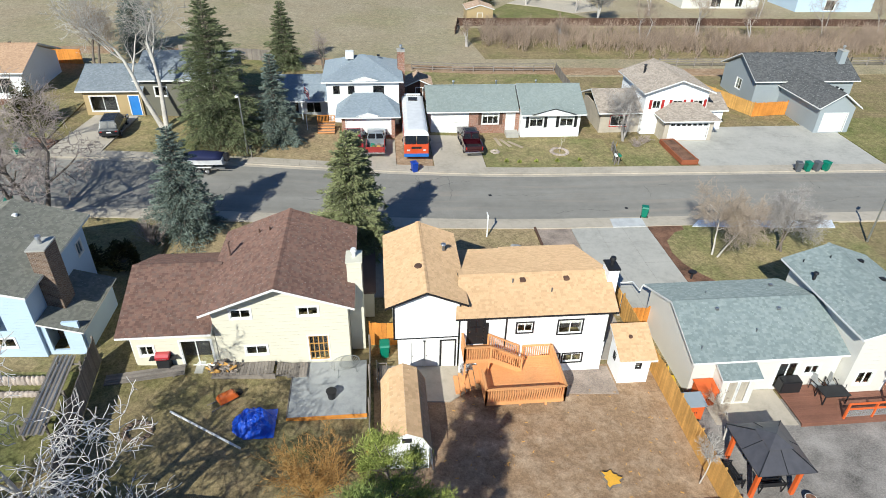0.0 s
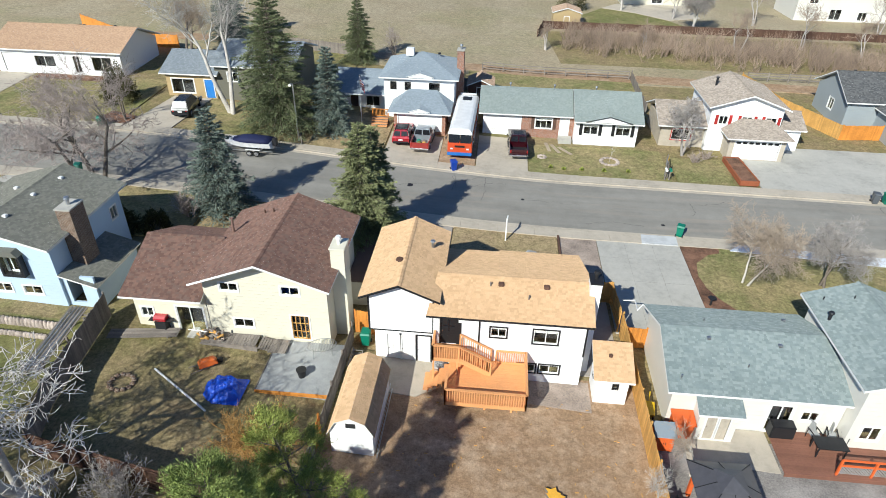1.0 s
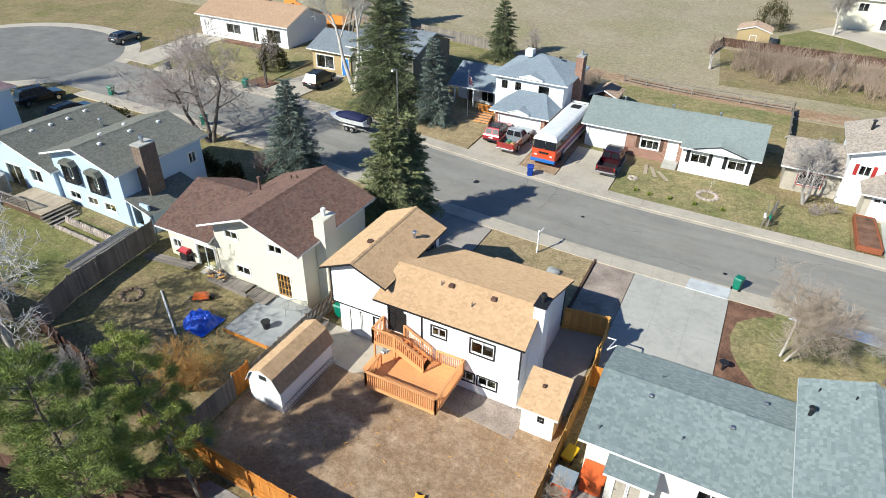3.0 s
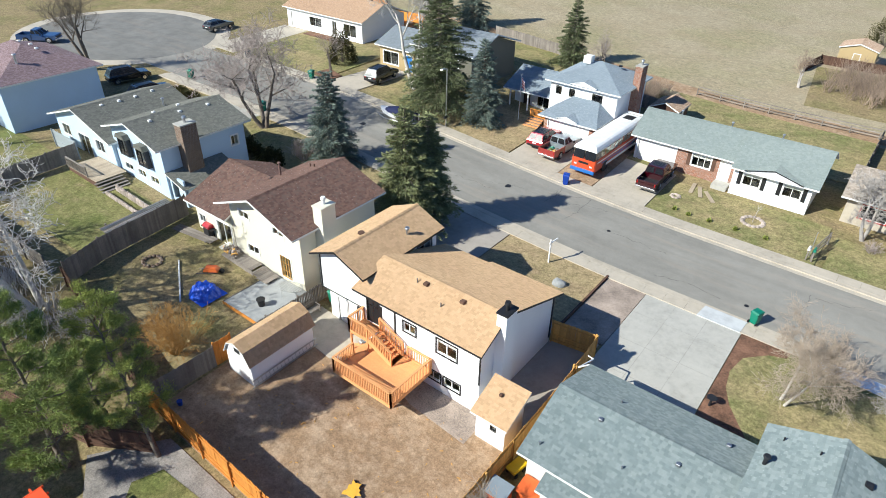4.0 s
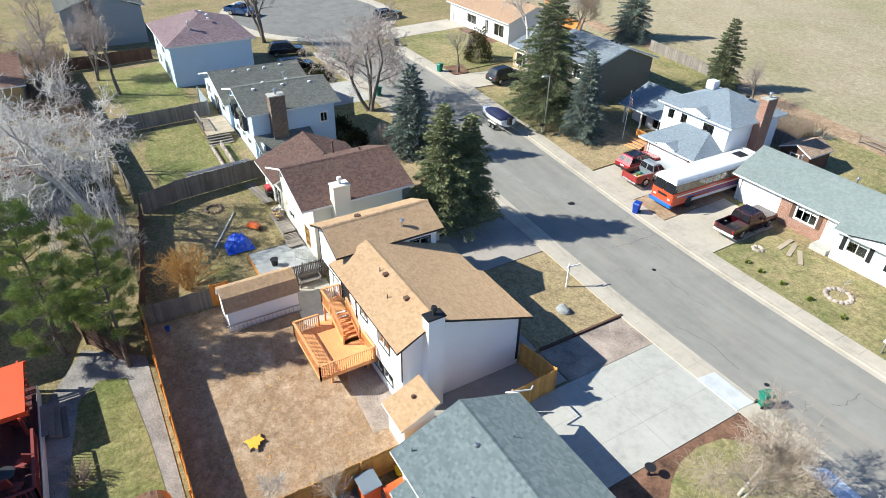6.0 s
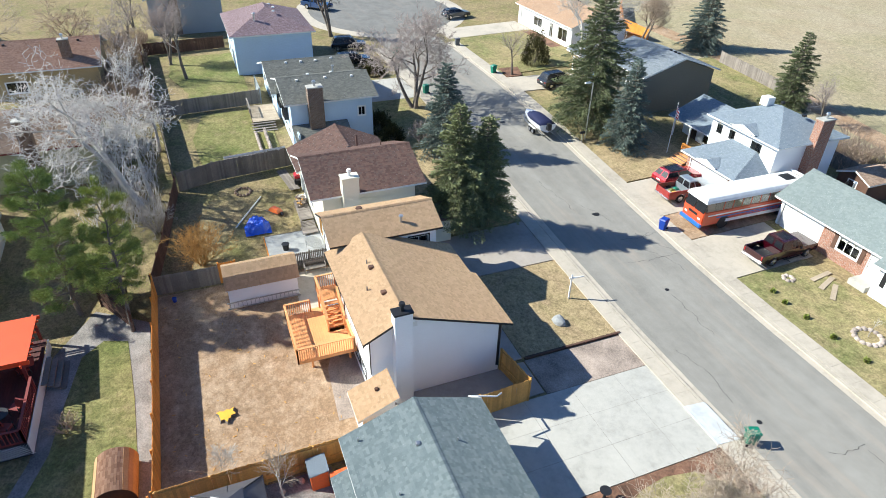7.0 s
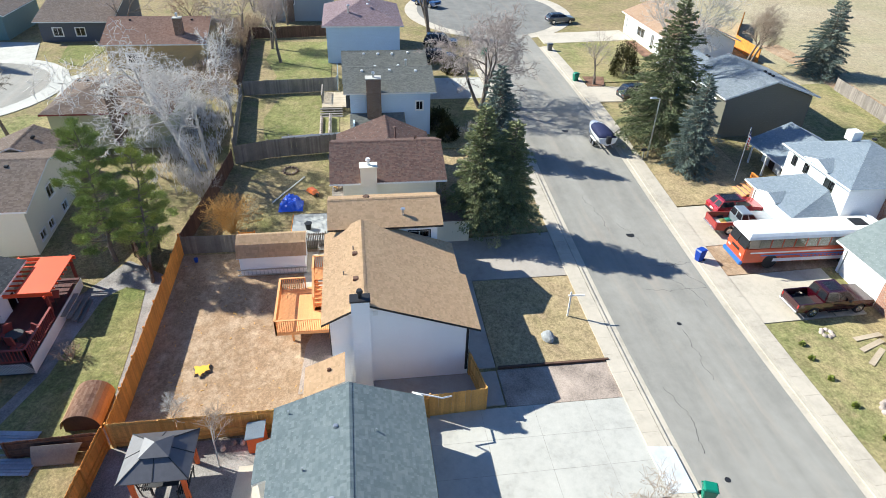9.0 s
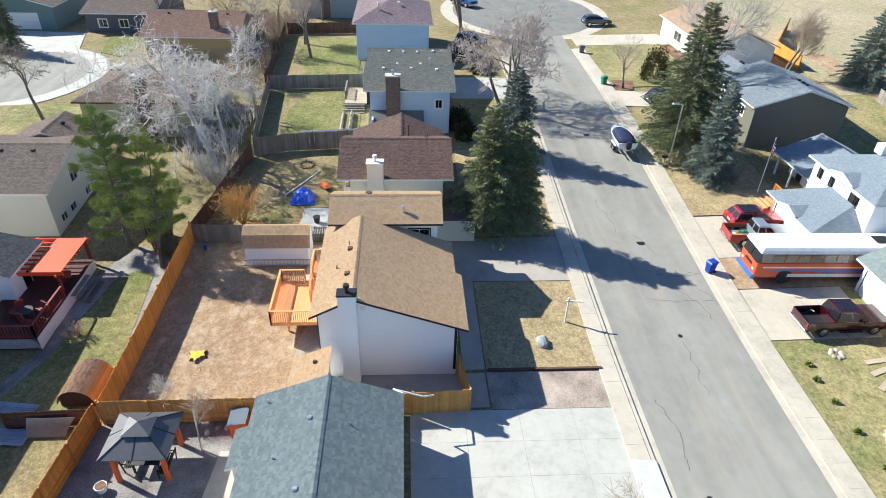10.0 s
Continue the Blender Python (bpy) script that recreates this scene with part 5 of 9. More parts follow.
def shutter_house():
    z = gz(38, 66)
    h = thing("house", 37, 67, z, 0, "white house with red shutters and taupe shingle roof", "house")
    T = M["white_trim"]
    S = [(0.9, 1.8, 3.2, 4.1), (3.2, 4.3, 3.2, 4.1), (5.6, 6.7, 3.2, 4.1)]
    m = walls4(h, 33.4, 64.6, 40.6, 72, z - 0.3, 5.0, M["white"], {"S": S}, {"S": 6.3, "N": 6.3})
    for o in S:
        win(h, m, "S", *o)
        for u in (o[0] - 0.4, o[1] + 0.1):
            Geo(m["S"]).box(u, -0.04, 3.15, u + 0.3, -0.003, 4.2).make("shutter", M["red_trim"], h)
    gable_roof_y(h, 64.0, 72.6, 32.9, 37, 41.1, 5.1, 6.5, 5.1, M["sh_taupe"], T, 121)
    mg = walls4(h, 35.2, 62.4, 40.8, 64.58, z - 0.3, 2.6, M["concrete_tan"], {"S": [(0.6, 5.0, 0.3, 2.4)]})
    garage_door(h, mg["S"] @ pose(0, 0, 0.3), 0.6, 5.0, 2.05, None, True)
    slope(h, (34.7, 61.8, 2.7), (41.3, 61.8, 2.7), (39.5, 64.6, 3.9), (36.5, 64.6, 3.9), M["sh_taupe"], T, seed=123)
    slope(h, (41.3, 61.8, 2.7), (41.3, 64.6, 2.7), (39.5, 64.6, 3.9), (39.5, 64.6, 3.9), M["sh_taupe"], T, seed=124)
    slope(h, (34.7, 64.6, 2.7), (34.7, 61.8, 2.7), (36.5, 64.6, 3.9), (36.5, 64.6, 3.9), M["sh_taupe"], T, seed=125)
    walls4(h, 28.8, 65.2, 33.38, 71.5, z - 0.3, 2.7, M["concrete_tan"], {"S": [(1.2, 3.2, 1.0, 2.2)]})
    window(h, Matrix.Translation((28.8, 65.2, z - 0.3)), 1.2, 3.2, 1.0, 2.2, trim_mat=M["red_trim"])
    gable_roof_x(h, 28.3, 33.4, 64.5, 68.3, 72, 2.75, 4.3, 2.75, M["sh_taupe"], T, 126)
    walls4(h, 40.82, 65.4, 43.3, 70, z - 0.3, 2.6, M["white"])
    gable_roof_x(h, 40.8, 43.7, 65.0, 67.8, 70.4, 2.7, 3.9, 2.7, M["sh_taupe"], T, 128)
    vent_pipe(h, 34.8, 69.5, 5.7, 0.9, 0.12, M["dark_metal"])


shutter_house()

plain_house(54.0, 63.9, 58.2, 71.9, 3.0, 4.7, M["greyblue"], M["sh_char"], "grey-blue garage wing with charcoal shingle roof", "y", [("SG", 0.7, 3.5, 0.5, 2.7)], seed=141)
plain_house(50.6, 72.0, 63.5, 80.0, 3.3, 5.6, M["greyblue"], M["sh_char"], "grey-blue house with charcoal shingle roof and tall chimney", "x", [("S", 8.3, 11.5, 0.7, 2.6), ("W", 3.4, 4.6, 1.6, 2.9)], seed=143, chim=(62.6, 74.6, M["greyblue"]))
plain_house(-20.6, 66.8, -11.9, 76.2, 3.9, 5.6, M["olive"], M["sh_navy"], "dark olive two-storey house with slate roof in tree shade", "x", [("S", 1.4, 2.6, 2.6, 3.6), ("S", 5.6, 6.8, 2.6, 3.6)], seed=151)
plain_house(-26.4, 66.6, -20.65, 74.0, 2.6, 4.2, M["tanwall"], M["sh_navy"], "tan low wing with slate roof and blue door", "x", [("S", 0.6, 3.2, 0.8, 2.4)], seed=153)
_tw = thing("door_1", -21.5, 66.5, gz(-21.5, 66.4), 0, "bright blue front door in a white frame", "door", kind="structure")
door(_tw, Matrix.Translation((-22.0, 66.55, gz(-21.5, 66.4))), 0.1, 1.1, 2.1, paint("blue_door_paint", (0.03, 0.22, 0.62), 0.4, 0, 0.1), M["white_trim"], name="frame")
plain_house(-50.4, 71.5, -34.4, 80.5, 2.8, 4.7, M["white"], M["sh_clay"], "white house with clay-coloured shingle roof", "x", [("SG", 0.9, 3.6, 0.5, 2.7), ("S", 5.0, 7.6, 1.2, 2.5), ("S", 9.9, 10.8, 0.6, 2.6), ("S", 12.3, 14.8, 0.9, 2.6)], seed=155)
plain_house(-72, 17, -60, 27, 5.0, 7.0, M["greyblue"], M["sh_olive"], "grey-green house with brick chimney", "x", [("E", 3, 4, 3, 4)], seed=157, chim=(-60.0, 20.5, M["brick_brown"]))
# houses of the street behind
plain_house(-7.6, -4.0, 2.1, 6.0, 3.6, 5.2, M["cream"], M["sh_chest"], "cream two-storey house with chestnut shingle roof", "y", [("N", 3.9, 5.0, 2.7, 3.7), ("N", 1.0, 1.9, 0.7, 1.4), ("N", 2.6, 3.5, 0.7, 1.4), ("N", 5.4, 6.3, 0.7, 1.4)], seed=161)
plain_house(-11.0, -1.4, -7.2, 5.2, 2.5, 4.0, M["cream"], M["sh_chest"], "cream low wing with chestnut roof", "x", [("N", 1.2, 2.1, 1.2, 2.0)], seed=163)
plain_house(-23.5, 1.9, -14.2, 12.4, 3.4, 5.3, M["sage"], M["sh_chest"], "olive house with chestnut shingle roof and brick chimney", "y", [], hip=True, trim=M["barn_red"], seed=165, chim=(-13.9, 8.0, M["brick_brown"]))
plain_house(-47.5, 0.0, -37.4, 11.5, 2.9, 4.9, M["tanwall"], M["sh_clay_red"], "house with a reddish clay shingle roof", "y", [("E", 2, 4, 1, 2.2)], seed=167, chim=(-39.0, 8.6, M["brick_brown"]))
plain_house(-64, -12.3, -49.6, -3.0, 2.7, 4.6, M["navywall"], M["sh_chest"], "dark grey-blue house with brown roof and skylight", "y", [("E", 1.5, 2.7, 1.2, 2.3), ("E", 4.4, 5.6, 1.2, 2.3)], seed=169)
plain_house(-62, -30, -50.5, -17.0, 3.3, 5.2, M["tealwall"], M["sh_chest"], "teal house with a white garage door", "x", [("EG", 6.5, 10.5, 0.5, 2.7)], seed=171)
patch("cul_de_sac", round_outline(-30.5, -14, 9.4, 9.0, 36, 0.0), 0.02, M["asphalt"], "grey asphalt cul-de-sac behind the houses", "road")
patch("cul_de_sac_walk", round_outline(-30.5, -14, 11.4, 11.0, 36, 0.0), 0.012, M["concrete"], "pale concrete pavement round the cul-de-sac", "pavement")
patch("cul_de_sac_drive", [(-50, -23), (-39, -20), (-39, -9.5), (-49, -12.5)], 0.016, M["concrete"], "pale concrete driveway", "driveway")
patch("cul_de_sac_path", [(-34, -3.6), (-24, -2.4), (-24, -0.6), (-36, -2.4)], 0.018, M["concrete"], "pale concrete driveway of the olive house", "driveway")
patch("cul_de_sac_lawn", [(-21, -12), (-8, -10), (-8, -4.5), (-12, 1), (-24, 1), (-22, -4)], 0.016, M["lawn"], "patchy front lawn by the cul-de-sac", "lawn")
patch("cul_de_sac_lawn_far", [(-48, -8.5), (-40, -7.0), (-38, -3.5), (-48, -2.8)], 0.016, M["lawn_green"], "green front lawn by the cul-de-sac", "lawn")
plain_house(7.0, -3.0, 10.6, 7.2, 2.9, 4.3, M["white"], M["sh_char"], "white house with charcoal shingle roof beside the pergola", "x", [("N", 1.2, 3.0, 0.5, 2.4)], over=0.4, seed=173)
plain_house(10.65, -5.0, 20.5, 5.6, 5.5, 7.2, M["white"], M["sh_char"], "white two-storey house south of the pergola lawn", "x", [("N", 2, 4, 3.2, 4.2), ("N", 5.5, 7, 3.2, 4.2)], over=0.4, seed=175)


# ---- trees ----
def limb_mesh(segs, name):
    """Tapered three- to six-sided limbs from (start, end, radius, radius) rows."""
    vs, fs = [], []
    for a, b, r0, r1 in segs:
        d = b - a
        if d.length < 1e-5:
            continue
        d.normalize()
        s = d.orthogonal().normalized()
        t = d.cross(s)
        n = 7 if r0 > 0.12 else 5 if r0 > 0.04 else 3
        k = len(vs)
        for c, r in ((a, r0), (b, r1)):
            vs += [c + (s * math.cos(2 * math.pi * i / n) + t * math.sin(2 * math.pi * i / n)) * r for i in range(n)]
        fs += [(k + i, k + (i + 1) % n, k + n + (i + 1) % n, k + n + i) for i in range(n)]
    me = bpy.data.meshes.new(name)
    me.from_pydata([tuple(v) for v in vs], [], fs)
    me.polygons.foreach_set("use_smooth", [True] * len(me.polygons))
    return me


def grow(rng, start, way, length, radius, level, most, segs, spread, rise, forks, shrink=0.72, min_r=0.006):
    """Recursive bare limbs: each bends, tapers and forks."""
    steps = 4 if level < 2 else 3
    p, d = start.copy(), way.normalized()
    r = radius
    for i in range(steps):
        d = (d + Vector((rng.uniform(-1, 1), rng.uniform(-1, 1), rng.uniform(-1, 1))) * (0.13 + 0.05 * level) + Vector((0, 0, rise * 0.12))).normalized()
        q = p + d * (length / steps)
        r1 = max(min_r, radius * (1 - 0.48 * (i + 1) / steps))
        segs.append((level, p.copy(), q.copy(), r, r1))
        p, r = q, r1
        if level < most and (i > 0 or level > 0):
            k = forks if i == steps - 1 else max(1, forks - 1)
            for j in range(k):
                ax = d.orthogonal().normalized()
                ax.rotate(Matrix.Rotation(rng.uniform(0, 6.283), 3, d))
                w = (d * rng.uniform(0.6, 1.0) + ax * spread * rng.uniform(0.5, 1.1)).normalized()
                grow(rng, p, w, length * shrink * rng.uniform(0.65, 1.05), max(min_r, r * 0.64), level + 1, most, segs, spread, rise, forks, shrink, min_r)


def bare_tree(x, y, height, label, bark, twig, seed=1, lean=(0, 0), trunk=0.22, stems=1, spread=0.75, most=4, forks=2, trunk_r=0.2, rise=0.5, name="tree", group="", min_r=0.006):
    rng = random.Random(seed)
    z = gz(x, y)
    t = thing(name, x, y, z - 0.1, 0, label, "tree", group)
    segs = []
    for s in range(stems):
        w = Vector((lean[0] + rng.uniform(-0.15, 0.15) * stems, lean[1] + rng.uniform(-0.15, 0.15) * stems, 1))
        st = Vector((x + (rng.uniform(-0.2, 0.2) if stems > 1 else 0), y + (rng.uniform(-0.2, 0.2) if stems > 1 else 0), z - 0.1))
        top = st + w.normalized() * height * trunk
        segs.append((0, st, top, trunk_r, trunk_r * 0.8))
        grow(rng, top, w, height * 0.36, trunk_r * 0.78, 0, most, segs, spread, rise, forks, min_r=min_r)
    zmax = max(s[2].z for s in segs) - z
    k = height / zmax
    o = Vector((x, y, z - 0.1))
    segs = [(l, o + (a - o) * k, o + (b - o) * k, r0, r1) for l, a, b, r0, r1 in segs]
    put("trunk", limb_mesh([s[1:] for s in segs if s[0] <= 1], "trunk"), bark, t)
    put("crown", limb_mesh([s[1:] for s in segs if s[0] > 1], "crown"), twig, t)
    return t


def blades(rng, centres, ways, length, width, out_v, out_f, droop=0.0):
    """Small folded blades, one for each centre."""
    n = len(centres)
    side = np.cross(ways, rng.normal(size=(n, 3)))
    side /= np.linalg.norm(side, axis=1)[:, None] + 1e-9
    L = length * rng.uniform(0.6, 1.3, n)[:, None]
    Wd = width * rng.uniform(0.6, 1.3, n)[:, None]
    tip = centres + ways * L - np.array([0, 0, droop]) * L
    a, b = centres - side * Wd * 0.5, centres + side * Wd * 0.5
    mid = centres + ways * L * 0.55
    c, d = mid - side * Wd * 0.7, mid + side * Wd * 0.7
    k = len(out_v)
    out_v.extend(np.stack([a, b, d, tip, c], 1).reshape(-1, 3).tolist())
    out_f.extend([(k + 5 * i, k + 5 * i + 1, k + 5 * i + 2, k + 5 * i + 3, k + 5 * i + 4) for i in range(n)])


def spruce(x, y, height, radius, label, mat, seed=1, dens=1.0, base=0.06):
    """A spruce: tapered trunk, whorls of drooping boughs, each bough set with needle sprays."""
    rng = np.random.RandomState(seed)
    z = gz(x, y)
    t = thing("spruce", x, y, z - 0.1, 0, label, "tree")
    Geo().tube((x, y, z - 0.1), (x, y, z + height * 0.97), radius * 0.075, 0.02, 8).make("trunk", M["bark"], t, smooth=True)
    vs, fs, limbs = [], [], []
    layers = int(height * 3.4)
    bulge = rng.uniform(0.58, 1.26, (layers, 12))
    for i in range(layers):
        f = i / layers
        h = height * (base + (1 - base) * f)
        R = radius * 1.12 * (1 - f) ** 0.72 * rng.uniform(0.8, 1.12) + 0.12
        n = int(7 + 5 * (1 - f))
        a0 = rng.uniform(0, 6.28)
        for j in range(n):
            a = a0 + 6.283 * j / n + rng.uniform(-0.25, 0.25)
            r = R * rng.choice((0.55, 0.8, 0.95, 1.08, 1.2)) * bulge[i // 3, int(a / 0.524) % 12]
            r = min(r, (radius * 1.06 * (1 - f) ** 0.78 + 0.2) * rng.uniform(0.66, 1.24))
            up = 0.35 * f + rng.uniform(-0.1, 0.12) - 0.18 * (1 - f)
            d = np.array([math.cos(a), math.sin(a), up])
            p0 = np.array([x, y, z + h])
            limbs.append((Vector(p0), Vector(p0 + d * r), 0.03, 0.008))
            m = max(10, int(r * 62 * dens))
            u = rng.uniform(0.12, 1.0, m) ** 0.75
            sag = -0.22 * r * u ** 2 * (1 - f)
            c = p0 + d * (u * r)[:, None]
            c[:, 2] += sag
            sd = np.array([-math.sin(a), math.cos(a), 0])
            sw = rng.uniform(-1, 1, m)[:, None]
            c += sd * sw * (0.34 * r * (1 - u * 0.65))[:, None] + rng.normal(0, 0.03, (m, 3))
            w = d[None] * 0.7 + sd[None] * sw * 0.75 + rng.normal(0, 0.22, (m, 3))
            w /= np.linalg.norm(w, axis=1)[:, None]
            blades(rng, c, w, 0.21, 0.042, vs, fs, 0.12)
    put("branching", limb_mesh(limbs, "branching"), M["bark"], t)
    me = bpy.data.meshes.new("crown")
    me.from_pydata(vs, [], fs)
    put("crown", me, mat, t)
    return t


def pine(x, y, height, radius, label, mat, seed=1, lean=(0, 0), trunk_r=0.16, base=0.24, limbs=30, fill=1.0):
    """An open pine: bare lower trunk, upswept limbs that carry flat plates of needle tufts, gaps between."""
    rng = random.Random(seed)
    nr = np.random.RandomState(seed)
    z = gz(x, y)
    t = thing("pine_tree", x, y, z - 0.1, 0, label, "tree")
    o, top = Vector((x, y, z - 0.1)), Vector((x + lean[0], y + lean[1], z + height))
    segs, tufts = [], []
    pts = [o.lerp(top, k / 8) + Vector((rng.uniform(-0.14, 0.14), rng.uniform(-0.14, 0.14), 0)) * (0 < k < 8) for k in range(9)]
    for k in range(8):
        segs.append((pts[k], pts[k + 1], trunk_r * (1 - k / 9), trunk_r * (1 - (k + 1) / 9)))

    def spine(f):
        k = min(7, int(f * 8))
        return pts[k].lerp(pts[k + 1], f * 8 - k)

    for k in range(limbs):
        f = base + (0.97 - base) * (k / limbs)
        p = spine(f)
        a = k * 2.4 + rng.uniform(-0.5, 0.5)
        g = (f - base) / (1 - base)
        env = min(1, 0.62 + g * 1.5) * (1 - g) ** 0.62 + 0.12
        L = radius * env * rng.choice((0.6, 0.85, 1.0, 1.18))
        d = Vector((math.cos(a), math.sin(a), 0.12 + 0.75 * g + rng.uniform(-0.1, 0.15)))
        q = p + d * L
        mid = p.lerp(q, 0.55) + Vector((0, 0, -0.09 * L))
        segs += [(p, mid, 0.055 * (1.2 - g), 0.035), (mid, q, 0.03, 0.012)]
        side = Vector((-math.sin(a), math.cos(a), 0))
        tufts.append((q, d, 0.3))
        for j in range(int((3 + L * 5.0) * fill)):
            u = rng.uniform(0.3, 1.0)
            w = rng.uniform(-1, 1) * L * 0.42 * (1.15 - u * 0.6)
            b = mid.lerp(q, u) if u > 0.5 else p.lerp(q, u)
            e = b + side * w + d * abs(w) * 0.4 + Vector((0, 0, rng.uniform(0.0, 0.22)))
            segs.append((b, e, 0.016, 0.007))
            tufts.append((e, (d + side * (1 if w > 0 else -1) * 0.6), rng.uniform(0.16, 0.34)))
    tufts += [(top + Vector((0, 0, 0.2 * i)), Vector((0, 0, 1)), 0.22) for i in range(3)]
    put("trunk", limb_mesh(segs, "trunk"), M["bark"], t)
    vs, fs = [], []
    for c, d, s in tufts:
        m = 125
        o3 = nr.normal(size=(m, 3)) * np.array([0.6, 0.6, 0.34]) * s
        w = nr.normal(size=(m, 3)) * 0.55 + np.array(d.normalized()) * 0.8 + np.array([0, 0, 0.4])
        w /= np.linalg.norm(w, axis=1)[:, None]
        blades(nr, np.array(c) + o3, w, 0.14, 0.016, vs, fs)
    me = bpy.data.meshes.new("crown")
    me.from_pydata(vs, [], fs)
    put("crown", me, mat, t)
    return t


def shrub(x, y, r, h, label, mat, seed=1, n=1400, twigs=None, name="shrub", blade=(0.16, 0.09)):
    """A leafy shrub: many small blades over an uneven mound of stems."""
    nr, rng = np.random.RandomState(seed), random.Random(seed)
    z = gz(x, y)
    t = thing(name, x, y, z - 0.05, 0, label, "shrub")
    segs = []
    for i in range(14):
        a = rng.uniform(0, 6.28)
        segs.append((Vector((x, y, z - 0.05)), Vector((x + math.cos(a) * r * 0.7, y + math.sin(a) * r * 0.7, z + h * rng.uniform(0.4, 0.85))), 0.03, 0.008))
    put("branching", limb_mesh(segs, "branching"), twigs or M["bark"], t)
    w = nr.normal(size=(n, 3))
    w[:, 2] = np.abs(w[:, 2])
    w /= np.linalg.norm(w, axis=1)[:, None]
    lump = 1 + 0.22 * np.sin(w[:, 0] * 7 + seed) * np.cos(w[:, 1] * 6 + seed * 2)
    c = np.array([x, y, z]) + w * np.array([r, r, h]) * (lump * nr.uniform(0.62, 1.0, n))[:, None]
    vs, fs = [], []
    blades(nr, c, w, blade[0], blade[1], vs, fs)
    me = bpy.data.meshes.new("foliage")
    me.from_pydata(vs, [], fs)
    put("foliage", me, mat, t)
    return t


def twig_shrub(x, y, r, h, label, mat, seed=1, stems=26, name="shrub", most=2):
    rng = random.Random(seed)
    z = gz(x, y)
    t = thing(name, x, y, z - 0.05, 0, label, "shrub")
    segs = []
    for i in range(stems):
        a = rng.uniform(0, 6.28)
        k = rng.uniform(0.2, 1.0)
        grow(rng, Vector((x + math.cos(a) * 0.2, y + math.sin(a) * 0.2, z - 0.05)), Vector((math.cos(a) * r * k, math.sin(a) * r * k, h)), math.hypot(r * k, h) * 0.5, 0.03, 2, 2 + most, segs, 0.6, 0.2, 2, 0.6, 0.009)
    put("branching", limb_mesh([s[1:] for s in segs], "branching"), mat, t)
    return t


spruce(-11.2, 59.8, 14.2, 4.5, "tall dark green spruce beside the far pavement", M["spruce_dark"], 1, 1.0, 0.12)
spruce(-6.1, 60.9, 9.1, 2.45, "conical blue spruce on the front lawn", M["spruce_blue"], 2, 1.15)
spruce(-10.8, 43.2, 8.7, 3.0, "blue spruce beside the pavement", M["spruce_blue"], 3, 1.15)
spruce(1.8, 39.2, 10.6, 2.75, "green spruce between the driveway and the street", M["spruce_green"], 4, 1.25, 0.2)
spruce(2.2, 41.4, 9.6, 2.55, "green spruce growing close beside its twin", M["spruce_green"], 8, 1.2, 0.2)
spruce(-8.0, 84.5, 8.5, 2.7, "dark spruce at the edge of the field", M["spruce_dark"], 5)
spruce(-27.3, 88.5, 9.5, 3.1, "blue spruce behind the houses", M["spruce_blue"], 6)
spruce(-40, -18, 8.0, 1.8, "dark narrow spruce among the far houses", M["spruce_dark"], 7, 0.8)
pine(6.1, 14.9, 9.3, 1.75, "sunlit yellow-green pine with an open crown", M["pine"], 11, (-2.6, 0.0), 0.15, 0.28, 30, 0.85)
pine(3.3, 11.7, 10.2, 2.25, "dense green pine beside the cedar fence", M["pine_dark"], 12, (-0.3, -0.2), 0.17, 0.14, 42, 1.3)
pine(2.0, 14.4, 5.0, 1.6, "small green pine beside the fence", M["pine_dark"], 13, (-0.2, 0.0), 0.1, 0.15, 20, 1.0)

bare_tree(-21.1, 43.6, 11.5, "large bare street tree with a dark forked trunk", M["bark"], M["twig_red"], 21, (-0.15, 0.05), 0.1, 4, 1.35, 5, 2, 0.25, 0.02, min_r=0.016)
bare_tree(-27.5, 58.9, 7.0, "slim bare tree in a mulch ring", M["bark"], M["twig_red"], 22, (0, 0), 0.2, 2, 0.6, 4, 2, 0.12)
bare_tree(-17.6, 62.9, 15.0, "tall pale-barked cottonwood with bare limbs", M["bark_pale"], M["bark_pale"], 23, (-0.3, 0.05), 0.2, 2, 0.8, 5, 2, 0.28, 0.35, min_r=0.012)
bare_tree(30.3, 39.6, 6.0, "small bare pale-trunked tree with tan twigs on the lawn", M["bark_pale"], M["twig_tan"], 24, (0.0, 0.05), 0.15, 2, 1.25, 4, 3, 0.1, 0.12, min_r=0.008)
bare_tree(35.9, 40.0, 5.6, "small bare dark-trunked tree with grey twigs on the lawn", M["bark"], M["bark_grey"], 25, (0.05, 0.05), 0.14, 2, 1.2, 4, 3, 0.12, 0.06, min_r=0.0075)
bare_tree(31.0, 63.0, 6.4, "bare grey tree before the brick wing", M["bark_grey"], M["bark_grey"], 26, (0, 0), 0.2, 2, 1.1, 5, 2, 0.17, 0.1, min_r=0.012)
bare_tree(-7.9, 15.7, 13.5, "huge bare silver-grey cottonwood leaning over the yards", M["bark_pale"], M["bark_silver"], 31, (-0.1, -0.2), 0.2, 2, 1.6, 5, 2, 0.3, -0.08, min_r=0.017)
bare_tree(-9.6, 16.4, 11.0, "bare silver-grey cottonwood behind the fence", M["bark_pale"], M["bark_silver"], 32, (0.2, 0.0), 0.18, 1, 1.5, 5, 2, 0.22, -0.05, min_r=0.016)
bare_tree(-15.5, 11.6, 9.5, "bare grey cottonwood between the back yards", M["bark_grey"], M["bark_silver"], 48, (-0.1, 0.1), 0.15, 2, 1.1, 4, 2, 0.2, 0.2, min_r=0.017)
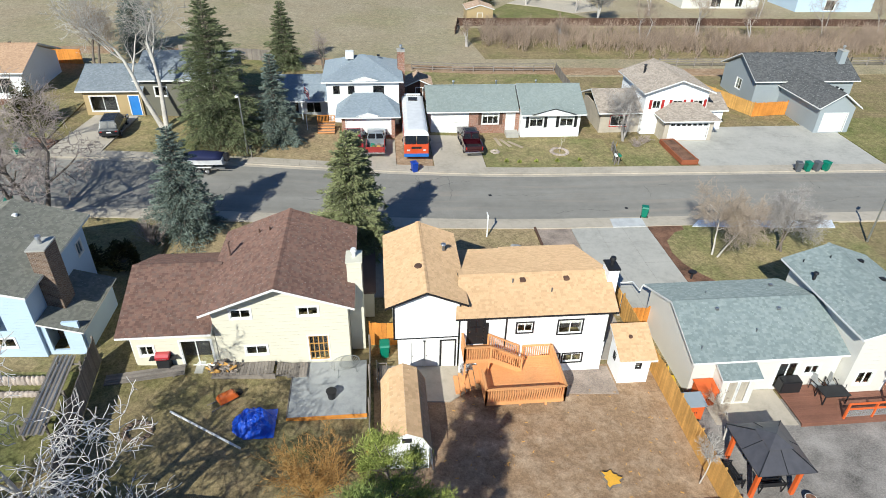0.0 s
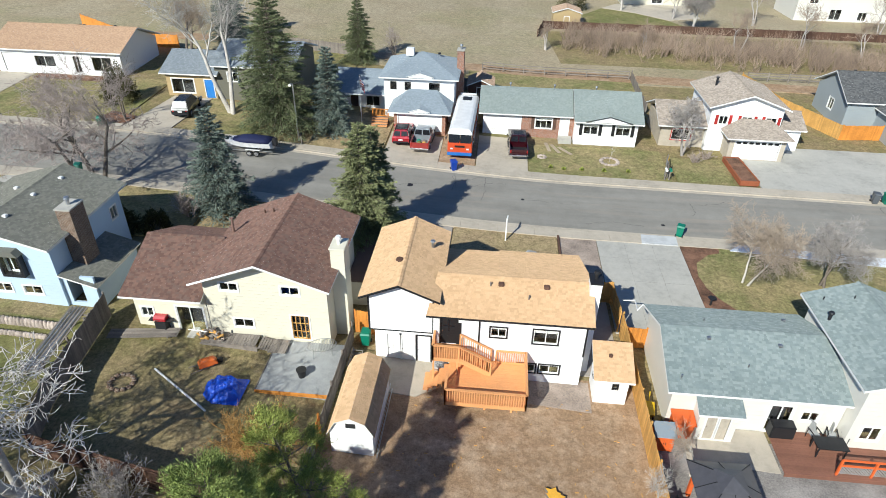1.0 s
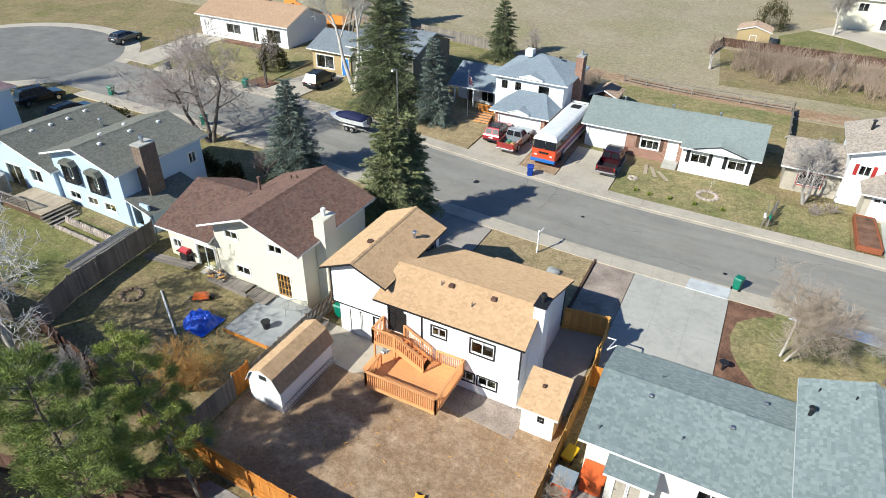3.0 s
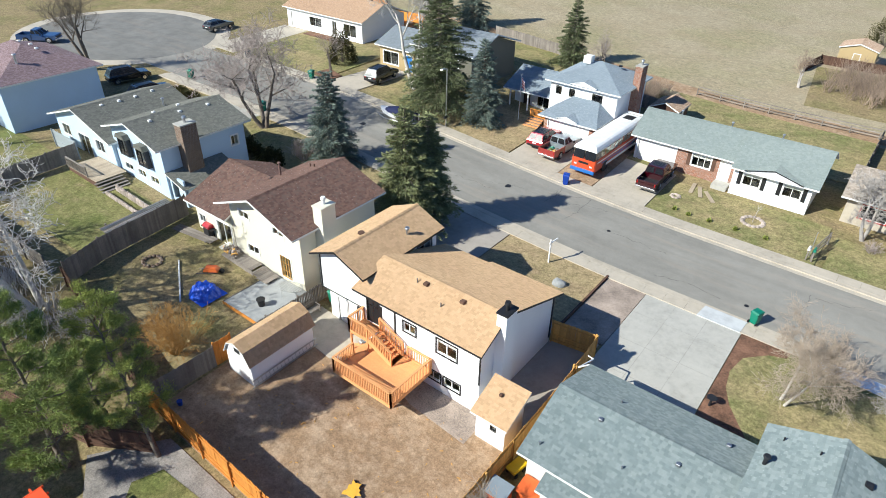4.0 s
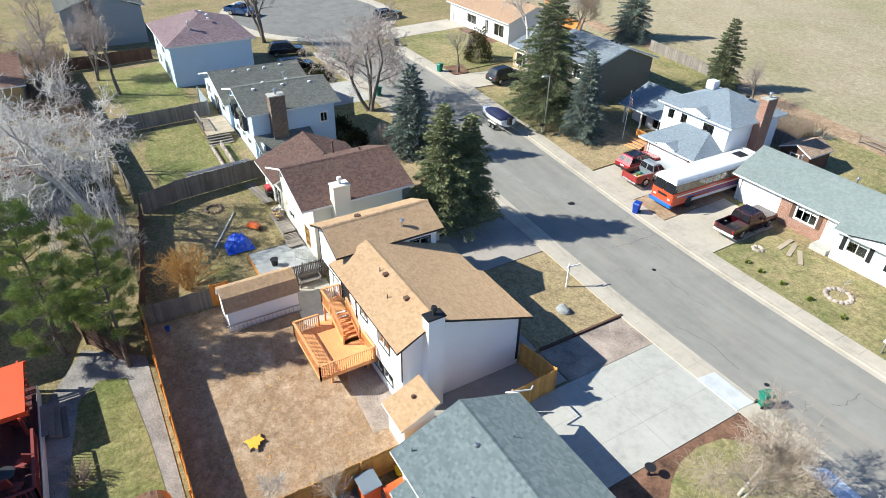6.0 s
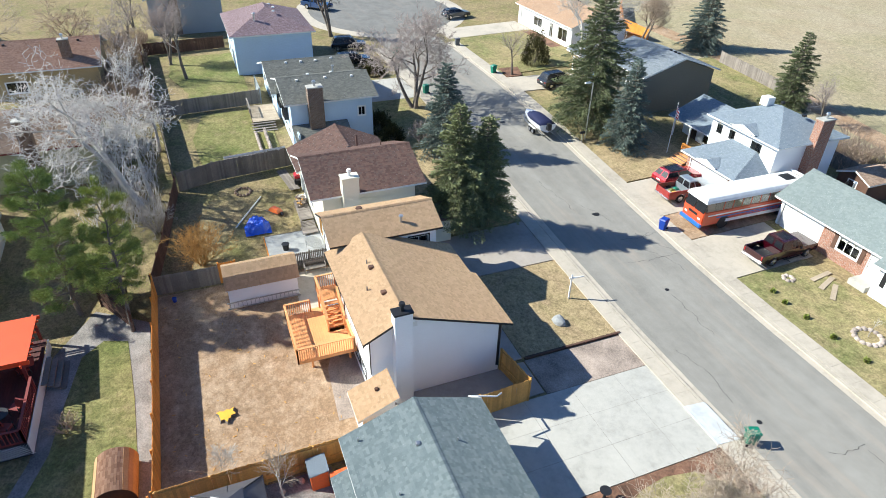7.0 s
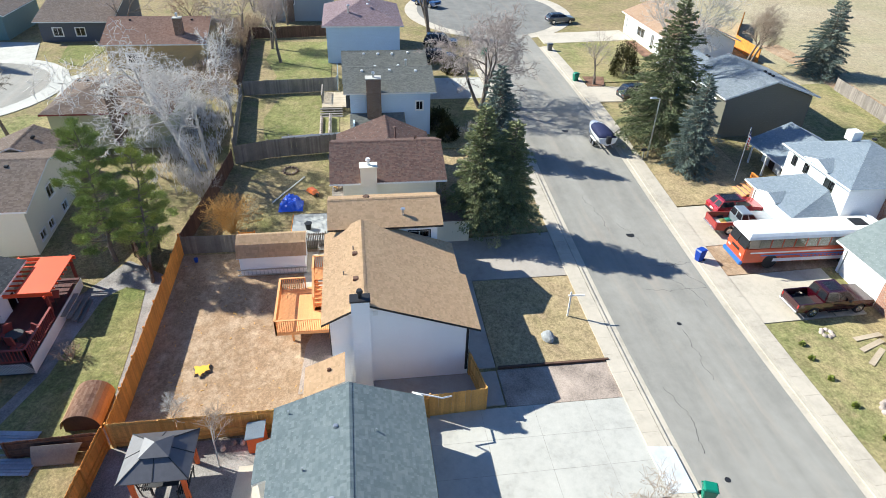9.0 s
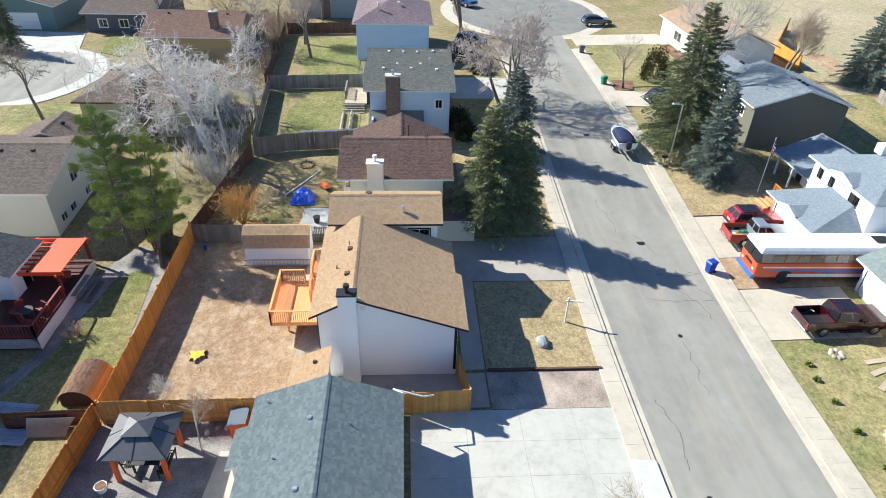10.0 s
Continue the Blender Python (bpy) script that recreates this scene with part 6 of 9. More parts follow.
bare_tree(-27.5, 14.2, 7.5, "bare grey tree between the back yards", M["bark_grey"], M["bark_silver"], 50, (0, 0), 0.15, 2, 1.0, 4, 2, 0.15, 0.2, min_r=0.016)
bare_tree(-41.5, 13.0, 8.5, "bare brown tree between the back yards", M["bark"], M["twig_red"], 51, (0, 0), 0.15, 2, 1.0, 4, 2, 0.16, 0.2, min_r=0.018)
bare_tree(-48.5, 9.0, 8.5, "bare brown tree between the back yards", M["bark"], M["twig_brush"], 52, (0, 0), 0.15, 2, 1.0, 4, 2, 0.16, 0.2, min_r=0.018)
twig_shrub(-4.9, 16.6, 1.6, 2.2, "tangled bare grey shrub at the fence", M["bark_grey"], 33, 30, most=3)
bare_tree(-18.6, 17.0, 6.5, "bare grey tree along the back fence", M["bark_grey"], M["twig_red"], 34, (0, 0), 0.2, 2, 1.0, 4, 2, 0.17)
bare_tree(-38.5, 20.5, 9.0, "bare brown tree in a green yard", M["bark"], M["twig_red"], 37, (0, 0), 0.22, 1, 0.8, 4, 2, 0.22)
bare_tree(-52.5, 41.5, 10.0, "dark bare tree beside the turning circle", M["bark"], M["bark"], 38, (0, 0), 0.15, 3, 0.9, 5, 2, 0.28)
bare_tree(-30, 80, 9.0, "bare brown tree behind the houses", M["bark"], M["twig_tan"], 40, (0, 0), 0.2, 2, 0.8, 4, 3, 0.2)
bare_tree(-3, 84.5, 6.0, "bare bushy tree at the field's edge", M["bark"], M["twig_red"], 41, (0, 0), 0.15, 3, 0.8, 4, 2, 0.12)
bare_tree(-16.6, -3.2, 9.0, "dark bare tree on the lawn of the cul-de-sac", M["bark"], M["bark"], 42, (0, 0), 0.22, 1, 0.95, 5, 2, 0.2, 0.3, min_r=0.012)
bare_tree(-45, 19, 8.5, "bare brown tree among the back yards", M["bark"], M["twig_red"], 44, (0, 0), 0.2, 2, 0.8, 4, 3, 0.2)
bare_tree(22.2, 21.9, 3.8, "small bare tree beside the gazebo", M["bark_pale"], M["twig_tan"], 45, (0, 0), 0.3, 1, 0.75, 3, 3, 0.06)
bare_tree(19.6, 19.3, 3.2, "small bare pale tree at the cedar fence", M["bark_pale"], M["bark_pale"], 46, (0, 0), 0.3, 1, 0.8, 3, 3, 0.05)
for i, (x, y, h) in enumerate([(18, 98, 5), (33, 99, 5.5), (47, 100, 7), (58, 104, 8), (66, 101, 6), (80, 103, 8), (92, 105, 7), (73, 112, 9), (55, 118, 8), (42, 121, 7)]):
    bare_tree(x, y, h, "bare grey-brown tree in the creek thicket", M["bark_grey"], M["twig_brush"], 60 + i, (0, 0), 0.15, 2, 0.8, 4, 2, 0.14, group="creek trees", min_r=0.012)
for i, (x, y, h) in enumerate([(-52, 14, 7), (-58, 20, 8), (-66, 14, 8), (-52, -2, 8)]):
    bare_tree(x, y, h, "bare brown tree between far back yards", M["bark"], M["twig_red"], 80 + i, (0, 0), 0.2, 2, 0.8, 4, 2, 0.15, group="far yard trees", min_r=0.012)

twig_shrub(0.3, 19.6, 2.4, 3.2, "round orange-twigged willow bush", M["twig_orange"], 91, 36, most=3)
twig_shrub(-12.8, 41.5, 1.5, 2.6, "bare reddish shrub on shaded lawn", M["twig_red"], 92)
twig_shrub(-2.5, 36.8, 0.9, 1.6, "bare reddish shrub beside the brown roof", M["twig_red"], 93)
shrub(-16.8, 38.3, 1.4, 2.0, "dark green juniper against the blue wall", M["juniper"], 94, 2600)
shrub(-14.2, 38.9, 1.1, 1.7, "dark green juniper against the blue wall", M["juniper"], 95, 2000)
shrub(-30.6, 63.8, 1.8, 4.0, "tall dark brown-green juniper", M["juniper"], 96, 4200)
shrub(-33.0, 42.4, 1.4, 1.3, "clipped olive shrub beside the driveway", M["juniper"], 97, 2200)
shrub(-35.3, 42.8, 1.3, 1.2, "clipped olive shrub beside the driveway", M["juniper"], 98, 2200)
for i, (x, y) in enumerate([(18.2, 57.9), (20.0, 58.0), (22.2, 58.0), (24.6, 58.1), (16.9, 58.1)]):
    tagged(shrub(x, y, 0.11, 0.26, "tiny clipped conifer on the lawn", M["pine"], 110 + i, 160), group="row of tiny conifers")
twig_shrub(13.2, 11.6, 0.8, 1.3, "bare brown shrub on the lawn", M["twig_brush"], 99, 20)
twig_shrub(31.8, 61.2, 0.9, 1.1, "bare reddish shrub before the brick wing", M["twig_red"], 100, 20)
twig_shrub(33.2, 62.4, 0.8, 1.0, "bare reddish shrub before the brick wing", M["twig_red"], 101, 20)


def thicket(name, label, spots, h, mat, seed):
    """Dense brush of bare twigs in one sheet."""
    rng = random.Random(seed)
    segs = []
    for x, y in spots:
        z = gz(x, y)
        hh = h * rng.uniform(0.5, 1.25)
        for k in range(6):
            a, s = rng.uniform(0, 6.28), rng.uniform(0.15, 0.6)
            p = Vector((x + rng.uniform(-0.5, 0.5), y + rng.uniform(-0.5, 0.5), z - 0.05))
            q = p + Vector((math.cos(a) * s, math.sin(a) * s, 1)) * hh * rng.uniform(0.4, 0.65)
            segs.append((p, q, 0.03, 0.018))
            for j in range(4):
                a2 = rng.uniform(0, 6.28)
                e = q + Vector((math.cos(a2) * 0.7, math.sin(a2) * 0.7, rng.uniform(0.3, 1.1))) * hh * rng.uniform(0.2, 0.5)
                segs.append((p.lerp(q, rng.uniform(0.5, 1)), e, 0.018, 0.006))
    return tagged(put(name, limb_mesh(segs, name), mat), label, "thicket", kind="stuff")


_r = random.Random(5)
thicket("creek_thicket", "dense reddish-brown bare thicket along the creek", [(x, 99 + 3.0 * math.sin(x * 0.07) + _r.gauss(0, 3.2)) for x in [_r.uniform(21, 125) for i in range(1000)]], 2.9, M["twig_brush"], 6)
thicket("fence_brush", "bare brown brush along the field fence", [(_r.uniform(-2, 6), 80 + _r.uniform(-2, 4)) for i in range(70)], 2.2, M["twig_brush"], 7)
thicket("yard_brush", "tangled bare brush behind the back fences", [(_r.uniform(-27, -6), 14.6 + _r.uniform(-3.2, 2.0)) for i in range(130)], 1.6, M["bark_silver"], 8)
thicket("far_brush", "bare brush between far yards", [(_r.uniform(-60, -27), 14 + _r.uniform(-4, 2)) for i in range(260)], 1.8, M["twig_brush"], 9)


# ---- fences ----
def fence(points, h, mat, label, board=0.15, gap=0.0, post_mat=None, seed=1, parts=True, rails_in=1, name="fence", jitter=0.02, lattice=False):
    """A board fence along points: posts, rails and one board beside the other. parts: each board an object."""
    rng = random.Random(seed)
    x, y = points[0]
    th = thing(name, x, y, gz(x, y), 0, label, "fence")
    base = Geo().box(-board / 2, -0.011, 0, board / 2, 0.011, h).add([(-board / 2, -0.011, h), (board / 2, -0.011, h), (board / 2, 0.011, h), (-board / 2, 0.011, h), (-board / 4, -0.011, h + 0.03), (board / 4, -0.011, h + 0.03), (board / 4, 0.011, h + 0.03), (-board / 4, 0.011, h + 0.03)], [(4, 5, 6, 7), (0, 1, 5, 4), (1, 2, 6, 5), (2, 3, 7, 6), (3, 0, 4, 7)])
    me = None
    rest = Geo()
    for (x0, y0), (x1, y1) in zip(points, points[1:]):
        L = math.hypot(x1 - x0, y1 - y0)
        dx, dy = (x1 - x0) / L, (y1 - y0) / L
        ang = math.degrees(math.atan2(dy, dx))
        n = max(1, int(L / 2.4))
        for i in range(n + 1):
            px, py = x0 + dx * L * i / n - dy * 0.07 * rails_in, y0 + dy * L * i / n + dx * 0.07 * rails_in
            z = gz(px, py)
            Geo().box(px - 0.045, py - 0.045, z - 0.1, px + 0.045, py + 0.045, z + h + 0.04).make("post", post_mat or mat, th)
        for v in (0.25, 0.62, h - 0.2):
            ox, oy = -dy * 0.035 * rails_in, dx * 0.035 * rails_in
            for i in range(n):
                a, b = (x0 + dx * L * i / n + ox, y0 + dy * L * i / n + oy), (x0 + dx * L * (i + 1) / n + ox, y0 + dy * L * (i + 1) / n + oy)
                Geo().beam((*a, gz(*a) + v), (*b, gz(*b) + v), 0.04, 0.085).make("rail", post_mat or mat, th)
        k = int(L / (board + gap))
        for i in range(k):
            u = (i + 0.5) * L / k
            px, py = x0 + dx * u, y0 + dy * u
            m = pose(px, py, gz(px, py) + rng.uniform(-jitter, jitter) - 0.02, rng.uniform(-0.6, 0.6), rng.uniform(-0.4, 0.4), ang)
            if parts:
                if me is None:
                    ob = base.make("board", mat, th)
                    me = ob.data
                else:
                    ob = put("board", me, mat, th)
                ob.matrix_basis = m
            else:
                rest.m = m
                rest.box(-board / 2, -0.011, 0, board / 2, 0.011, h * rng.uniform(0.98, 1.01))
    if not parts:
        tagged(rest.make("boarding", mat, th, fix=False), kind="stuff")
    return th


fence([(2.95, 16.4), (20.25, 16.25)], 1.8, M["cedar_warm"], "tall orange-stained cedar board fence at the back of the yard", seed=1, rails_in=-1)
fence([(20.25, 16.3), (20.2, 26.2), (20.15, 33.0)], 1.75, M["cedar"], "new pale cedar board fence between two yards", seed=2, rails_in=-1)
fence([(20.4, 15.95), (30.5, 15.2)], 1.7, M["cedar_warm"], "orange-stained cedar board fence beside the gazebo", seed=3)
fence([(17.1, 35.85), (19.95, 36.3), (20.1, 33.05)], 1.75, M["cedar"], "pale cedar fence closing the side yard", seed=4, rails_in=-1)
fence([(2.95, 16.4), (3.0, 20.6)], 1.55, M["weathered"], "weathered grey board fence", seed=5, parts=False)
fence([(3.0, 20.65), (3.02, 21.8)], 1.7, M["cedar_warm"], "short orange cedar fence panel", seed=6)
fence([(3.02, 21.85), (3.05, 29.6)], 1.4, M["weathered"], "weathered grey slatted fence beside the patio", seed=7, parts=False, board=0.09, gap=0.04)
fence([(3.0, 30.35), (4.65, 30.35)], 1.75, M["cedar_warm"], "orange cedar gate between the houses", seed=8, name="gate")
fence([(20.25, 31.6), (21.5, 31.6)], 1.6, M["cedar_warm"], "orange cedar gate beside the grey house", seed=9, name="gate")
fence([(-10.4, 18.6), (-11.4, 21.5), (-12.3, 28.9)], 1.8, M["weathered"], "tall weathered grey board fence", seed=10, parts=False)
fence([(2.8, 16.3), (-2.2, 17.2), (-10.2, 18.4)], 1.6, M["oldbrown"], "dark red-brown old board fence", seed=11, parts=False)
fence([(-12.4, 18.2), (-26.5, 17.2)], 1.5, M["weathered"], "old grey board fence behind the green yard", seed=12, parts=False)
fence([(-26.6, 17.4), (-27.5, 27.8)], 1.6, M["weathered"], "grey board fence between two green yards", seed=13, parts=False)
fence([(-27.5, 27.9), (-32, 27.9)], 1.7, M["greyblue"], "grey board fence beside the blue house", seed=14, parts=False)
fence([(-27, 16.8), (-50, 15.5)], 1.6, M["oldbrown"], "brown board fence along far yards", seed=15, parts=False)
fence([(-50, 15.8), (-51, 26)], 1.6, M["oldbrown"], "brown board fence along far yards", seed=16, parts=False)
fence([(6.0, 15.0), (2.9, 13.0), (-4.0, 11.0)], 1.6, M["oldbrown"], "old brown board fence under the pines", seed=17, parts=False)
fence([(-22, 87), (-8, 86.5)], 1.5, M["weathered"], "pale weathered fence along the field", seed=18, parts=False)
fence([(-52, 92), (-40, 84), (-33, 83.5)], 1.8, M["cedar_warm"], "bright orange fence at the field", seed=19, parts=False)
fence([(-3.5, 78.5), (8.4, 78), (8.8, 73)], 1.6, M["weathered"], "old grey board fence behind the white house", seed=20, parts=False)
fence([(43.5, 86), (45.5, 77), (49.3, 69.2)], 1.7, M["cedar"], "brown board fence between the houses", seed=21, parts=False)
fence([(49.4, 69.1), (53.9, 69.6)], 1.7, M["cedar_warm"], "orange fence beside the grey-blue house", seed=22, parts=False)
fence([(17, 105), (18, 110.5), (60, 110.5), (130, 109)], 1.3, M["oldbrown"], "long red-brown fence beyond the creek", seed=23, parts=False)
fence([(29, 86), (28.9, 74)], 1.3, M["weathered"], "grey board fence beside the back lawn", seed=24, parts=False)


def rail_fence(points, h, label, seed=1):
    """A post-and-rail fence."""
    th = thing("rail_fence", *points[0], gz(*points[0]), 0, label, "fence")
    for a, b in zip(points, points[1:]):
        L = math.dist(a, b)
        n = max(1, int(L / 2.6))
        for i in range(n + 1):
            p = (a[0] + (b[0] - a[0]) * i / n, a[1] + (b[1] - a[1]) * i / n)
            Geo().box(p[0] - 0.06, p[1] - 0.06, gz(*p) - 0.1, p[0] + 0.06, p[1] + 0.06, gz(*p) + h).make("post", M["weathered"], th)
            if i < n:
                q = (a[0] + (b[0] - a[0]) * (i + 1) / n, a[1] + (b[1] - a[1]) * (i + 1) / n)
                for v in (0.35, 0.75, 1.1):
                    Geo().beam((*p, gz(*p) + v), (*q, gz(*q) + v), 0.05, 0.11).make("rail", M["weathered"], th)


rail_fence([(45, 88), (75, 88), (100, 88)], 1.25, "dark wooden post-and-rail fence along the path")
rail_fence([(8.8, 86.5), (28.8, 86.2)], 0.9, "low pale post-and-rail fence at the back lawn")
rail_fence([(28.2, 57.3), (28.8, 60.5)], 0.9, "short split-rail fence beside the pavement")


# ---- deck of the white house ----
def railing(th, a, b, z0, z1, mat, step=0.13, drop=0.0):
    """Balusters between two rails from a to b."""
    L = math.dist(a, b)
    n = max(2, int(L / step))
    da = (b[0] - a[0]) / n, (b[1] - a[1]) / n
    Geo().beam((*a, z1), (*b, z1 - drop), 0.14, 0.04).make("handrail", mat, th)
    Geo().beam((*a, z0 + 0.05), (*b, z0 + 0.05 - drop), 0.04, 0.09).make("rail", mat, th)
    for i in range(n + 1):
        x, y, d = a[0] + da[0] * i, a[1] + da[1] * i, drop * i / n
        w = 0.045 if i in (0, n) else 0.019
        Geo().box(x - w, y - w, z0 - d - (0.1 if w > 0.03 else 0), x + w, y + w, z1 - d).make("post" if w > 0.03 else "baluster", mat, th)


def tan_deck():
    D = M["deck"]
    z = gz(11.5, 26)
    th = thing("deck", 11.7, 26, z, 0, "orange-stained wooden deck with slatted railings and stairs", "deck")
    x0, x1, y0, y1, zf = 9.3, 13.7, 24.2, 27.72, z + 1.3
    n = 24
    for i in range(n):
        a = y0 + (y1 - y0) * i / n
        Geo().box(x0, a, zf - 0.04, x1, a + (y1 - y0) / n - 0.006, zf).make("plank", D, th)
    for a, b in (((x0, y0), (x1, y0)), ((x1, y0), (x1, y1)), ((x0, y0), (x0, y1))):
        Geo().beam((*a, zf - 0.14), (*b, zf - 0.14), 0.05, 0.2).make("joist", D, th)
    for x in (x0 + 0.6, (x0 + x1) / 2, x1 - 0.7):
        for y in (y0 + 0.9, y1 - 0.3):
            Geo().box(x - 0.06, y - 0.06, z - 0.1, x + 0.06, y + 0.06, zf - 0.04).make("leg", D, th)
    railing(th, (x0, y0), (x1, y0), zf - 0.12, zf + 0.92, D)
    railing(th, (x1, y0), (x1, y1 - 0.1), zf - 0.12, zf + 0.92, D)
    railing(th, (x0, y0), (x0, y0 + 1.6), zf - 0.12, zf + 0.92, D)
    railing(th, (12.0, y1 - 0.15), (x1, y1 - 0.15), zf, zf + 0.92, D)
    # steps down to the slab on the west side
    for i in range(6):
        Geo().box(x0 - 0.3 - 0.28 * i, y0 + 1.65, zf - 0.2 - 0.19 * i, x0 - 0.02 - 0.28 * i, y1 - 0.4, zf - 0.16 - 0.19 * i).make("tread", D, th)
        Geo().box(x0 - 0.05 - 0.28 * i, y0 + 1.65, zf - 0.36 - 0.19 * i, x0 - 0.02 - 0.28 * i, y1 - 0.4, zf - 0.2 - 0.19 * i).make("riser", D, th)
    # landing at the back door and the flight down to the deck
    zl = 2.55
    for i in range(9):
        Geo().box(8.35, 26.45 + i * 0.142, zl - 0.04, 9.85, 26.45 + i * 0.142 + 0.136, zl).make("plank", D, th)
    Geo().beam((8.35, 26.47, zl - 0.15), (9.85, 26.47, zl - 0.15), 0.05, 0.2).beam((8.37, 26.45, zl - 0.15), (8.37, 27.7, zl - 0.15), 0.05, 0.2).make("joist", D, th)
    for x in (8.42, 9.78):
        Geo().box(x - 0.05, 26.48, z - 0.1, x + 0.05, 26.58, zl - 0.04).make("leg", D, th)
    railing(th, (8.38, 26.45), (9.85, 26.45), zl - 0.1, zl + 0.92, D)
    railing(th, (8.38, 26.45), (8.38, 27.7), zl - 0.1, zl + 0.92, D)
    k = 7
    for i in range(k):
        zz = zl - (zl - zf) * (i + 1) / k
        Geo().box(9.87 + 0.26 * i, 26.5, zz - 0.04, 9.87 + 0.26 * i + 0.29, 27.5, zz).make("tread", D, th)
    for y in (26.46, 27.52):
        Geo().beam((9.85, y, zl - 0.12), (9.87 + 0.26 * k, y, zf + 0.02), 0.05, 0.24).make("stringer", D, th)
        railing(th, (9.87, y), (9.87 + 0.26 * k, y), zl + 0.02, zl + 0.92, D, 0.13, zl - zf - 0.1)


tan_deck()


# ---- small things of the yards ----
def air_conditioner(x, y):
    z = gz(x, y) + 0.06
    t = thing("air_conditioner", x, y, z, 0, "grey outdoor air conditioner with a round fan grille", "air conditioner")
    b = Geo().box(-0.38, -0.38, 0.05, 0.38, 0.38, 0.8).make("body", M["metal"], t, bevel=0.05, local=True)
    Geo().box(-0.42, -0.42, -0.02, 0.42, 0.42, 0.05).make("pad", M["concrete"], t, local=True)
    g = Geo()
    for r in (0.1, 0.18, 0.26, 0.32):
        for i in range(20):
            a, c = 6.283 * i / 20, 6.283 * (i + 1) / 20
            g.beam((r * math.cos(a), r * math.sin(a), 0.82), (r * math.cos(c), r * math.sin(c), 0.82), 0.012)
    g.make("grille", M["dark_metal"], t, local=True)
    for i in range(9):
        Geo().box(-0.384, -0.3, 0.14 + i * 0.07, 0.384, 0.3, 0.16 + i * 0.07).make("louvre", M["dark_metal"], b, local=True)


air_conditioner(8.75, 27.45)


def wheelie_bin(x, y, rz, mat, label, group=""):
    t = thing("wheelie_bin", x, y, gz(x, y) + 0.02, rz, label, "bin", group)
    Geo().loft([[(-0.22, -0.26, 0.06), (0.22, -0.26, 0.06), (0.22, 0.24, 0.06), (-0.22, 0.24, 0.06)], [(-0.29, -0.34, 0.95), (0.29, -0.34, 0.95), (0.29, 0.34, 0.95), (-0.29, 0.34, 0.95)]]).make("body", mat, t, bevel=0.03, local=True)
    Geo().loft([[(-0.32, -0.38, 0.955), (0.32, -0.38, 0.955), (0.32, 0.36, 0.955), (-0.32, 0.36, 0.955)], [(-0.26, -0.3, 1.06), (0.26, -0.3, 1.06), (0.26, 0.3, 1.08), (-0.26, 0.3, 1.08)]]).make("lid", mat, t, bevel=0.02, local=True)
    Geo().tube((-0.27, 0.42, 0.98), (0.27, 0.42, 0.98), 0.02).box(-0.27, 0.34, 0.95, -0.23, 0.43, 1.0).box(0.23, 0.34, 0.95, 0.27, 0.43, 1.0).make("handle", mat, t, local=True)
    for s in (-1, 1):
        Geo().tube((s * 0.24, 0.26, 0.12), (s * 0.31, 0.26, 0.12), 0.12, n=14).make("wheel", M["rubber"], t, local=True)


wheelie_bin(26.95, 46.2, 160, M["bin_green"], "green wheelie bin in the gutter")
wheelie_bin(7.3, 55.6, 20, M["bin_blue"], "blue wheelie bin at the kerb")
for i, (m, l) in enumerate(((M["bin_grey"], "grey"), (M["bin_green"], "green"), (M["bin_grey"], "grey"), (M["bin_green"], "green"))):
    wheelie_bin(46.4 + 1.0 * i, 54.45, 10 * i - 10, m, l + " wheelie bin in a row at the kerb", "bins at the kerb")
for x, y in ((-29.0, 57.0), (-40.2, 47.6), (-24.8, 46.3)):
    wheelie_bin(x, y, 15, M["bin_green"], "green wheelie bin at the kerb")
wheelie_bin(-42.0, 57.4, 0, M["bin_grey"], "dark wheelie bin at the kerb")
wheelie_bin(3.9, 29.3, 0, M["bin_green"], "green wheelie bin between the houses")


def sign_post(x, y):
    z = gz(x, y) + 0.05
    t = thing("sign_post", x, y, z, 0, "white post with a crossarm for a yard sign", "sign post")
    Geo().box(-0.05, -0.05, -0.1, 0.05, 0.05, 2.0).make("post", M["white_trim"], t, bevel=0.01, local=True)
    Geo().box(-0.18, -0.045, 1.72, 0.95, 0.045, 1.81).make("arm", M["white_trim"], t, bevel=0.01, local=True)
    Geo().loft([[(-0.06, -0.06, 2.0), (0.06, -0.06, 2.0), (0.06, 0.06, 2.0), (-0.06, 0.06, 2.0)], [(-0.01, -0.01, 2.08), (0.01, -0.01, 2.08), (0.01, 0.01, 2.08), (-0.01, 0.01, 2.08)]]).make("cap", M["white_trim"], t, local=True)
    t.matrix_basis = W[t] = pose(x, y, z, 0, 0, 85)


sign_post(12.5, 43.45)


def rock(x, y, rx, ry, h, label, mat, seed=1, name="boulder", parent=None):
    rng = random.Random(seed)
    bm = bmesh.new()
    bmesh.ops.create_icosphere(bm, subdivisions=2, radius=1)
    for v in bm.verts:
        v.co *= 1 + 0.22 * noise.noise(v.co * 1.7 + Vector((seed * 3.1, 0, 0))) + rng.uniform(-0.05, 0.05)
        v.co = Vector((v.co.x * rx, v.co.y * ry, max(-0.35, v.co.z) * h))
        v.co += Vector((x, y, gz(x, y) + h * 0.3))
    me = bpy.data.meshes.new(name)
    bm.to_mesh(me)
    bm.free()
    return tagged(put(name, me, mat, parent), label, "" if parent else "boulder")


rock(14.5, 41.5, 0.55, 0.42, 0.4, "grey boulder on the dry lawn", M["stone_grey"], 3)


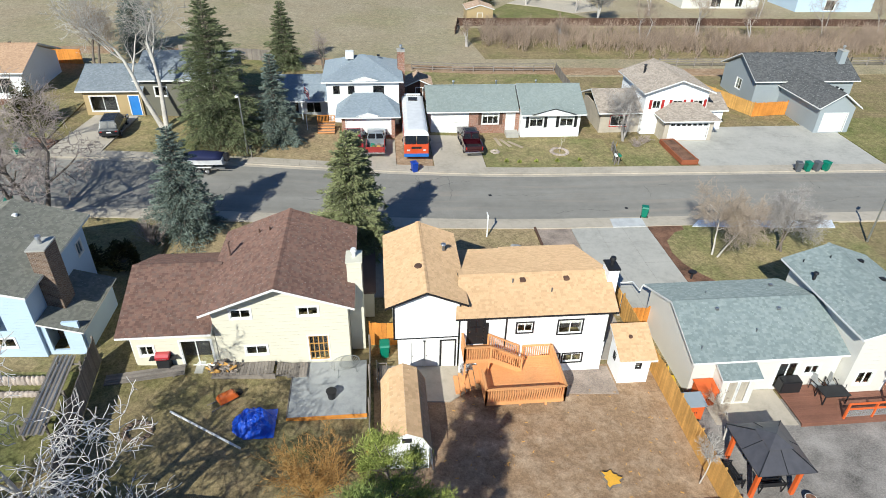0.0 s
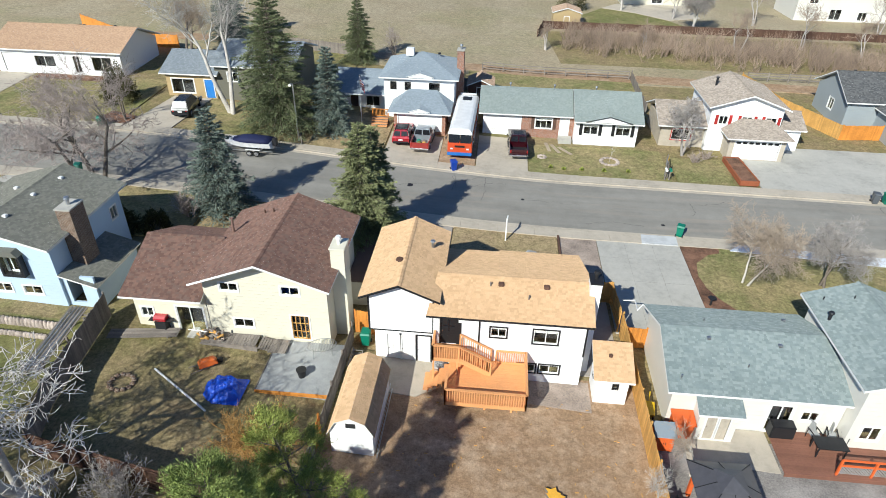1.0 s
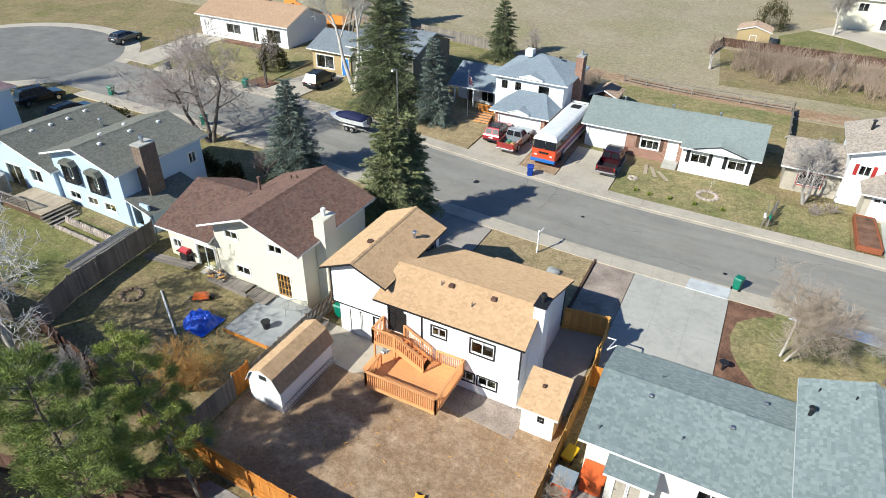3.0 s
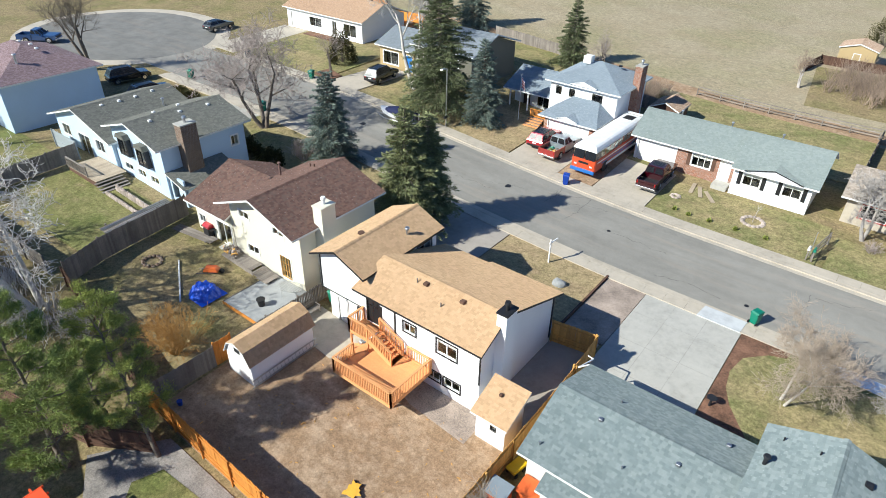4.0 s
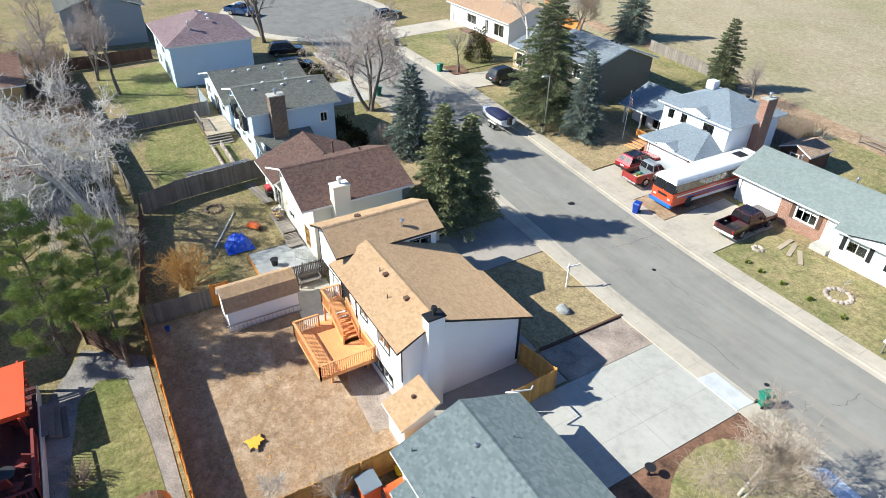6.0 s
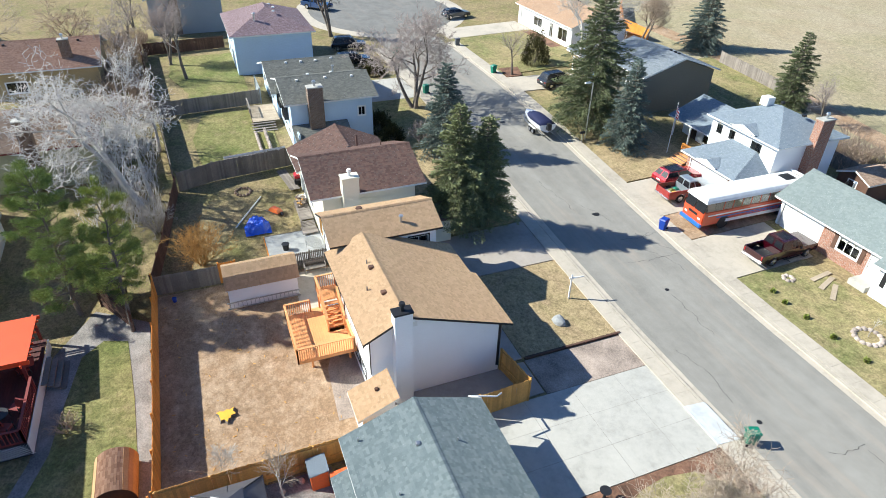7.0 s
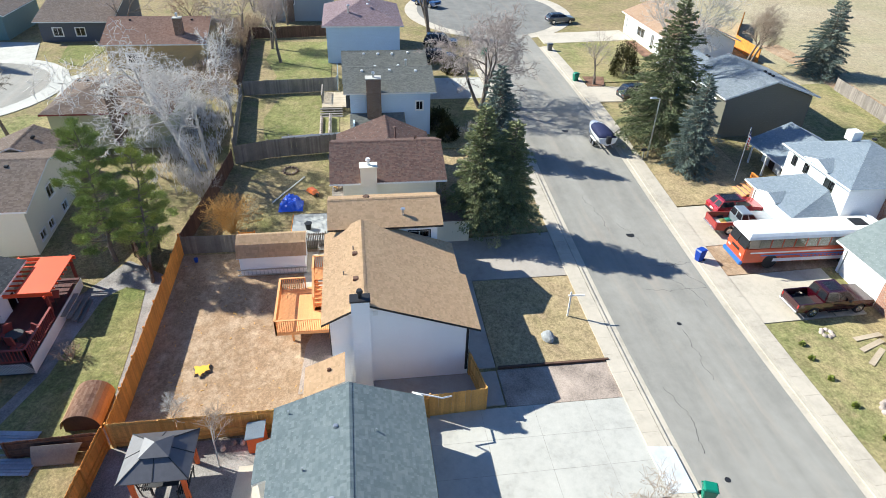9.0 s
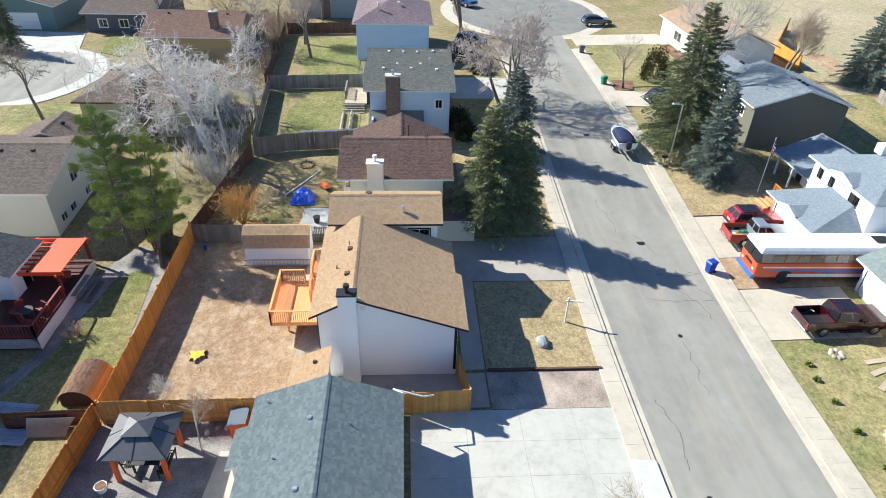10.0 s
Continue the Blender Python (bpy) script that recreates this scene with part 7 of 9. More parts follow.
def stone_ring(x, y, r, n, label, name, seed=1, size=0.24, mat=None):
    t = thing(name, x, y, gz(x, y), 0, label, "stone ring")
    for i in range(n):
        a = 6.283 * i / n
        rock(x + r * math.cos(a), y + r * math.sin(a), size, size * 0.8, size * 0.8, "", mat or M["stone"], seed + i, "stone", t)
    return t


stone_ring(-8.75, 23.6, 0.62, 13, "ring of dark sooty stones round a fire pit", "fire_pit", 10, 0.17, M["brick_brown"])
stone_ring(23.0, 60.2, 0.85, 15, "ring of reddish stones round a young tree", "stone_ring", 30, 0.22)
bare_tree(23.0, 60.2, 1.9, "tiny bare sapling in a ring of stones", M["bark_pale"], M["bark_pale"], 120, trunk_r=0.03, most=2)
stone_ring(16.1, 60.4, 0.35, 7, "small heap of reddish stones on the lawn", "stone_heap", 50, 0.2)


def tree_stump(x, y):
    z = gz(x, y)
    t = thing("tree_stump", x, y, z, 0, "freshly cut low stump with bright orange wood", "tree stump")
    rng = random.Random(4)
    n = 22
    rad = [0.4 + 0.2 * (i in (0, 5, 8, 14, 15, 19)) + rng.uniform(-0.11, 0.09) for i in range(n)]
    out = [(x + math.cos(6.283 * i / n) * r, y + math.sin(6.283 * i / n) * r * 0.85) for i, r in enumerate(rad)]
    Geo().loft([[(x + (a - x) * 1.25, y + (b - y) * 1.25, z - 0.05) for a, b in out], [(a, b, z + 0.16) for a, b in out]]).make("bole", M["bark"], t)
    Geo().prism([(x + (a - x) * 1.02, y + (b - y) * 1.02) for a, b in out], z + 0.164, z + 0.185, 2).make("cut_face", surf("fresh_cut_wood", (0.80, 0.42, 0.05), 0.25, 2.0, 12.0, 0.8, 0.2), t)


tree_stump(15.15, 19.8)


def tarp_heap(x, y):
    z = gz(x, y)
    t = thing("tarpaulin", x, y, z, 0, "crumpled bright blue tarpaulin over a heap", "tarpaulin")
    bm = bmesh.new()
    bmesh.ops.create_grid(bm, x_segments=34, y_segments=30, size=1.0)
    for v in bm.verts:
        r = math.hypot(v.co.x, v.co.y)
        f = max(0.0, 1 - r ** 2.2)
        w = noise.noise(Vector((v.co.x * 3.2, v.co.y * 3.2, 1.0))) * 0.28 + noise.noise(Vector((v.co.x * 9, v.co.y * 9, 4.0))) * 0.08
        v.co = Vector((x + v.co.x * 1.15, y + v.co.y * 1.0, z + max(0.02, f * 0.85 + w * (0.4 + f))))
    me = bpy.data.meshes.new("sheet")
    bm.to_mesh(me)
    bm.free()
    put("sheet", me, paint("blue_tarpaulin", (0.005, 0.085, 0.62), 0.4, 0, 0.1), t)


tarp_heap(-3.1, 24.0)


def wheelbarrow(x, y):
    z = gz(x, y)
    t = thing("wheelbarrow", x, y, z, 35, "overturned orange wheelbarrow on the grass", "wheelbarrow")
    Geo().loft([[(-0.35, -0.25, 0.5), (0.4, -0.22, 0.5), (0.4, 0.22, 0.5), (-0.35, 0.25, 0.5)], [(-0.5, -0.35, 0.2), (0.6, -0.33, 0.2), (0.6, 0.33, 0.2), (-0.5, 0.35, 0.2)]]).make("tray", paint("orange_enamel", (0.65, 0.13, 0.02), 0.5), t, bevel=0.03, local=True)
    for s in (-1, 1):
        Geo().beam((0.5, s * 0.2, 0.12), (-1.0, s * 0.3, 0.06), 0.05).make("handle", M["weathered"], t, local=True)
    Geo().tube((0.75, -0.05, 0.18), (0.75, 0.05, 0.18), 0.18, n=16).make("wheel", M["rubber"], t, local=True)


wheelbarrow(-4.75, 25.7)
_b = thing("pipe", -5.5, 23.7, gz(-5.5, 23.7), 0, "long white pipe lying on the grass", "pipe")
Geo().tube((-7.5, 24.9, gz(-7.5, 24.9) + 0.06), (-3.5, 22.4, gz(-3.5, 22.4) + 0.06), 0.06).make("tube", M["white_trim"], _b)


def brown_patio():
    z = gz(0.8, 26.5)
    t = thing("patio", 0.8, 26.6, z, 0, "raised grey concrete patio edged with orange lumber", "patio")
    Geo().box(-1.4, 24.3, z - 0.3, 2.8, 28.5, z + 0.3).make("slab", M["patio"], t)
    for a, b in (((-1.45, 24.25), (2.85, 24.25)), ((-1.45, 24.25), (-1.45, 27.6))):
        Geo().beam((*a, z + 0.2), (*b, z + 0.2), 0.06, 0.24).make("edging", M["cedar_warm"] if a[1] == b[1] else M["weathered"], t)
    ta = thing("garden_table", 1.6, 27.6, z + 0.3, 20, "oval wire-mesh garden table", "table")
    g = Geo()
    for i in range(-9, 10):
        w = 0.55 * math.sqrt(max(0, 1 - (i / 9.5) ** 2))
        g.box(i * 0.09 - 0.012, -w, 0.7, i * 0.09 + 0.012, w, 0.715)
    for i in range(28):
        a, b = 6.283 * i / 28, 6.283 * (i + 1) / 28
        g.beam((0.86 * math.cos(a), 0.56 * math.sin(a), 0.71), (0.86 * math.cos(b), 0.56 * math.sin(b), 0.71), 0.03)
    g.make("tabletop", M["metal"], ta, local=True)
    for sx in (-0.5, 0.5):
        for sy in (-0.3, 0.3):
            Geo().tube((sx, sy, 0.7), (sx * 1.15, sy * 1.15, 0), 0.018, n=6).make("leg", M["metal"], ta, local=True)
    p = thing("planter_pot", 0.9, 25.6, z + 0.3, 0, "round black planter pot on the patio", "pot")
    Geo().tube((0, 0, 0), (0, 0, 0.5), 0.2, 0.27, 20).make("pot", M["black_trim"], p, local=True)
    Geo().tube((0, 0, 0.5), (0, 0, 0.53), 0.3, 0.3, 20, True).make("rim", M["black_trim"], p, local=True)
    # plank walk and steps along the house wall
    zd = gz(-3.5, 28)
    d = thing("deck_walk", -3.4, 28.0, zd, 0, "grey weathered plank walk with steps along the house", "deck")
    for i in range(18):
        Geo().box(-5.9 + i * 0.19, 27.45, zd + 0.3, -5.9 + i * 0.19 + 0.175, 28.45, zd + 0.34).make("plank", M["weathered"], d)
    for i in range(11):
        Geo().box(-2.35 + i * 0.16, 27.2 + (0 if i > 3 else 0.1), zd + (0.12 if i > 3 else 0.24 - 0.03 * i), -2.35 + i * 0.16 + 0.15, 28.4, zd + (0.16 if i > 3 else 0.28 - 0.03 * i)).make("plank", M["weathered"], d)
    Geo().box(-5.95, 27.4, zd - 0.2, -2.4, 27.44, zd + 0.3).make("skirt", M["weathered"], d)
    st = thing("doorstep", -7.2, 28.1, zd, 0, "pale concrete doorstep below the sliding door", "step")
    Geo().box(-7.9, 27.8, zd - 0.2, -6.5, 28.85, zd + 0.25).make("block", M["concrete"], st, bevel=0.03)
    fw = thing("firewood_pile", -5.3, 27.9, zd + 0.34, 0, "loose pile of split firewood on the plank walk", "firewood")
    rng = random.Random(9)
    for i in range(34):
        a = Vector((-6.1 + rng.uniform(0, 1.6), 27.65 + rng.uniform(0, 0.6), zd + 0.42 + 0.09 * (i // 9)))
        w = Vector((rng.uniform(-1, 1), rng.uniform(-0.5, 0.5), rng.uniform(-0.1, 0.15))).normalized() * 0.22
        Geo().tube(a - w, a + w, rng.uniform(0.05, 0.09), n=5).make("log", (M["stone"], M["weathered"], M["cedar"])[i % 3], fw)
    g = thing("barbecue", -8.6, 28.3, gz(-8.6, 28.3), 0, "red-lidded gas barbecue on a black cart", "barbecue")
    Geo().box(-0.35, -0.28, 0.1, 0.35, 0.28, 0.75).make("cart", M["dark_metal"], g, bevel=0.02, local=True)
    Geo().prism([(-0.28, 0.8), (0.28, 0.8), (0.28, 0.98), (0.12, 1.12), (-0.12, 1.12), (-0.28, 0.98)], -0.38, 0.38, 0).make("lid", paint("red_enamel", (0.45, 0.02, 0.03), 0.3), g, bevel=0.02, local=True)
    for s in (-1, 1):
        Geo().box(s * 0.55 - 0.18, -0.22, 0.76, s * 0.55 + 0.18, 0.22, 0.79).make("side_shelf", M["dark_metal"], g, local=True)
        Geo().tube((s * 0.3, 0.22, 0.1), (s * 0.36, 0.22, 0.1), 0.1).make("wheel", M["rubber"], g, local=True)
    Geo().tube((-0.25, -0.33, 0.92), (0.25, -0.33, 0.92), 0.015).make("handle", M["chrome"], g, local=True)


brown_patio()


def bench(x, y, rz, mat, label, length=1.5, iron=True):
    t = thing("garden_bench", x, y, gz(x, y) + 0.02, rz, label, "bench")
    h = length / 2
    for i in range(5):
        Geo().box(-h, -0.24 + i * 0.1, 0.42, h, -0.24 + i * 0.1 + 0.07, 0.45).make("seat_slat", mat, t, local=True)
    for i in range(3):
        Geo().box(-h, 0.27 + 0.03 * i, 0.55 + i * 0.12, h, 0.29 + 0.03 * i, 0.63 + i * 0.12).make("back_slat", mat, t, local=True)
    for s in (-1, 1):
        Geo().beam((s * (h - 0.05), -0.22, 0), (s * (h - 0.05), -0.22, 0.64), 0.05).make("leg", mat, t, local=True)
        Geo().beam((s * (h - 0.05), 0.24, 0), (s * (h - 0.05), 0.36, 0.9), 0.05).make("leg", mat, t, local=True)
        Geo().beam((s * (h - 0.05), -0.26, 0.64), (s * (h - 0.05), 0.3, 0.66), 0.06, 0.03).make("armrest", mat, t, local=True)


bench(3.75, 27.2, 90, M["weathered"], "weathered wooden bench against the fence", 1.6)


def gazebo():
    x0, x1, y0, y1 = 21.8, 23.95, 18.35, 20.75
    z = gz(23, 20)
    t = thing("gazebo", 23.4, 19.8, z, 0, "gazebo with a black two-tier canopy on orange posts", "gazebo")
    Oz = M["orange"]
    for x in (x0, x1):
        for y in (y0, y1):
            Geo().box(x - 0.1, y - 0.1, z, x + 0.1, y + 0.1, z + 2.15).make("post", Oz, t, bevel=0.01)
            sx, sy = (1 if x == x0 else -1), (1 if y == y0 else -1)
            Geo().beam((x, y, z + 1.65), (x + sx * 0.5, y, z + 2.1), 0.07).make("brace", Oz, t)
    a0, a1, b0, b1 = x0 - 0.42, x1 + 0.42, y0 - 0.42, y1 + 0.42
    xm, ym = (a0 + a1) / 2, (b0 + b1) / 2
    cv = Nodes("black_canopy")
    cv.set("Base Color", cv.ramp(cv.noise(3.0), [(0.3, (0.06, 0.058, 0.064)), (0.7, (0.085, 0.082, 0.09))]))
    cv.set("Roughness", 0.42)
    cv.set("Specular IOR Level", 1.0)
    C = cv.mat
    ze, zm = z + 2.1, z + 2.72
    i0, i1, j0, j1 = xm - 0.5, xm + 0.5, ym - 0.55, ym + 0.55
    lo = [(a0, b0), (a1, b0), (a1, b1), (a0, b1)]
    hi = [(i0, j0), (i1, j0), (i1, j1), (i0, j1)]
    for k in range(4):
        p, q, r, s = lo[k], lo[(k + 1) % 4], hi[(k + 1) % 4], hi[k]
        Geo().add([(*p, ze), (*q, ze), (*r, zm), (*s, zm), (*p, ze - 0.05), (*q, ze - 0.05), (*r, zm - 0.05), (*s, zm - 0.05)], [(0, 1, 2, 3), (7, 6, 5, 4), (4, 5, 1, 0), (5, 6, 2, 1), (6, 7, 3, 2), (7, 4, 0, 3)]).make("canopy_panel", C, t)
        Geo().beam((*p, ze + 0.02), (*s, zm + 0.02), 0.05, 0.03).make("rib", M["dark_metal"], t)
        m0 = ((p[0] + q[0]) / 2, (p[1] + q[1]) / 2)
        m1 = ((r[0] + s[0]) / 2, (r[1] + s[1]) / 2)
        Geo().beam((*m0, ze + 0.012), (*m1, zm + 0.012), 0.035, 0.02).make("seam", M["dark_metal"], t)
    top = [(i0 - 0.15, j0 - 0.15), (i1 + 0.15, j0 - 0.15), (i1 + 0.15, j1 + 0.15), (i0 - 0.15, j1 + 0.15)]
    Geo().add([(*p, zm + 0.05) for p in top] + [(xm, ym, zm + 0.4)], [(0, 1, 4), (1, 2, 4), (2, 3, 4), (3, 0, 4), (3, 2, 1, 0)]).make("cupola", C, t)
    for x, y, rz in ((21.35, 19.4, 95), (22.9, 18.7, 180), (23.3, 20.5, 0)):
        bench(x, y, rz, M["dark_metal"], "black slatted metal bench beneath the gazebo", 1.3)
    tb = thing("patio_table", 23.1, 19.6, z + 0.01, 0, "black metal patio table under the gazebo", "table")
    Geo().box(-0.5, -0.7, 0.68, 0.5, 0.7, 0.72).make("tabletop", M["dark_metal"], tb, bevel=0.01, local=True)
    for sx in (-0.42, 0.42):
        for sy in (-0.6, 0.6):
            Geo().box(sx - 0.02, sy - 0.02, 0, sx + 0.02, sy + 0.02, 0.68).make("leg", M["dark_metal"], tb, local=True)
    p = thing("planter_pot", 24.5, 17.7, z, 0, "large white pot with dry soil", "pot")
    Geo().tube((0, 0, 0), (0, 0, 0.42), 0.2, 0.3, 20).make("pot", M["white_trim"], p, local=True)
    Geo().tube((0, 0, 0.425), (0, 0, 0.44), 0.26, 0.26, 20).make("soil", M["mulch"], p, local=True)


gazebo()


def cabinet(x, y, w, d, h, top, label):
    z = gz(x, y)
    t = thing("storage_cabinet", x, y, z, 0, label, "cabinet")
    b = Geo().box(-w / 2, -d / 2, 0.03, w / 2, d / 2, h).make("body", M["orange"], t, bevel=0.01, local=True)
    for s in (-1, 1):
        lf = Geo().box(s * w / 4 - w / 4 + 0.03, -d / 2 - 0.025, 0.1, s * w / 4 + w / 4 - 0.03, -d / 2 - 0.003, h - 0.06).make("door", M["orange"], t, local=True)
        Geo().box(s * 0.06 - 0.012, -d / 2 - 0.05, h * 0.5, s * 0.06 + 0.012, -d / 2 - 0.027, h * 0.62).make("handle", M["dark_metal"], lf, local=True)
    Geo().add([(-w / 2 - 0.08, -d / 2 - 0.1, h), (w / 2 + 0.08, -d / 2 - 0.1, h), (w / 2 + 0.08, d / 2 + 0.05, h + 0.14), (-w / 2 - 0.08, d / 2 + 0.05, h + 0.14), (-w / 2 - 0.08, -d / 2 - 0.1, h + 0.05), (w / 2 + 0.08, -d / 2 - 0.1, h + 0.05), (w / 2 + 0.08, d / 2 + 0.05, h + 0.19), (-w / 2 - 0.08, d / 2 + 0.05, h + 0.19)],
              [(3, 2, 1, 0), (4, 5, 6, 7), (0, 1, 5, 4), (1, 2, 6, 5), (2, 3, 7, 6), (3, 0, 4, 7)]).make("top", top, t, local=True)


cabinet(21.05, 23.75, 1.0, 0.85, 1.15, M["sh_slate"], "orange wooden storage cabinet with a grey lid")
cabinet(22.25, 24.75, 1.05, 0.9, 1.1, M["orange"], "orange wooden storage cabinet against the house")
for i, (x, y) in enumerate(((20.75, 22.4), (20.8, 22.9), (21.1, 21.9))):
    rock(x, y, 0.18, 0.16, 0.2, "pale round stone beside the fence", M["stone"], 70 + i)


def lattice(th, a, b, z0, z1, mat, step=0.16, name="lattice"):
    """Crossed laths between two points."""
    L, H = math.dist(a, b), z1 - z0
    d = Vector(((b[0] - a[0]) / L, (b[1] - a[1]) / L, 0))
    g = Geo()
    u = -H
    o = Vector((*a, z0))
    while u < L:
        for sgn in (1, -1):
            u0, u1 = max(0, u), min(L, u + H)
            if u1 - u0 > 0.03:
                v0, v1 = u0 - u, u1 - u
                if sgn < 0:
                    v0, v1 = H - v0, H - v1
                g.beam(o + d * u0 + Vector((0, 0, v0)), o + d * u1 + Vector((0, 0, v1)), 0.012, 0.03)
        u += step
    return tagged(g.make(name, mat, th), kind="stuff")


def grey_deck():
    z = gz(30, 24)
    th = thing("deck", 30, 24, z, 0, "low red-brown deck with an orange lattice screen", "deck")
    for i in range(20):
        Geo().box(27.0, 22.4 + i * 0.145, z + 0.2, 36.5, 22.4 + i * 0.145 + 0.138, z + 0.24).make("plank", M["deck_red"], th)
    Geo().box(27.0, 22.38, z - 0.1, 36.5, 22.4, z + 0.2).make("skirt", M["deck_red"], th)
    for i in range(4):
        x = 29.6 + i * 1.7
        Geo().box(x - 0.05, 22.55, z + 0.24, x + 0.05, 22.65, z + 1.35).make("post", M["orange"], th)
        if i < 3:
            Geo().beam((x, 22.6, z + 1.35), (x + 1.7, 22.6, z + 1.35), 0.09, 0.07).make("rail", M["orange"], th)
            Geo().beam((x, 22.6, z + 0.95), (x + 1.7, 22.6, z + 0.95), 0.09, 0.07).make("rail", M["orange"], th)
            lattice(th, (x + 0.08, 22.6), (x + 1.62, 22.6), z + 0.35, z + 0.9, M["patio"], 0.14)
    pg = thing("pergola", 34, 24.2, z + 0.24, 0, "dark red pergola over the deck", "pergola")
    for x in (32.4, 36.3):
        Geo().box(x - 0.06, 22.7, z + 0.24, x + 0.06, 22.82, z + 2.4).make("post", M["barn_red"], pg)
    Geo().beam((32.2, 22.76, z + 2.45), (36.5, 22.76, z + 2.45), 0.06, 0.14).make("beam", M["barn_red"], pg)
    for i in range(12):
        Geo().beam((32.4 + i * 0.35, 22.4, z + 2.55), (32.4 + i * 0.35, 23.55, z + 2.55), 0.05, 0.1).make("rafter", M["barn_red"], pg)
    tb = thing("patio_table", 29.7, 24.0, z + 0.24, 0, "dark rectangular table on the deck", "table")
    Geo().box(-0.8, -0.45, 0.68, 0.8, 0.45, 0.73).make("tabletop", M["dark_metal"], tb, bevel=0.01, local=True)
    for sx in (-0.7, 0.7):
        for sy in (-0.35, 0.35):
            Geo().box(sx - 0.03, sy - 0.03, 0, sx + 0.03, sy + 0.03, 0.68).make("leg", M["dark_metal"], tb, local=True)
    gr = thing("grill_cover", 27.6, 25.0, z + 0.24, 0, "black fabric cover over a grill", "cover")
    Geo().loft([[(-0.65, -0.35, 0), (0.65, -0.35, 0), (0.65, 0.35, 0), (-0.65, 0.35, 0)], [(-0.62, -0.32, 0.85), (0.62, -0.32, 0.85), (0.62, 0.32, 0.9), (-0.62, 0.32, 0.9)]]).make("cloth", M["black_trim"], gr, bevel=0.06, local=True)
    ch = None
    for i, (x, y, rz) in enumerate(((29.3, 24.85, 10), (30.2, 24.9, -15), (31.0, 24.8, 25))):
        m = pose(x, y, z + 0.24, 0, 0, rz)
        if ch is None:
            ch = thing("patio_chair", x, y, z + 0.24, rz, "grey mesh patio chair against the house", "chair", "chairs on the deck")
            Geo().box(-0.25, -0.25, 0.4, 0.25, 0.25, 0.43).make("seat", M["patio"], ch, local=True)
            Geo().beam((0, 0.26, 0.42), (0, 0.42, 0.98), 0.5, 0.03, (1, 0, 0)).make("backrest", M["patio"], ch, local=True)
            for sx in (-0.24, 0.24):
                for sy in (-0.23, 0.25):
                    Geo().beam((sx, sy, 0), (sx, sy, 0.62), 0.03).make("leg", M["dark_metal"], ch, local=True)
                Geo().beam((sx, -0.25, 0.63), (sx, 0.3, 0.63), 0.05, 0.03).make("armrest", M["dark_metal"], ch, local=True)
        else:
            copy_thing(ch, m)


grey_deck()
_e = thing("paver_edging", 29.5, 18, gz(29, 18), 0, "row of salmon pavers edging the lawn", "edging")
for i in range(26):
    a, b = (28.6, 11.5 + i * 0.27), (29.4 + (i - 13) * 0.3, 18.55)
    p = (29.0 + 0.06 * i, 11.4 + i * 0.27)
    Geo().box(p[0] - 0.14, p[1] - 0.12, gz(*p), p[0] + 0.14, p[1] + 0.12, gz(*p) + 0.1).make("paver", M["concrete_tan"], _e)
for i in range(30):
    p = (30.6 + 0.3 * i, 18.5)
    Geo().box(p[0] - 0.14, p[1] - 0.12, gz(*p), p[0] + 0.14, p[1] + 0.12, gz(*p) + 0.1).make("paver", M["concrete_tan"], _e)


def barrel_shed():
    """A shed with a rounded roof beyond the cedar fence: shingled crown, plain panels at the sides."""
    z = gz(17, 14)
    t = thing("garden_shed", 17.4, 14.2, z, 0, "small shed with a rounded brown shingle roof and plywood sides", "shed")
    x0, x1, y0, y1 = 16.6, 18.95, 13.35, 15.25
    c = (y0 + y1) / 2
    prof = [(y0, z), (y1, z), (y1, z + 0.35)] + [(c + 0.94 * math.cos(a), z + 0.35 + 0.9 * math.sin(a)) for a in [math.pi * k / 12 for k in range(1, 12)]] + [(y0, z + 0.35)]
    # dark brown body colour stands in for the shade on the east end
    Geo().prism(prof, x0, x1, 0).make("body", M["oldbrown"], t)
    for k in range(12):
        a, b = math.pi * k / 12, math.pi * (k + 1) / 12
        p = [(c + 1.0 * math.cos(v), z + 0.37 + 0.96 * math.sin(v)) for v in (a, b)]
        e0, e1 = (x0 - 0.1, p[0][0], p[0][1]), (x1 + 0.2, p[0][0], p[0][1])
        r0, r1 = (x0 - 0.1, p[1][0], p[1][1]), (x1 + 0.2, p[1][0], p[1][1])
        if 4 <= k <= 8:
            if k > 5:
                e0, e1, r0, r1 = r0, r1, e0, e1
            slope(t, e0, e1, r1, r0, M["sh_rust"], M["oldbrown"], 0.04, 0.15, 0.25, 300 + k)
        else:
            v4 = [e0, e1, r1, r0]
            o4 = [(q[0], q[1] + 0.03 * math.cos((a + b) / 2), q[2] + 0.03 * math.sin((a + b) / 2)) for q in v4]
            Geo().add(v4 + o4, [(0, 1, 2, 3), (7, 6, 5, 4), (4, 5, 1, 0), (5, 6, 2, 1), (6, 7, 3, 2), (7, 4, 0, 3)]).make("panel", M["plywood"], t)


barrel_shed()


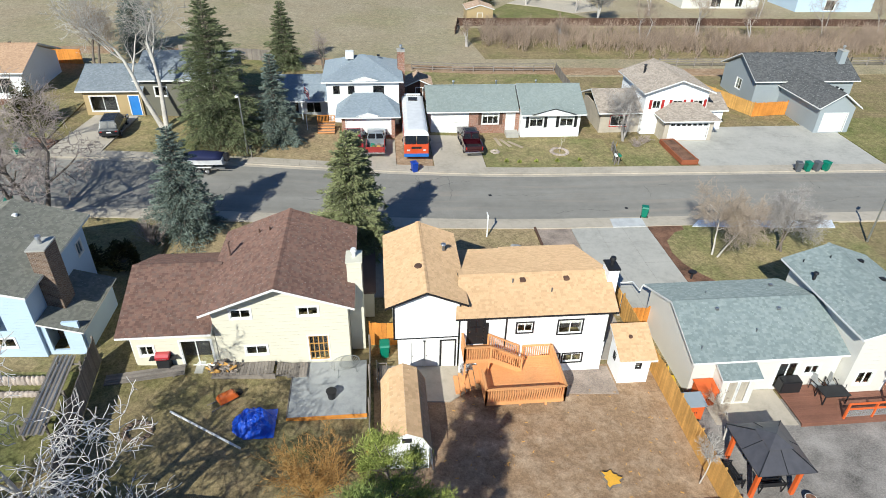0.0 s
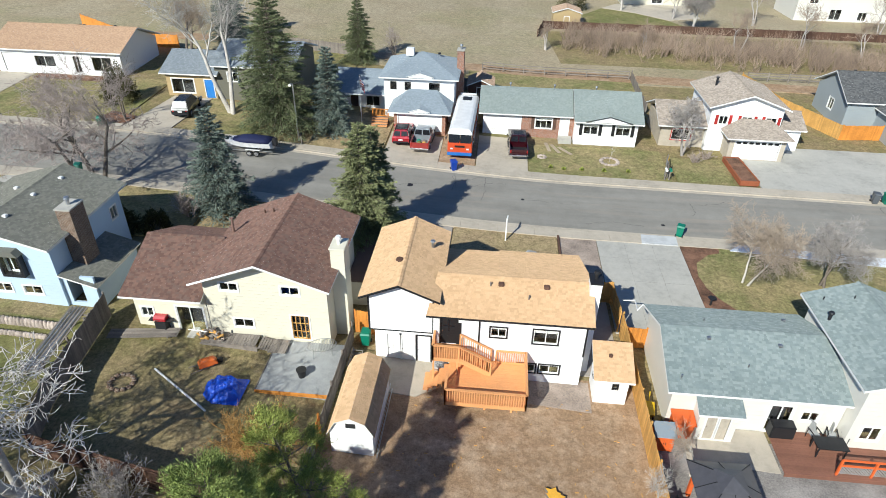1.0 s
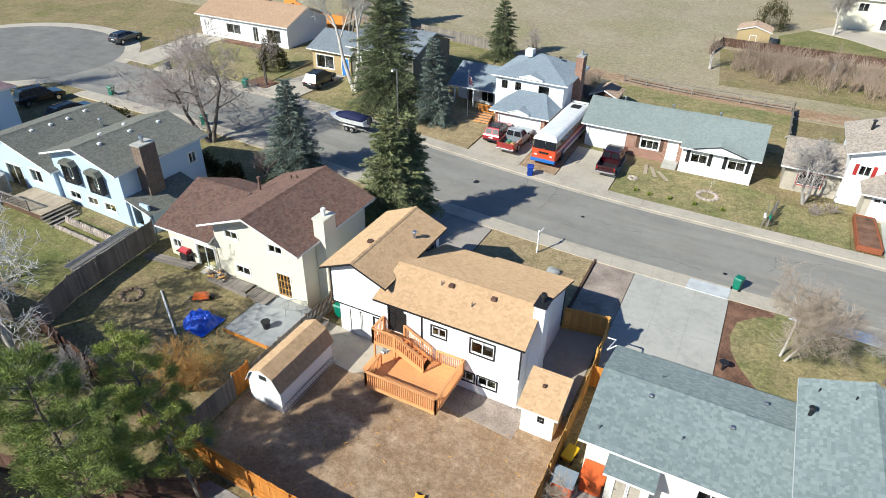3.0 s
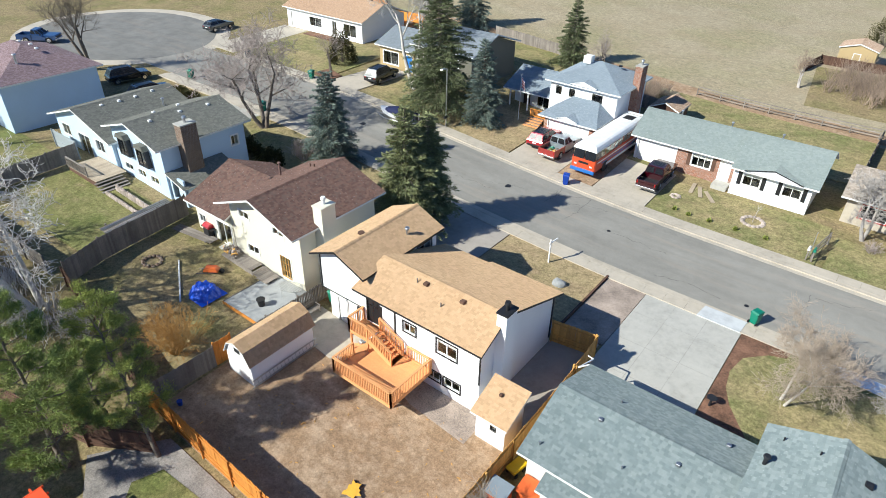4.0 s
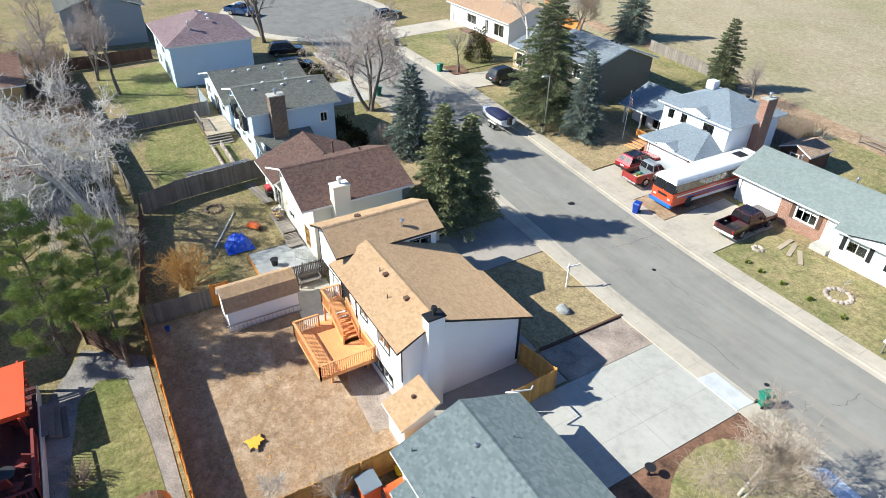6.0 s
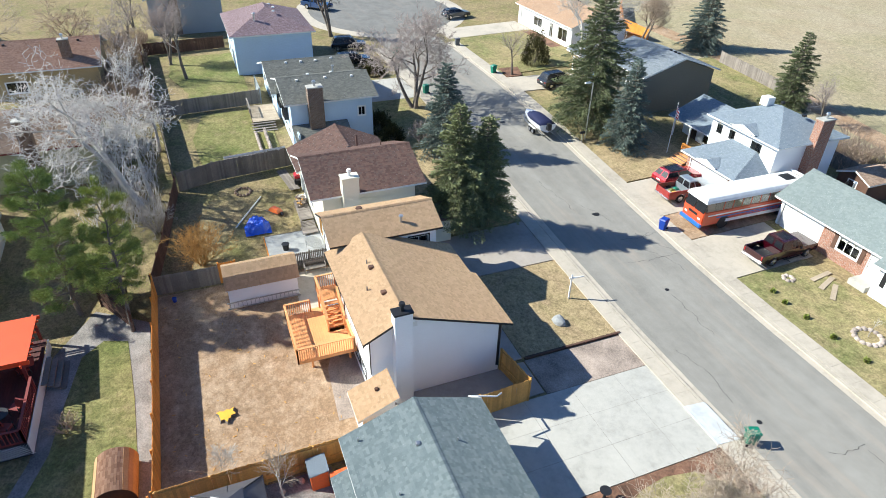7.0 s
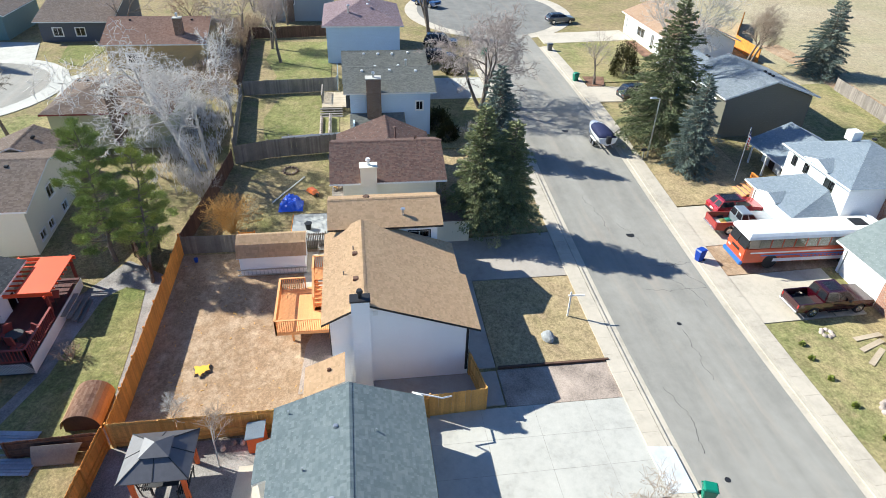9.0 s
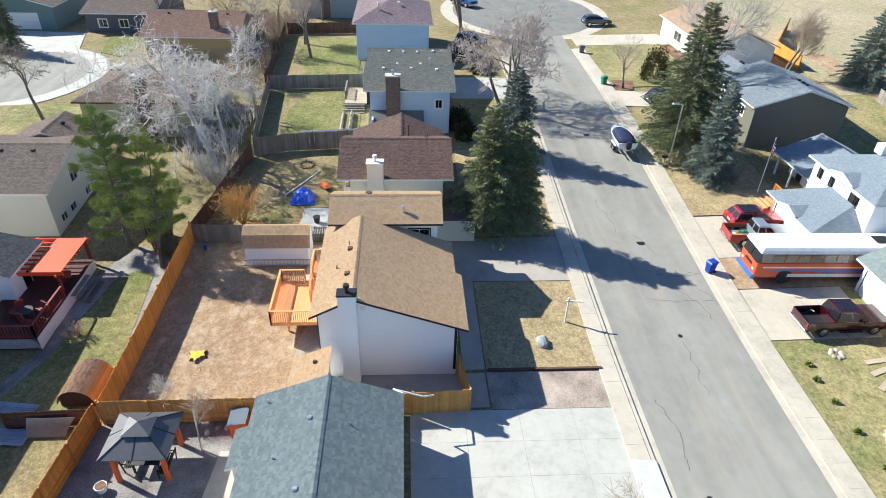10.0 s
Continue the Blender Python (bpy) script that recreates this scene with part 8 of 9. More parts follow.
def red_pergola():
    z = gz(9, 8.5)
    P = M["pergola"]
    t = thing("pergola", 8.5, 8.9, z, 0, "bright red-orange pergola with a half-solid roof", "pergola")
    x0, x1, y0, y1, h = 5.3, 9.9, 6.4, 9.9, z + 2.15
    for x in (x0 + 0.2, x1 - 0.2):
        Geo().box(x - 0.08, y1 - 0.28, z, x + 0.08, y1 - 0.12, h).make("post", M["barn_red"], t)
        Geo().beam((x, y0 - 0.2, h + 0.05), (x, y1 + 0.2, h + 0.05), 0.08, 0.18).make("beam", P, t)
    for y in (y0, y1 - 0.2):
        Geo().beam((x0 - 0.1, y, h + 0.05), (x1 + 0.1, y, h + 0.05), 0.08, 0.18).make("beam", P, t)
    for i in range(9):
        x = x0 + 0.3 + i * 0.52
        Geo().beam((x, y0 - 0.3, h + 0.2), (x, y1 + 0.25, h + 0.2), 0.05, 0.13).make("rafter", P, t)
    Geo().add([(x0 + 0.4, 8.0, h + 0.28), (x1 - 0.1, 8.0, h + 0.28), (x1 - 0.1, y1 + 0.15, h + 0.28), (x0 + 0.4, y1 + 0.15, h + 0.28), (x0 + 0.4, 8.0, h + 0.32), (x1 - 0.1, 8.0, h + 0.32), (x1 - 0.1, y1 + 0.15, h + 0.32), (x0 + 0.4, y1 + 0.15, h + 0.32)],
              [(3, 2, 1, 0), (4, 5, 6, 7), (0, 1, 5, 4), (1, 2, 6, 5), (2, 3, 7, 6), (3, 0, 4, 7)]).make("roof_sheet", P, t)
    d = thing("deck", 10.5, 8.6, z, 0, "dark red deck with white skirting below the pergola", "deck")
    R = M["barn_red"]
    for i in range(24):
        Geo().box(6.0, 6.2 + i * 0.165, z + 0.8, 14.4, 6.2 + i * 0.165 + 0.158, z + 0.84).make("plank", M["deck_dark"], d)
    Geo().box(6.0, 10.18, z - 0.1, 14.4, 10.22, z + 0.79).make("skirt", M["white_trim"], d)
    for i in range(26):
        y = 6.3 + i * 0.15
        for q in (0.5, -0.5):
            Geo().beam((14.43, y - q * 0.6, z), (14.43, y + q * 0.6, z + 0.76), 0.015, 0.035, (1, 0, 0)).make("lattice_slat", M["white_trim"], d)
    # near-black sheet behind the laths, painted as the shade below the deck
    Geo().box(14.38, 6.2, z - 0.1, 14.405, 10.2, z + 0.78).make("skirt", M["dark"], d)
    railing(d, (14.35, 6.2), (14.35, 10.1), z + 0.84, z + 1.75, R, 0.2)
    railing(d, (10.4, 10.1), (14.35, 10.1), z + 0.84, z + 1.75, R, 0.2)
    for i in range(4):
        Geo().box(7.6, 10.24 + 0.28 * i, z + 0.6 - 0.19 * i, 10.0, 10.24 + 0.28 * i + 0.3, z + 0.65 - 0.19 * i).make("tread", M["weathered"], d)
    for i, (x, y, rz) in enumerate(((12.3, 8.0, 60), (13.4, 9.2, 160), (12.0, 9.5, -20), (9.0, 9.4, 30))):
        c = thing("patio_chair", x, y, z + 0.84, rz, "red cushioned patio chair on the deck", "chair", "chairs round the dark table")
        Geo().box(-0.3, -0.3, 0.35, 0.3, 0.3, 0.47).make("seat", M["barn_red"], c, bevel=0.04, local=True)
        Geo().beam((0, 0.3, 0.45), (0, 0.44, 1.0), 0.56, 0.1, (1, 0, 0)).make("backrest", M["barn_red"], c, local=True)
        for sx in (-0.27, 0.27):
            for sy in (-0.26, 0.28):
                Geo().box(sx - 0.02, sy - 0.02, 0, sx + 0.02, sy + 0.02, 0.6).make("leg", M["dark_metal"], c, local=True)
    tb = thing("patio_table", 12.6, 8.8, z + 0.84, 0, "round dark patio table", "table")
    Geo().tube((0, 0, 0.66), (0, 0, 0.7), 0.5, n=24).make("tabletop", M["dark_metal"], tb, local=True)
    Geo().tube((0, 0, 0), (0, 0, 0.66), 0.05).make("pedestal", M["dark_metal"], tb, local=True)


red_pergola()


def yellow_cart(x, y):
    """A low plastic garden cart against the fence."""
    z = gz(x, y)
    t = thing("garden_cart", x, y, z, 80, "yellow plastic garden cart standing beside the cedar fence", "cart")
    Y = paint("yellow_plastic", (0.72, 0.46, 0.01), 0.45, 0, 0.1)
    Geo().loft([[(-0.4, -0.22, 0.2), (0.4, -0.22, 0.2), (0.4, 0.22, 0.2), (-0.4, 0.22, 0.2)], [(-0.55, -0.32, 0.55), (0.55, -0.32, 0.55), (0.55, 0.32, 0.55), (-0.55, 0.32, 0.55)]]).make("tub", Y, t, bevel=0.03, local=True)
    Geo().beam((0.5, 0, 0.5), (1.0, 0, 0.85), 0.05).make("handle", Y, t, local=True)
    for sx in (-0.3, 0.3):
        for sy in (-0.28, 0.28):
            Geo().tube((sx, sy - 0.03, 0.14), (sx, sy + 0.03, 0.14), 0.14, n=14).make("wheel", M["rubber"], t, local=True)


yellow_cart(20.75, 25.9)


# ---- far side front gardens ----
def street_lamp(x, y, h, rz, label):
    z = gz(x, y)
    t = thing("street_lamp", x, y, z, rz, label, "street lamp")
    Geo().tube((0, 0, 0), (0, 0, h), 0.09, 0.06, 10).make("pole", M["metal"], t, local=True)
    Geo().beam((0, 0, h), (0.5, 0, h + 0.1), 0.06).make("arm", M["metal"], t, local=True)
    Geo().loft([[(0.35, -0.14, h + 0.03), (1.0, -0.14, h + 0.05), (1.0, 0.14, h + 0.05), (0.35, 0.14, h + 0.03)], [(0.4, -0.1, h + 0.2), (0.92, -0.1, h + 0.17), (0.92, 0.1, h + 0.17), (0.4, 0.1, h + 0.2)]]).make("head", M["metal"], t, bevel=0.02, local=True)


street_lamp(-8.8, 58.0, 6.0, -90, "slim metal street lamp beside the far pavement")
street_lamp(44.4, 41.0, 4.2, 40, "slim metal street lamp beside the pavement")


def mailbox(x, y, rz=0, mat=None, label="mailbox on a wooden post"):
    t = thing("mailbox", x, y, gz(x, y) + 0.05, rz, label, "mailbox")
    Geo().box(-0.05, -0.05, -0.1, 0.05, 0.05, 1.0).make("post", M["weathered"], t, local=True)
    Geo().prism([(-0.1, 1.0), (0.1, 1.0), (0.1, 1.14), (0.05, 1.22), (-0.05, 1.22), (-0.1, 1.14)], -0.3, 0.22, 1).make("box", mat or M["dark_metal"], t, local=True)


mailbox(-8.3, 57.3)
mailbox(27.9, 56.9, 0, M["white_trim"], "white mailbox beside the split-rail fence")
mailbox(28.3, 56.9, 0, M["bin_green"], "dark green mailbox beside the split-rail fence")
_s = thing("street_sign", 28.0, 57.6, gz(28, 57.6), 0, "yellow diamond sign on a thin post", "sign")
Geo().box(27.97, 57.57, 0, 28.03, 57.63, 2.3).make("post", M["metal"], _s)
Geo().add([(28.05, 57.6, 1.75), (28.05, 57.85, 2.0), (28.05, 57.6, 2.25), (28.05, 57.35, 2.0), (28.065, 57.6, 1.75), (28.065, 57.85, 2.0), (28.065, 57.6, 2.25), (28.065, 57.35, 2.0)],
          [(0, 1, 2, 3), (7, 6, 5, 4), (0, 4, 5, 1), (1, 5, 6, 2), (2, 6, 7, 3), (3, 7, 4, 0)]).make("plate", paint("yellow_sign", (0.75, 0.42, 0.01), 0.5), _s)


def flag_pole(x, y):
    z = gz(x, y)
    t = thing("flagpole", x, y, z, 0, "white flagpole with a limp striped flag", "flagpole")
    Geo().tube((0, 0, 0), (0, 0, 5.2), 0.04, 0.025, 8).make("pole", M["white_trim"], t, local=True)
    Geo().tube((0, 0, 5.2), (0, 0, 5.3), 0.05).make("finial", M["chrome"], t, local=True)
    red, navy = paint("flag_red", (0.5, 0.02, 0.03), 0.7, 0, 0), paint("flag_navy", (0.02, 0.03, 0.16), 0.7, 0, 0)
    n = 10
    for k in range(7):
        g = Geo()
        for i in range(n):
            u0, u1 = i / n, (i + 1) / n
            def at(u, v):
                return (0.05 + u * 0.45 + 0.04 * math.sin(u * 9), 0.09 * math.sin(u * 11 + 1), 5.05 - v * 0.95 - u * 0.75)
            g.add([at(u0, k / 7), at(u1, k / 7), at(u1, (k + 1) / 7), at(u0, (k + 1) / 7)], [(0, 1, 2, 3)])
        g.make("stripe", navy if k < 1 else (red if k % 2 == 0 else M["white_trim"]), t, local=True, fix=False)


flag_pole(-3.6, 64.4)


def timber_planter():
    z = gz(36, 60)
    t = thing("planter", 36, 60, z, 0, "long raised planter of red-brown timber filled with mulch", "planter")
    c = [(35.0, 56.6), (36.7, 56.6), (36.4, 62.2), (34.9, 62.2)]
    for k in range(4):
        a, b = c[k], c[(k + 1) % 4]
        for j in range(3):
            Geo().beam((*a, z + 0.05 + j * 0.17), (*b, z + 0.05 + j * 0.17), 0.14, 0.16).make("timber", surf("red_timber", (0.33, 0.10, 0.045), 0.3) if (k, j) == (0, 0) else bpy.data.materials["red_timber"], t)
    Geo().prism([(35.07, 56.67), (36.63, 56.67), (36.33, 62.13), (34.97, 62.13)], z, z + 0.4, 2).make("soil", M["mulch"], t)


timber_planter()
# porch stairs of the white house
_p = thing("porch_steps", -1.4, 64.6, gz(-1.4, 64.6), 0, "orange-brown timber porch steps with railing", "steps")
for i in range(4):
    z = gz(-1.4, 65)
    Geo().box(-2.5, 63.6 + i * 0.34, z + 0.12 + i * 0.17, -0.7, 63.6 + i * 0.34 + 0.36, z + 0.17 + i * 0.17).make("tread", M["deck"], _p)
    Geo().box(-2.5, 63.92 + i * 0.34, z - 0.1, -0.7, 63.95 + i * 0.34, z + 0.29 + i * 0.17).make("riser", M["brick_brown"], _p)
railing(_p, (-2.5, 65.1), (-0.7, 65.1), gz(-1, 65) + 0.8, gz(-1, 65) + 1.6, M["cedar_warm"], 0.15)
for i, (x, y, w) in enumerate(((17.6, 62.6, 20), (18.6, 62.2, 35), (16.8, 62.9, 8))):
    _w = thing("plank", x, y, gz(x, y) + 0.06, w, "pale plank lying on the lawn", "plank", "planks on the lawn")
    Geo().box(-0.18, -1.1, 0, 0.18, 1.1, 0.04).make("board", M["tan_boards"], _w, local=True)


def small_shed(x, y, w, d, h, wallm, roofm, label):
    z = gz(x, y)
    t = thing("garden_shed", x, y, z, 0, label, "shed")
    m = walls4(t, x - w / 2, y - d / 2, x + w / 2, y + d / 2, z - 0.1, z + h, wallm, {"S": [(w / 2 - 0.4, w / 2 + 0.4, 0.15, 1.8)]}, {"S": z + h + 0.65, "N": z + h + 0.65}, 0.1)
    door(t, m["S"] @ pose(0, 0, 0.1), w / 2 - 0.4, w / 2 + 0.4, 1.7, wallm)
    gable_roof_y(t, y - d / 2 - 0.2, y + d / 2 + 0.2, x - w / 2 - 0.2, x, x + w / 2 + 0.2, z + h, z + h + 0.75, z + h, roofm, None, 400 + int(x))


small_shed(9.0, 76.2, 3.0, 3.4, 2.0, M["oldbrown"], M["sh_chest"], "dark brown garden shed behind the white house")
small_shed(22.0, 113.8, 4.6, 4.0, 2.4, M["tanwall"], M["sh_chest"], "tan garden shed beyond the creek")
small_shed(58.5, 78.5, 2.4, 2.4, 2.0, M["white"], M["sh_clay"], "small white shed with a clay roof")
patch("far_green_lawn", [(25.5, 111), (37, 110.8), (43, 114.8), (40.6, 119), (35.6, 124.3), (29.9, 127.8), (25.5, 121)], 0.05, M["lawn_green"], "bright green lawn beyond the creek", "lawn", step=4)
patch("far_patio", [(30.0, 128.2), (35.8, 124.7), (40.9, 119.4), (47, 122), (47, 132.8), (33.5, 132.8)], 0.06, M["concrete_tan"], "pale concrete patio behind the cream house", "patio", step=4)
shrub(24.0, 125.5, 2.6, 5.0, "large round dark green juniper beyond the shed", M["juniper"], 99, 4200)
bare_tree(33.5, 126.9, 8.0, "bare pale tree on the patio beyond the creek", M["bark_pale"], M["bark_grey"], 131, (0, 0), 0.2, 1, 1.0, 4, 3, 0.22, 0.2, min_r=0.014)
bare_tree(43.0, 111.6, 8.5, "bare pale tree beside the fence beyond the creek", M["bark_pale"], M["bark_grey"], 132, (0, 0), 0.2, 2, 1.1, 4, 3, 0.24, 0.15, min_r=0.014)
plain_house(34.2, 133, 50, 142, 5.0, 7.5, M["cream"], M["sh_taupe"], "cream two-storey house beyond the creek", "x", [("S", 2, 3.5, 3.5, 4.8), ("S", 6, 8, 0.8, 2.6), ("S", 11, 12.5, 3.5, 4.8)], seed=181)
plain_house(64, 124, 80, 134, 5.0, 7.5, M["pale"], M["sh_taupe"], "pale two-storey house beyond the creek", "x", [("S", 2, 3.5, 3.5, 4.8), ("S", 6, 8, 0.8, 2.6), ("S", 11, 12.5, 0.8, 2.2)], seed=183)
plain_house(86, 121, 102, 131, 5.0, 7.5, M["blue"], M["sh_slate"], "pale blue two-storey house beyond the creek", "x", [("S", 2, 3.5, 3.5, 4.8), ("S", 6, 8, 0.8, 2.6), ("S", 11, 12.5, 3.5, 4.8)], seed=185)


# ---- yards of the blue house and the woodpile ----
def blue_yard():
    z = gz(-20, 26.5)
    t = thing("deck", -21.5, 27, z, 0, "weathered timber deck with steps down to the lawn", "deck")
    for i in range(16):
        Geo().box(-26.0 + i * 0.3, 26.2, z + 0.55, -26.0 + i * 0.3 + 0.29, 28.9, z + 0.6).make("plank", M["tan_boards"], t)
    railing(t, (-26.0, 26.2), (-22.6, 26.2), z + 0.6, z + 1.5, M["weathered"], 0.16)
    for i in range(4):
        Geo().box(-21.2 + i * 0.32, 26.0, z + 0.45 - i * 0.15, -20.88 + i * 0.32, 28.4, z + 0.5 - i * 0.15).make("tread", M["weathered"], t)
    Geo().box(-26.0, 26.22, z - 0.1, -21.2, 26.27, z + 0.55).make("skirt", M["oldbrown"], t)
    tt = thing("terrace", -18, 27.3, z, 0, "stone terrace wall stepping along the house", "terrace")
    rng = random.Random(3)
    for i in range(46):
        x, y = -19.6 + (i % 23) * 0.24, 26.2 + 0.9 * (i // 23)
        g = rock(x, y, 0.2, 0.17, 0.24 + 0.2 * (i // 23), "", M["stone"], 200 + i, "stone", tt)
    b = thing("lumber_stack", -13.9, 25.3, gz(-13.9, 25.3), 0, "stack of grey pipes and boards on a rack along the fence", "lumber")
    for i in range(9):
        a, c = Vector((-12.6 - 0.12 * i, 22.6, gz(-12.7, 22.6) + 1.0 + 0.04 * (i % 3))), Vector((-13.2 - 0.12 * i, 28.2, gz(-13.3, 28) + 1.0 + 0.05 * (i % 2)))
        (Geo().tube(a, c, 0.05, n=6) if i % 2 else Geo().beam(a, c, 0.14, 0.03)).make("pipe" if i % 2 else "board", M["metal"] if i % 2 else M["weathered"], b)
    for y in (23.2, 25.4, 27.6):
        z = gz(-13.2, y)
        for x in (-12.7, -13.9):
            Geo().box(x - 0.05, y - 0.05, z - 0.1, x + 0.05, y + 0.05, z + 1.1).make("post", M["weathered"], b)
        Geo().beam((-13.95, y, z + 0.92), (-12.65, y, z + 0.92), 0.08).make("bearer", M["weathered"], b)


blue_yard()
# timbers and debris lying in the yards
_rng = random.Random(77)
_d = thing("timber_edging", 12.4, 37.6, gz(12, 37.6), 0, "dark timbers edging the dry lawn", "edging")
for i in range(4):
    Geo().beam((16.83, 37.7 + i * 1.78, gz(16.8, 38) + 0.1), (16.83, 37.7 + (i + 1) * 1.78 - 0.02, gz(16.8, 38) + 0.1), 0.15, 0.16).make("timber", M["oldbrown"], _d)
_g = Geo()
for i in range(140):
    x, y = _rng.uniform(3.6, 20), _rng.uniform(16.6, 26)
    z = gz(x, y)
    s = _rng.uniform(0.015, 0.05)
    a = _rng.uniform(0, 3.14)
    _g.beam((x, y, z + s * 0.5), (x + math.cos(a) * s * 4, y + math.sin(a) * s * 4, z + s * 0.5), s, s * 0.6)
tagged(_g.make("wood_chips", M["cedar"], fix=False), "scattered wood chips and twigs on the dirt", "debris", kind="stuff")
_g = Geo()
for i in range(2600):
    x, y = _rng.uniform(10.5, 17.5), _rng.uniform(25.8, 27.7)
    if y < 27.4 - (x - 10) * 0.23:
        continue
    z, s = gz(x, y), _rng.uniform(0.02, 0.05)
    _g.add([(x + s, y, z), (x, y + s, z), (x - s, y, z), (x, y - s, z), (x, y, z + s)], [(0, 1, 4), (1, 2, 4), (2, 3, 4), (3, 0, 4)])
tagged(_g.make("pebbles", M["stone"], fix=False), "pale loose pebbles along the house wall", "pebbles", kind="stuff")
_bl = thing("bucket", 4.0, 17.5, gz(4, 17.5), 0, "small blue bucket on the dirt", "bucket")
Geo().tube((0, 0, 0), (0, 0, 0.3), 0.12, 0.16, 14).make("pail", M["bin_blue"], _bl, local=True)
_bt = thing("birdbath", 27.05, 36.75, gz(27.05, 36.75), 0, "dark birdbath on the mulch", "birdbath")
Geo().tube((0, 0, 0), (0, 0, 0.6), 0.08, 0.06, 10).make("stem", M["dark_metal"], _bt, local=True)
Geo().tube((0, 0, 0.6), (0, 0, 0.68), 0.16, 0.3, 18).make("bowl", M["dark_metal"], _bt, local=True)


# ---- street details ----
def road_cracks():
    rng = random.Random(12)
    g = Geo()
    for k in range(22):
        x, y = rng.uniform(-40, 60), rng.uniform(RN + 0.5, RF - 1.6)
        a0 = rng.choice((0.0, 1.57, 1.57, 0.3))
        for i in range(rng.randint(10, 34)):
            a = a0 + rng.uniform(-0.7, 0.7)
            x2, y2 = x + math.cos(a) * 0.22, y + math.sin(a) * 0.22
            if not near_edge(x2, 0.1) < y2 < far_edge(x2, -0.1):
                break
            w = rng.uniform(0.006, 0.018)
            nx, ny = -math.sin(a) * w, math.cos(a) * w
            g.add([(x + nx, y + ny, gz(x, y) + 0.006), (x2 + nx, y2 + ny, gz(x2, y2) + 0.006), (x2 - nx, y2 - ny, gz(x2, y2) + 0.006), (x - nx, y - ny, gz(x, y) + 0.006)], [(3, 2, 1, 0)])
            x, y = x2, y2
    tagged(g.make("road_cracks", M["joint"], fix=False), "dark sealed cracks in the asphalt", "road", kind="structure")
    j = Geo()
    for x0, x1, y0, y1, nx, ny in ((19.95, 26.6, 32.9, PV, 3, 4), (9.4, 14.6, 57.4, 64.5, 2, 3), (37, 57, 57, 66, 6, 3)):
        for i in range(1, nx):
            x = x0 + (x1 - x0) * i / nx
            j.box(x - 0.008, y0, gz(x, y0) + 0.0, x + 0.008, min(y1, 57), gz(x, y0) + 0.053) if y0 < 50 else None
        for i in range(1, ny):
            y = y0 + (y1 - y0) * i / ny
            j.box(x0, y - 0.008, gz(x0 + 2, y) - 0.05, x1, y + 0.008, gz((x0 + x1) / 2, y) + 0.053)
    tagged(j.make("driveway_joints", M["saw_joint"], fix=False), "dark joints between the driveway slabs", "driveway", kind="structure")
    for x, y in ((-15, 51.5), (14.0, 50.9), (26.0, 47.9), (3.5, 51.5)):
        m = thing("manhole_cover", x, y, gz(x, y), 0, "dark iron cover in the road", "manhole", kind="")
        Geo().tube((0, 0, -0.05), (0, 0, 0.012), 0.16 if x > 10 else 0.33, n=24).make("lid", M["dark_metal"], m, local=True)


road_cracks()
# thin sheet, paler and bluer than the pavement slabs
patch("snow_strip", [(30.5, 44.2), (43, 43.2), (43.5, 44.5), (31.5, 45.2)], 0.125, M["snow"], "pale bluish strip along the pavement", "snow")

# leftovers in the yard beyond the gazebo fence
# old brown on all boards paints in the shade of the east face
fence([(20.3, 15.6), (20.45, 11.2)], 1.25, M["oldbrown"], "low board fence between the south yards, coloured brown as in shade", seed=41)


def dock_panel(x, y, rz, n, length, label, mat):
    """A leaning raft of boards on two bearers."""
    z = gz(x, y)
    t = thing("board_raft", x, y, z, rz, label, "boards")
    for i in range(n):
        Geo().box(-length / 2, i * 0.17 - n * 0.085, 0.1 + 0.012 * (i % 3), length / 2, i * 0.17 - n * 0.085 + 0.15, 0.14 + 0.012 * (i % 3)).make("plank", mat, t, local=True)
    for u in (-0.35, 0.35):
        Geo().box(u * length, -n * 0.085, 0, u * length + 0.09, n * 0.085, 0.1).make("bearer", mat, t, local=True)
    return t


dock_panel(19.3, 10.9, 82, 7, 2.4, "old blue-grey weathered board raft lying on the ground", M["blue_grey_wood"])
dock_panel(21.1, 11.6, 84, 6, 2.0, "old blue-grey weathered boards beside the fence", M["blue_grey_wood"])


def curved_sheet():
    """A warped plywood sheet leaning on the fence."""
    z = gz(20.8, 13.6)
    t = thing("plywood_sheet", 20.8, 13.6, z, 0, "warped brown plywood sheet leaning on the low fence", "plywood")
    n = 10
    rows = [(20.62 + 0.5 * i / n, z + 0.95 * (1 - i / n) ** 0.7 + 0.02, 15.0 - 0.5 * i / n) for i in range(n + 1)]
    top = [v for x, h, y in rows for v in ((x, 12.5, h), (x, y, h))]
    low = [(x - 0.02, y, h - 0.012) for x, y, h in top]
    k = len(top)
    faces = []
    for i in range(n):
        q = (2 * i, 2 * i + 2, 2 * i + 3, 2 * i + 1)
        faces += [q, tuple(v + k for v in q[::-1]), (2 * i, 2 * i + k, 2 * i + 2 + k, 2 * i + 2), (2 * i + 1, 2 * i + 3, 2 * i + 3 + k, 2 * i + 1 + k)]
    faces += [(0, 1, 1 + k, k), (k - 2, 2 * k - 2, 2 * k - 1, k - 1)]
    g = Geo().add(top + low, faces)
    g.make("sheet", M["weathered"], t)


curved_sheet()
dock_panel(-9.5, 27.6, 8, 5, 4.2, "grey planks and pipes stacked along the board fence", M["weathered"])


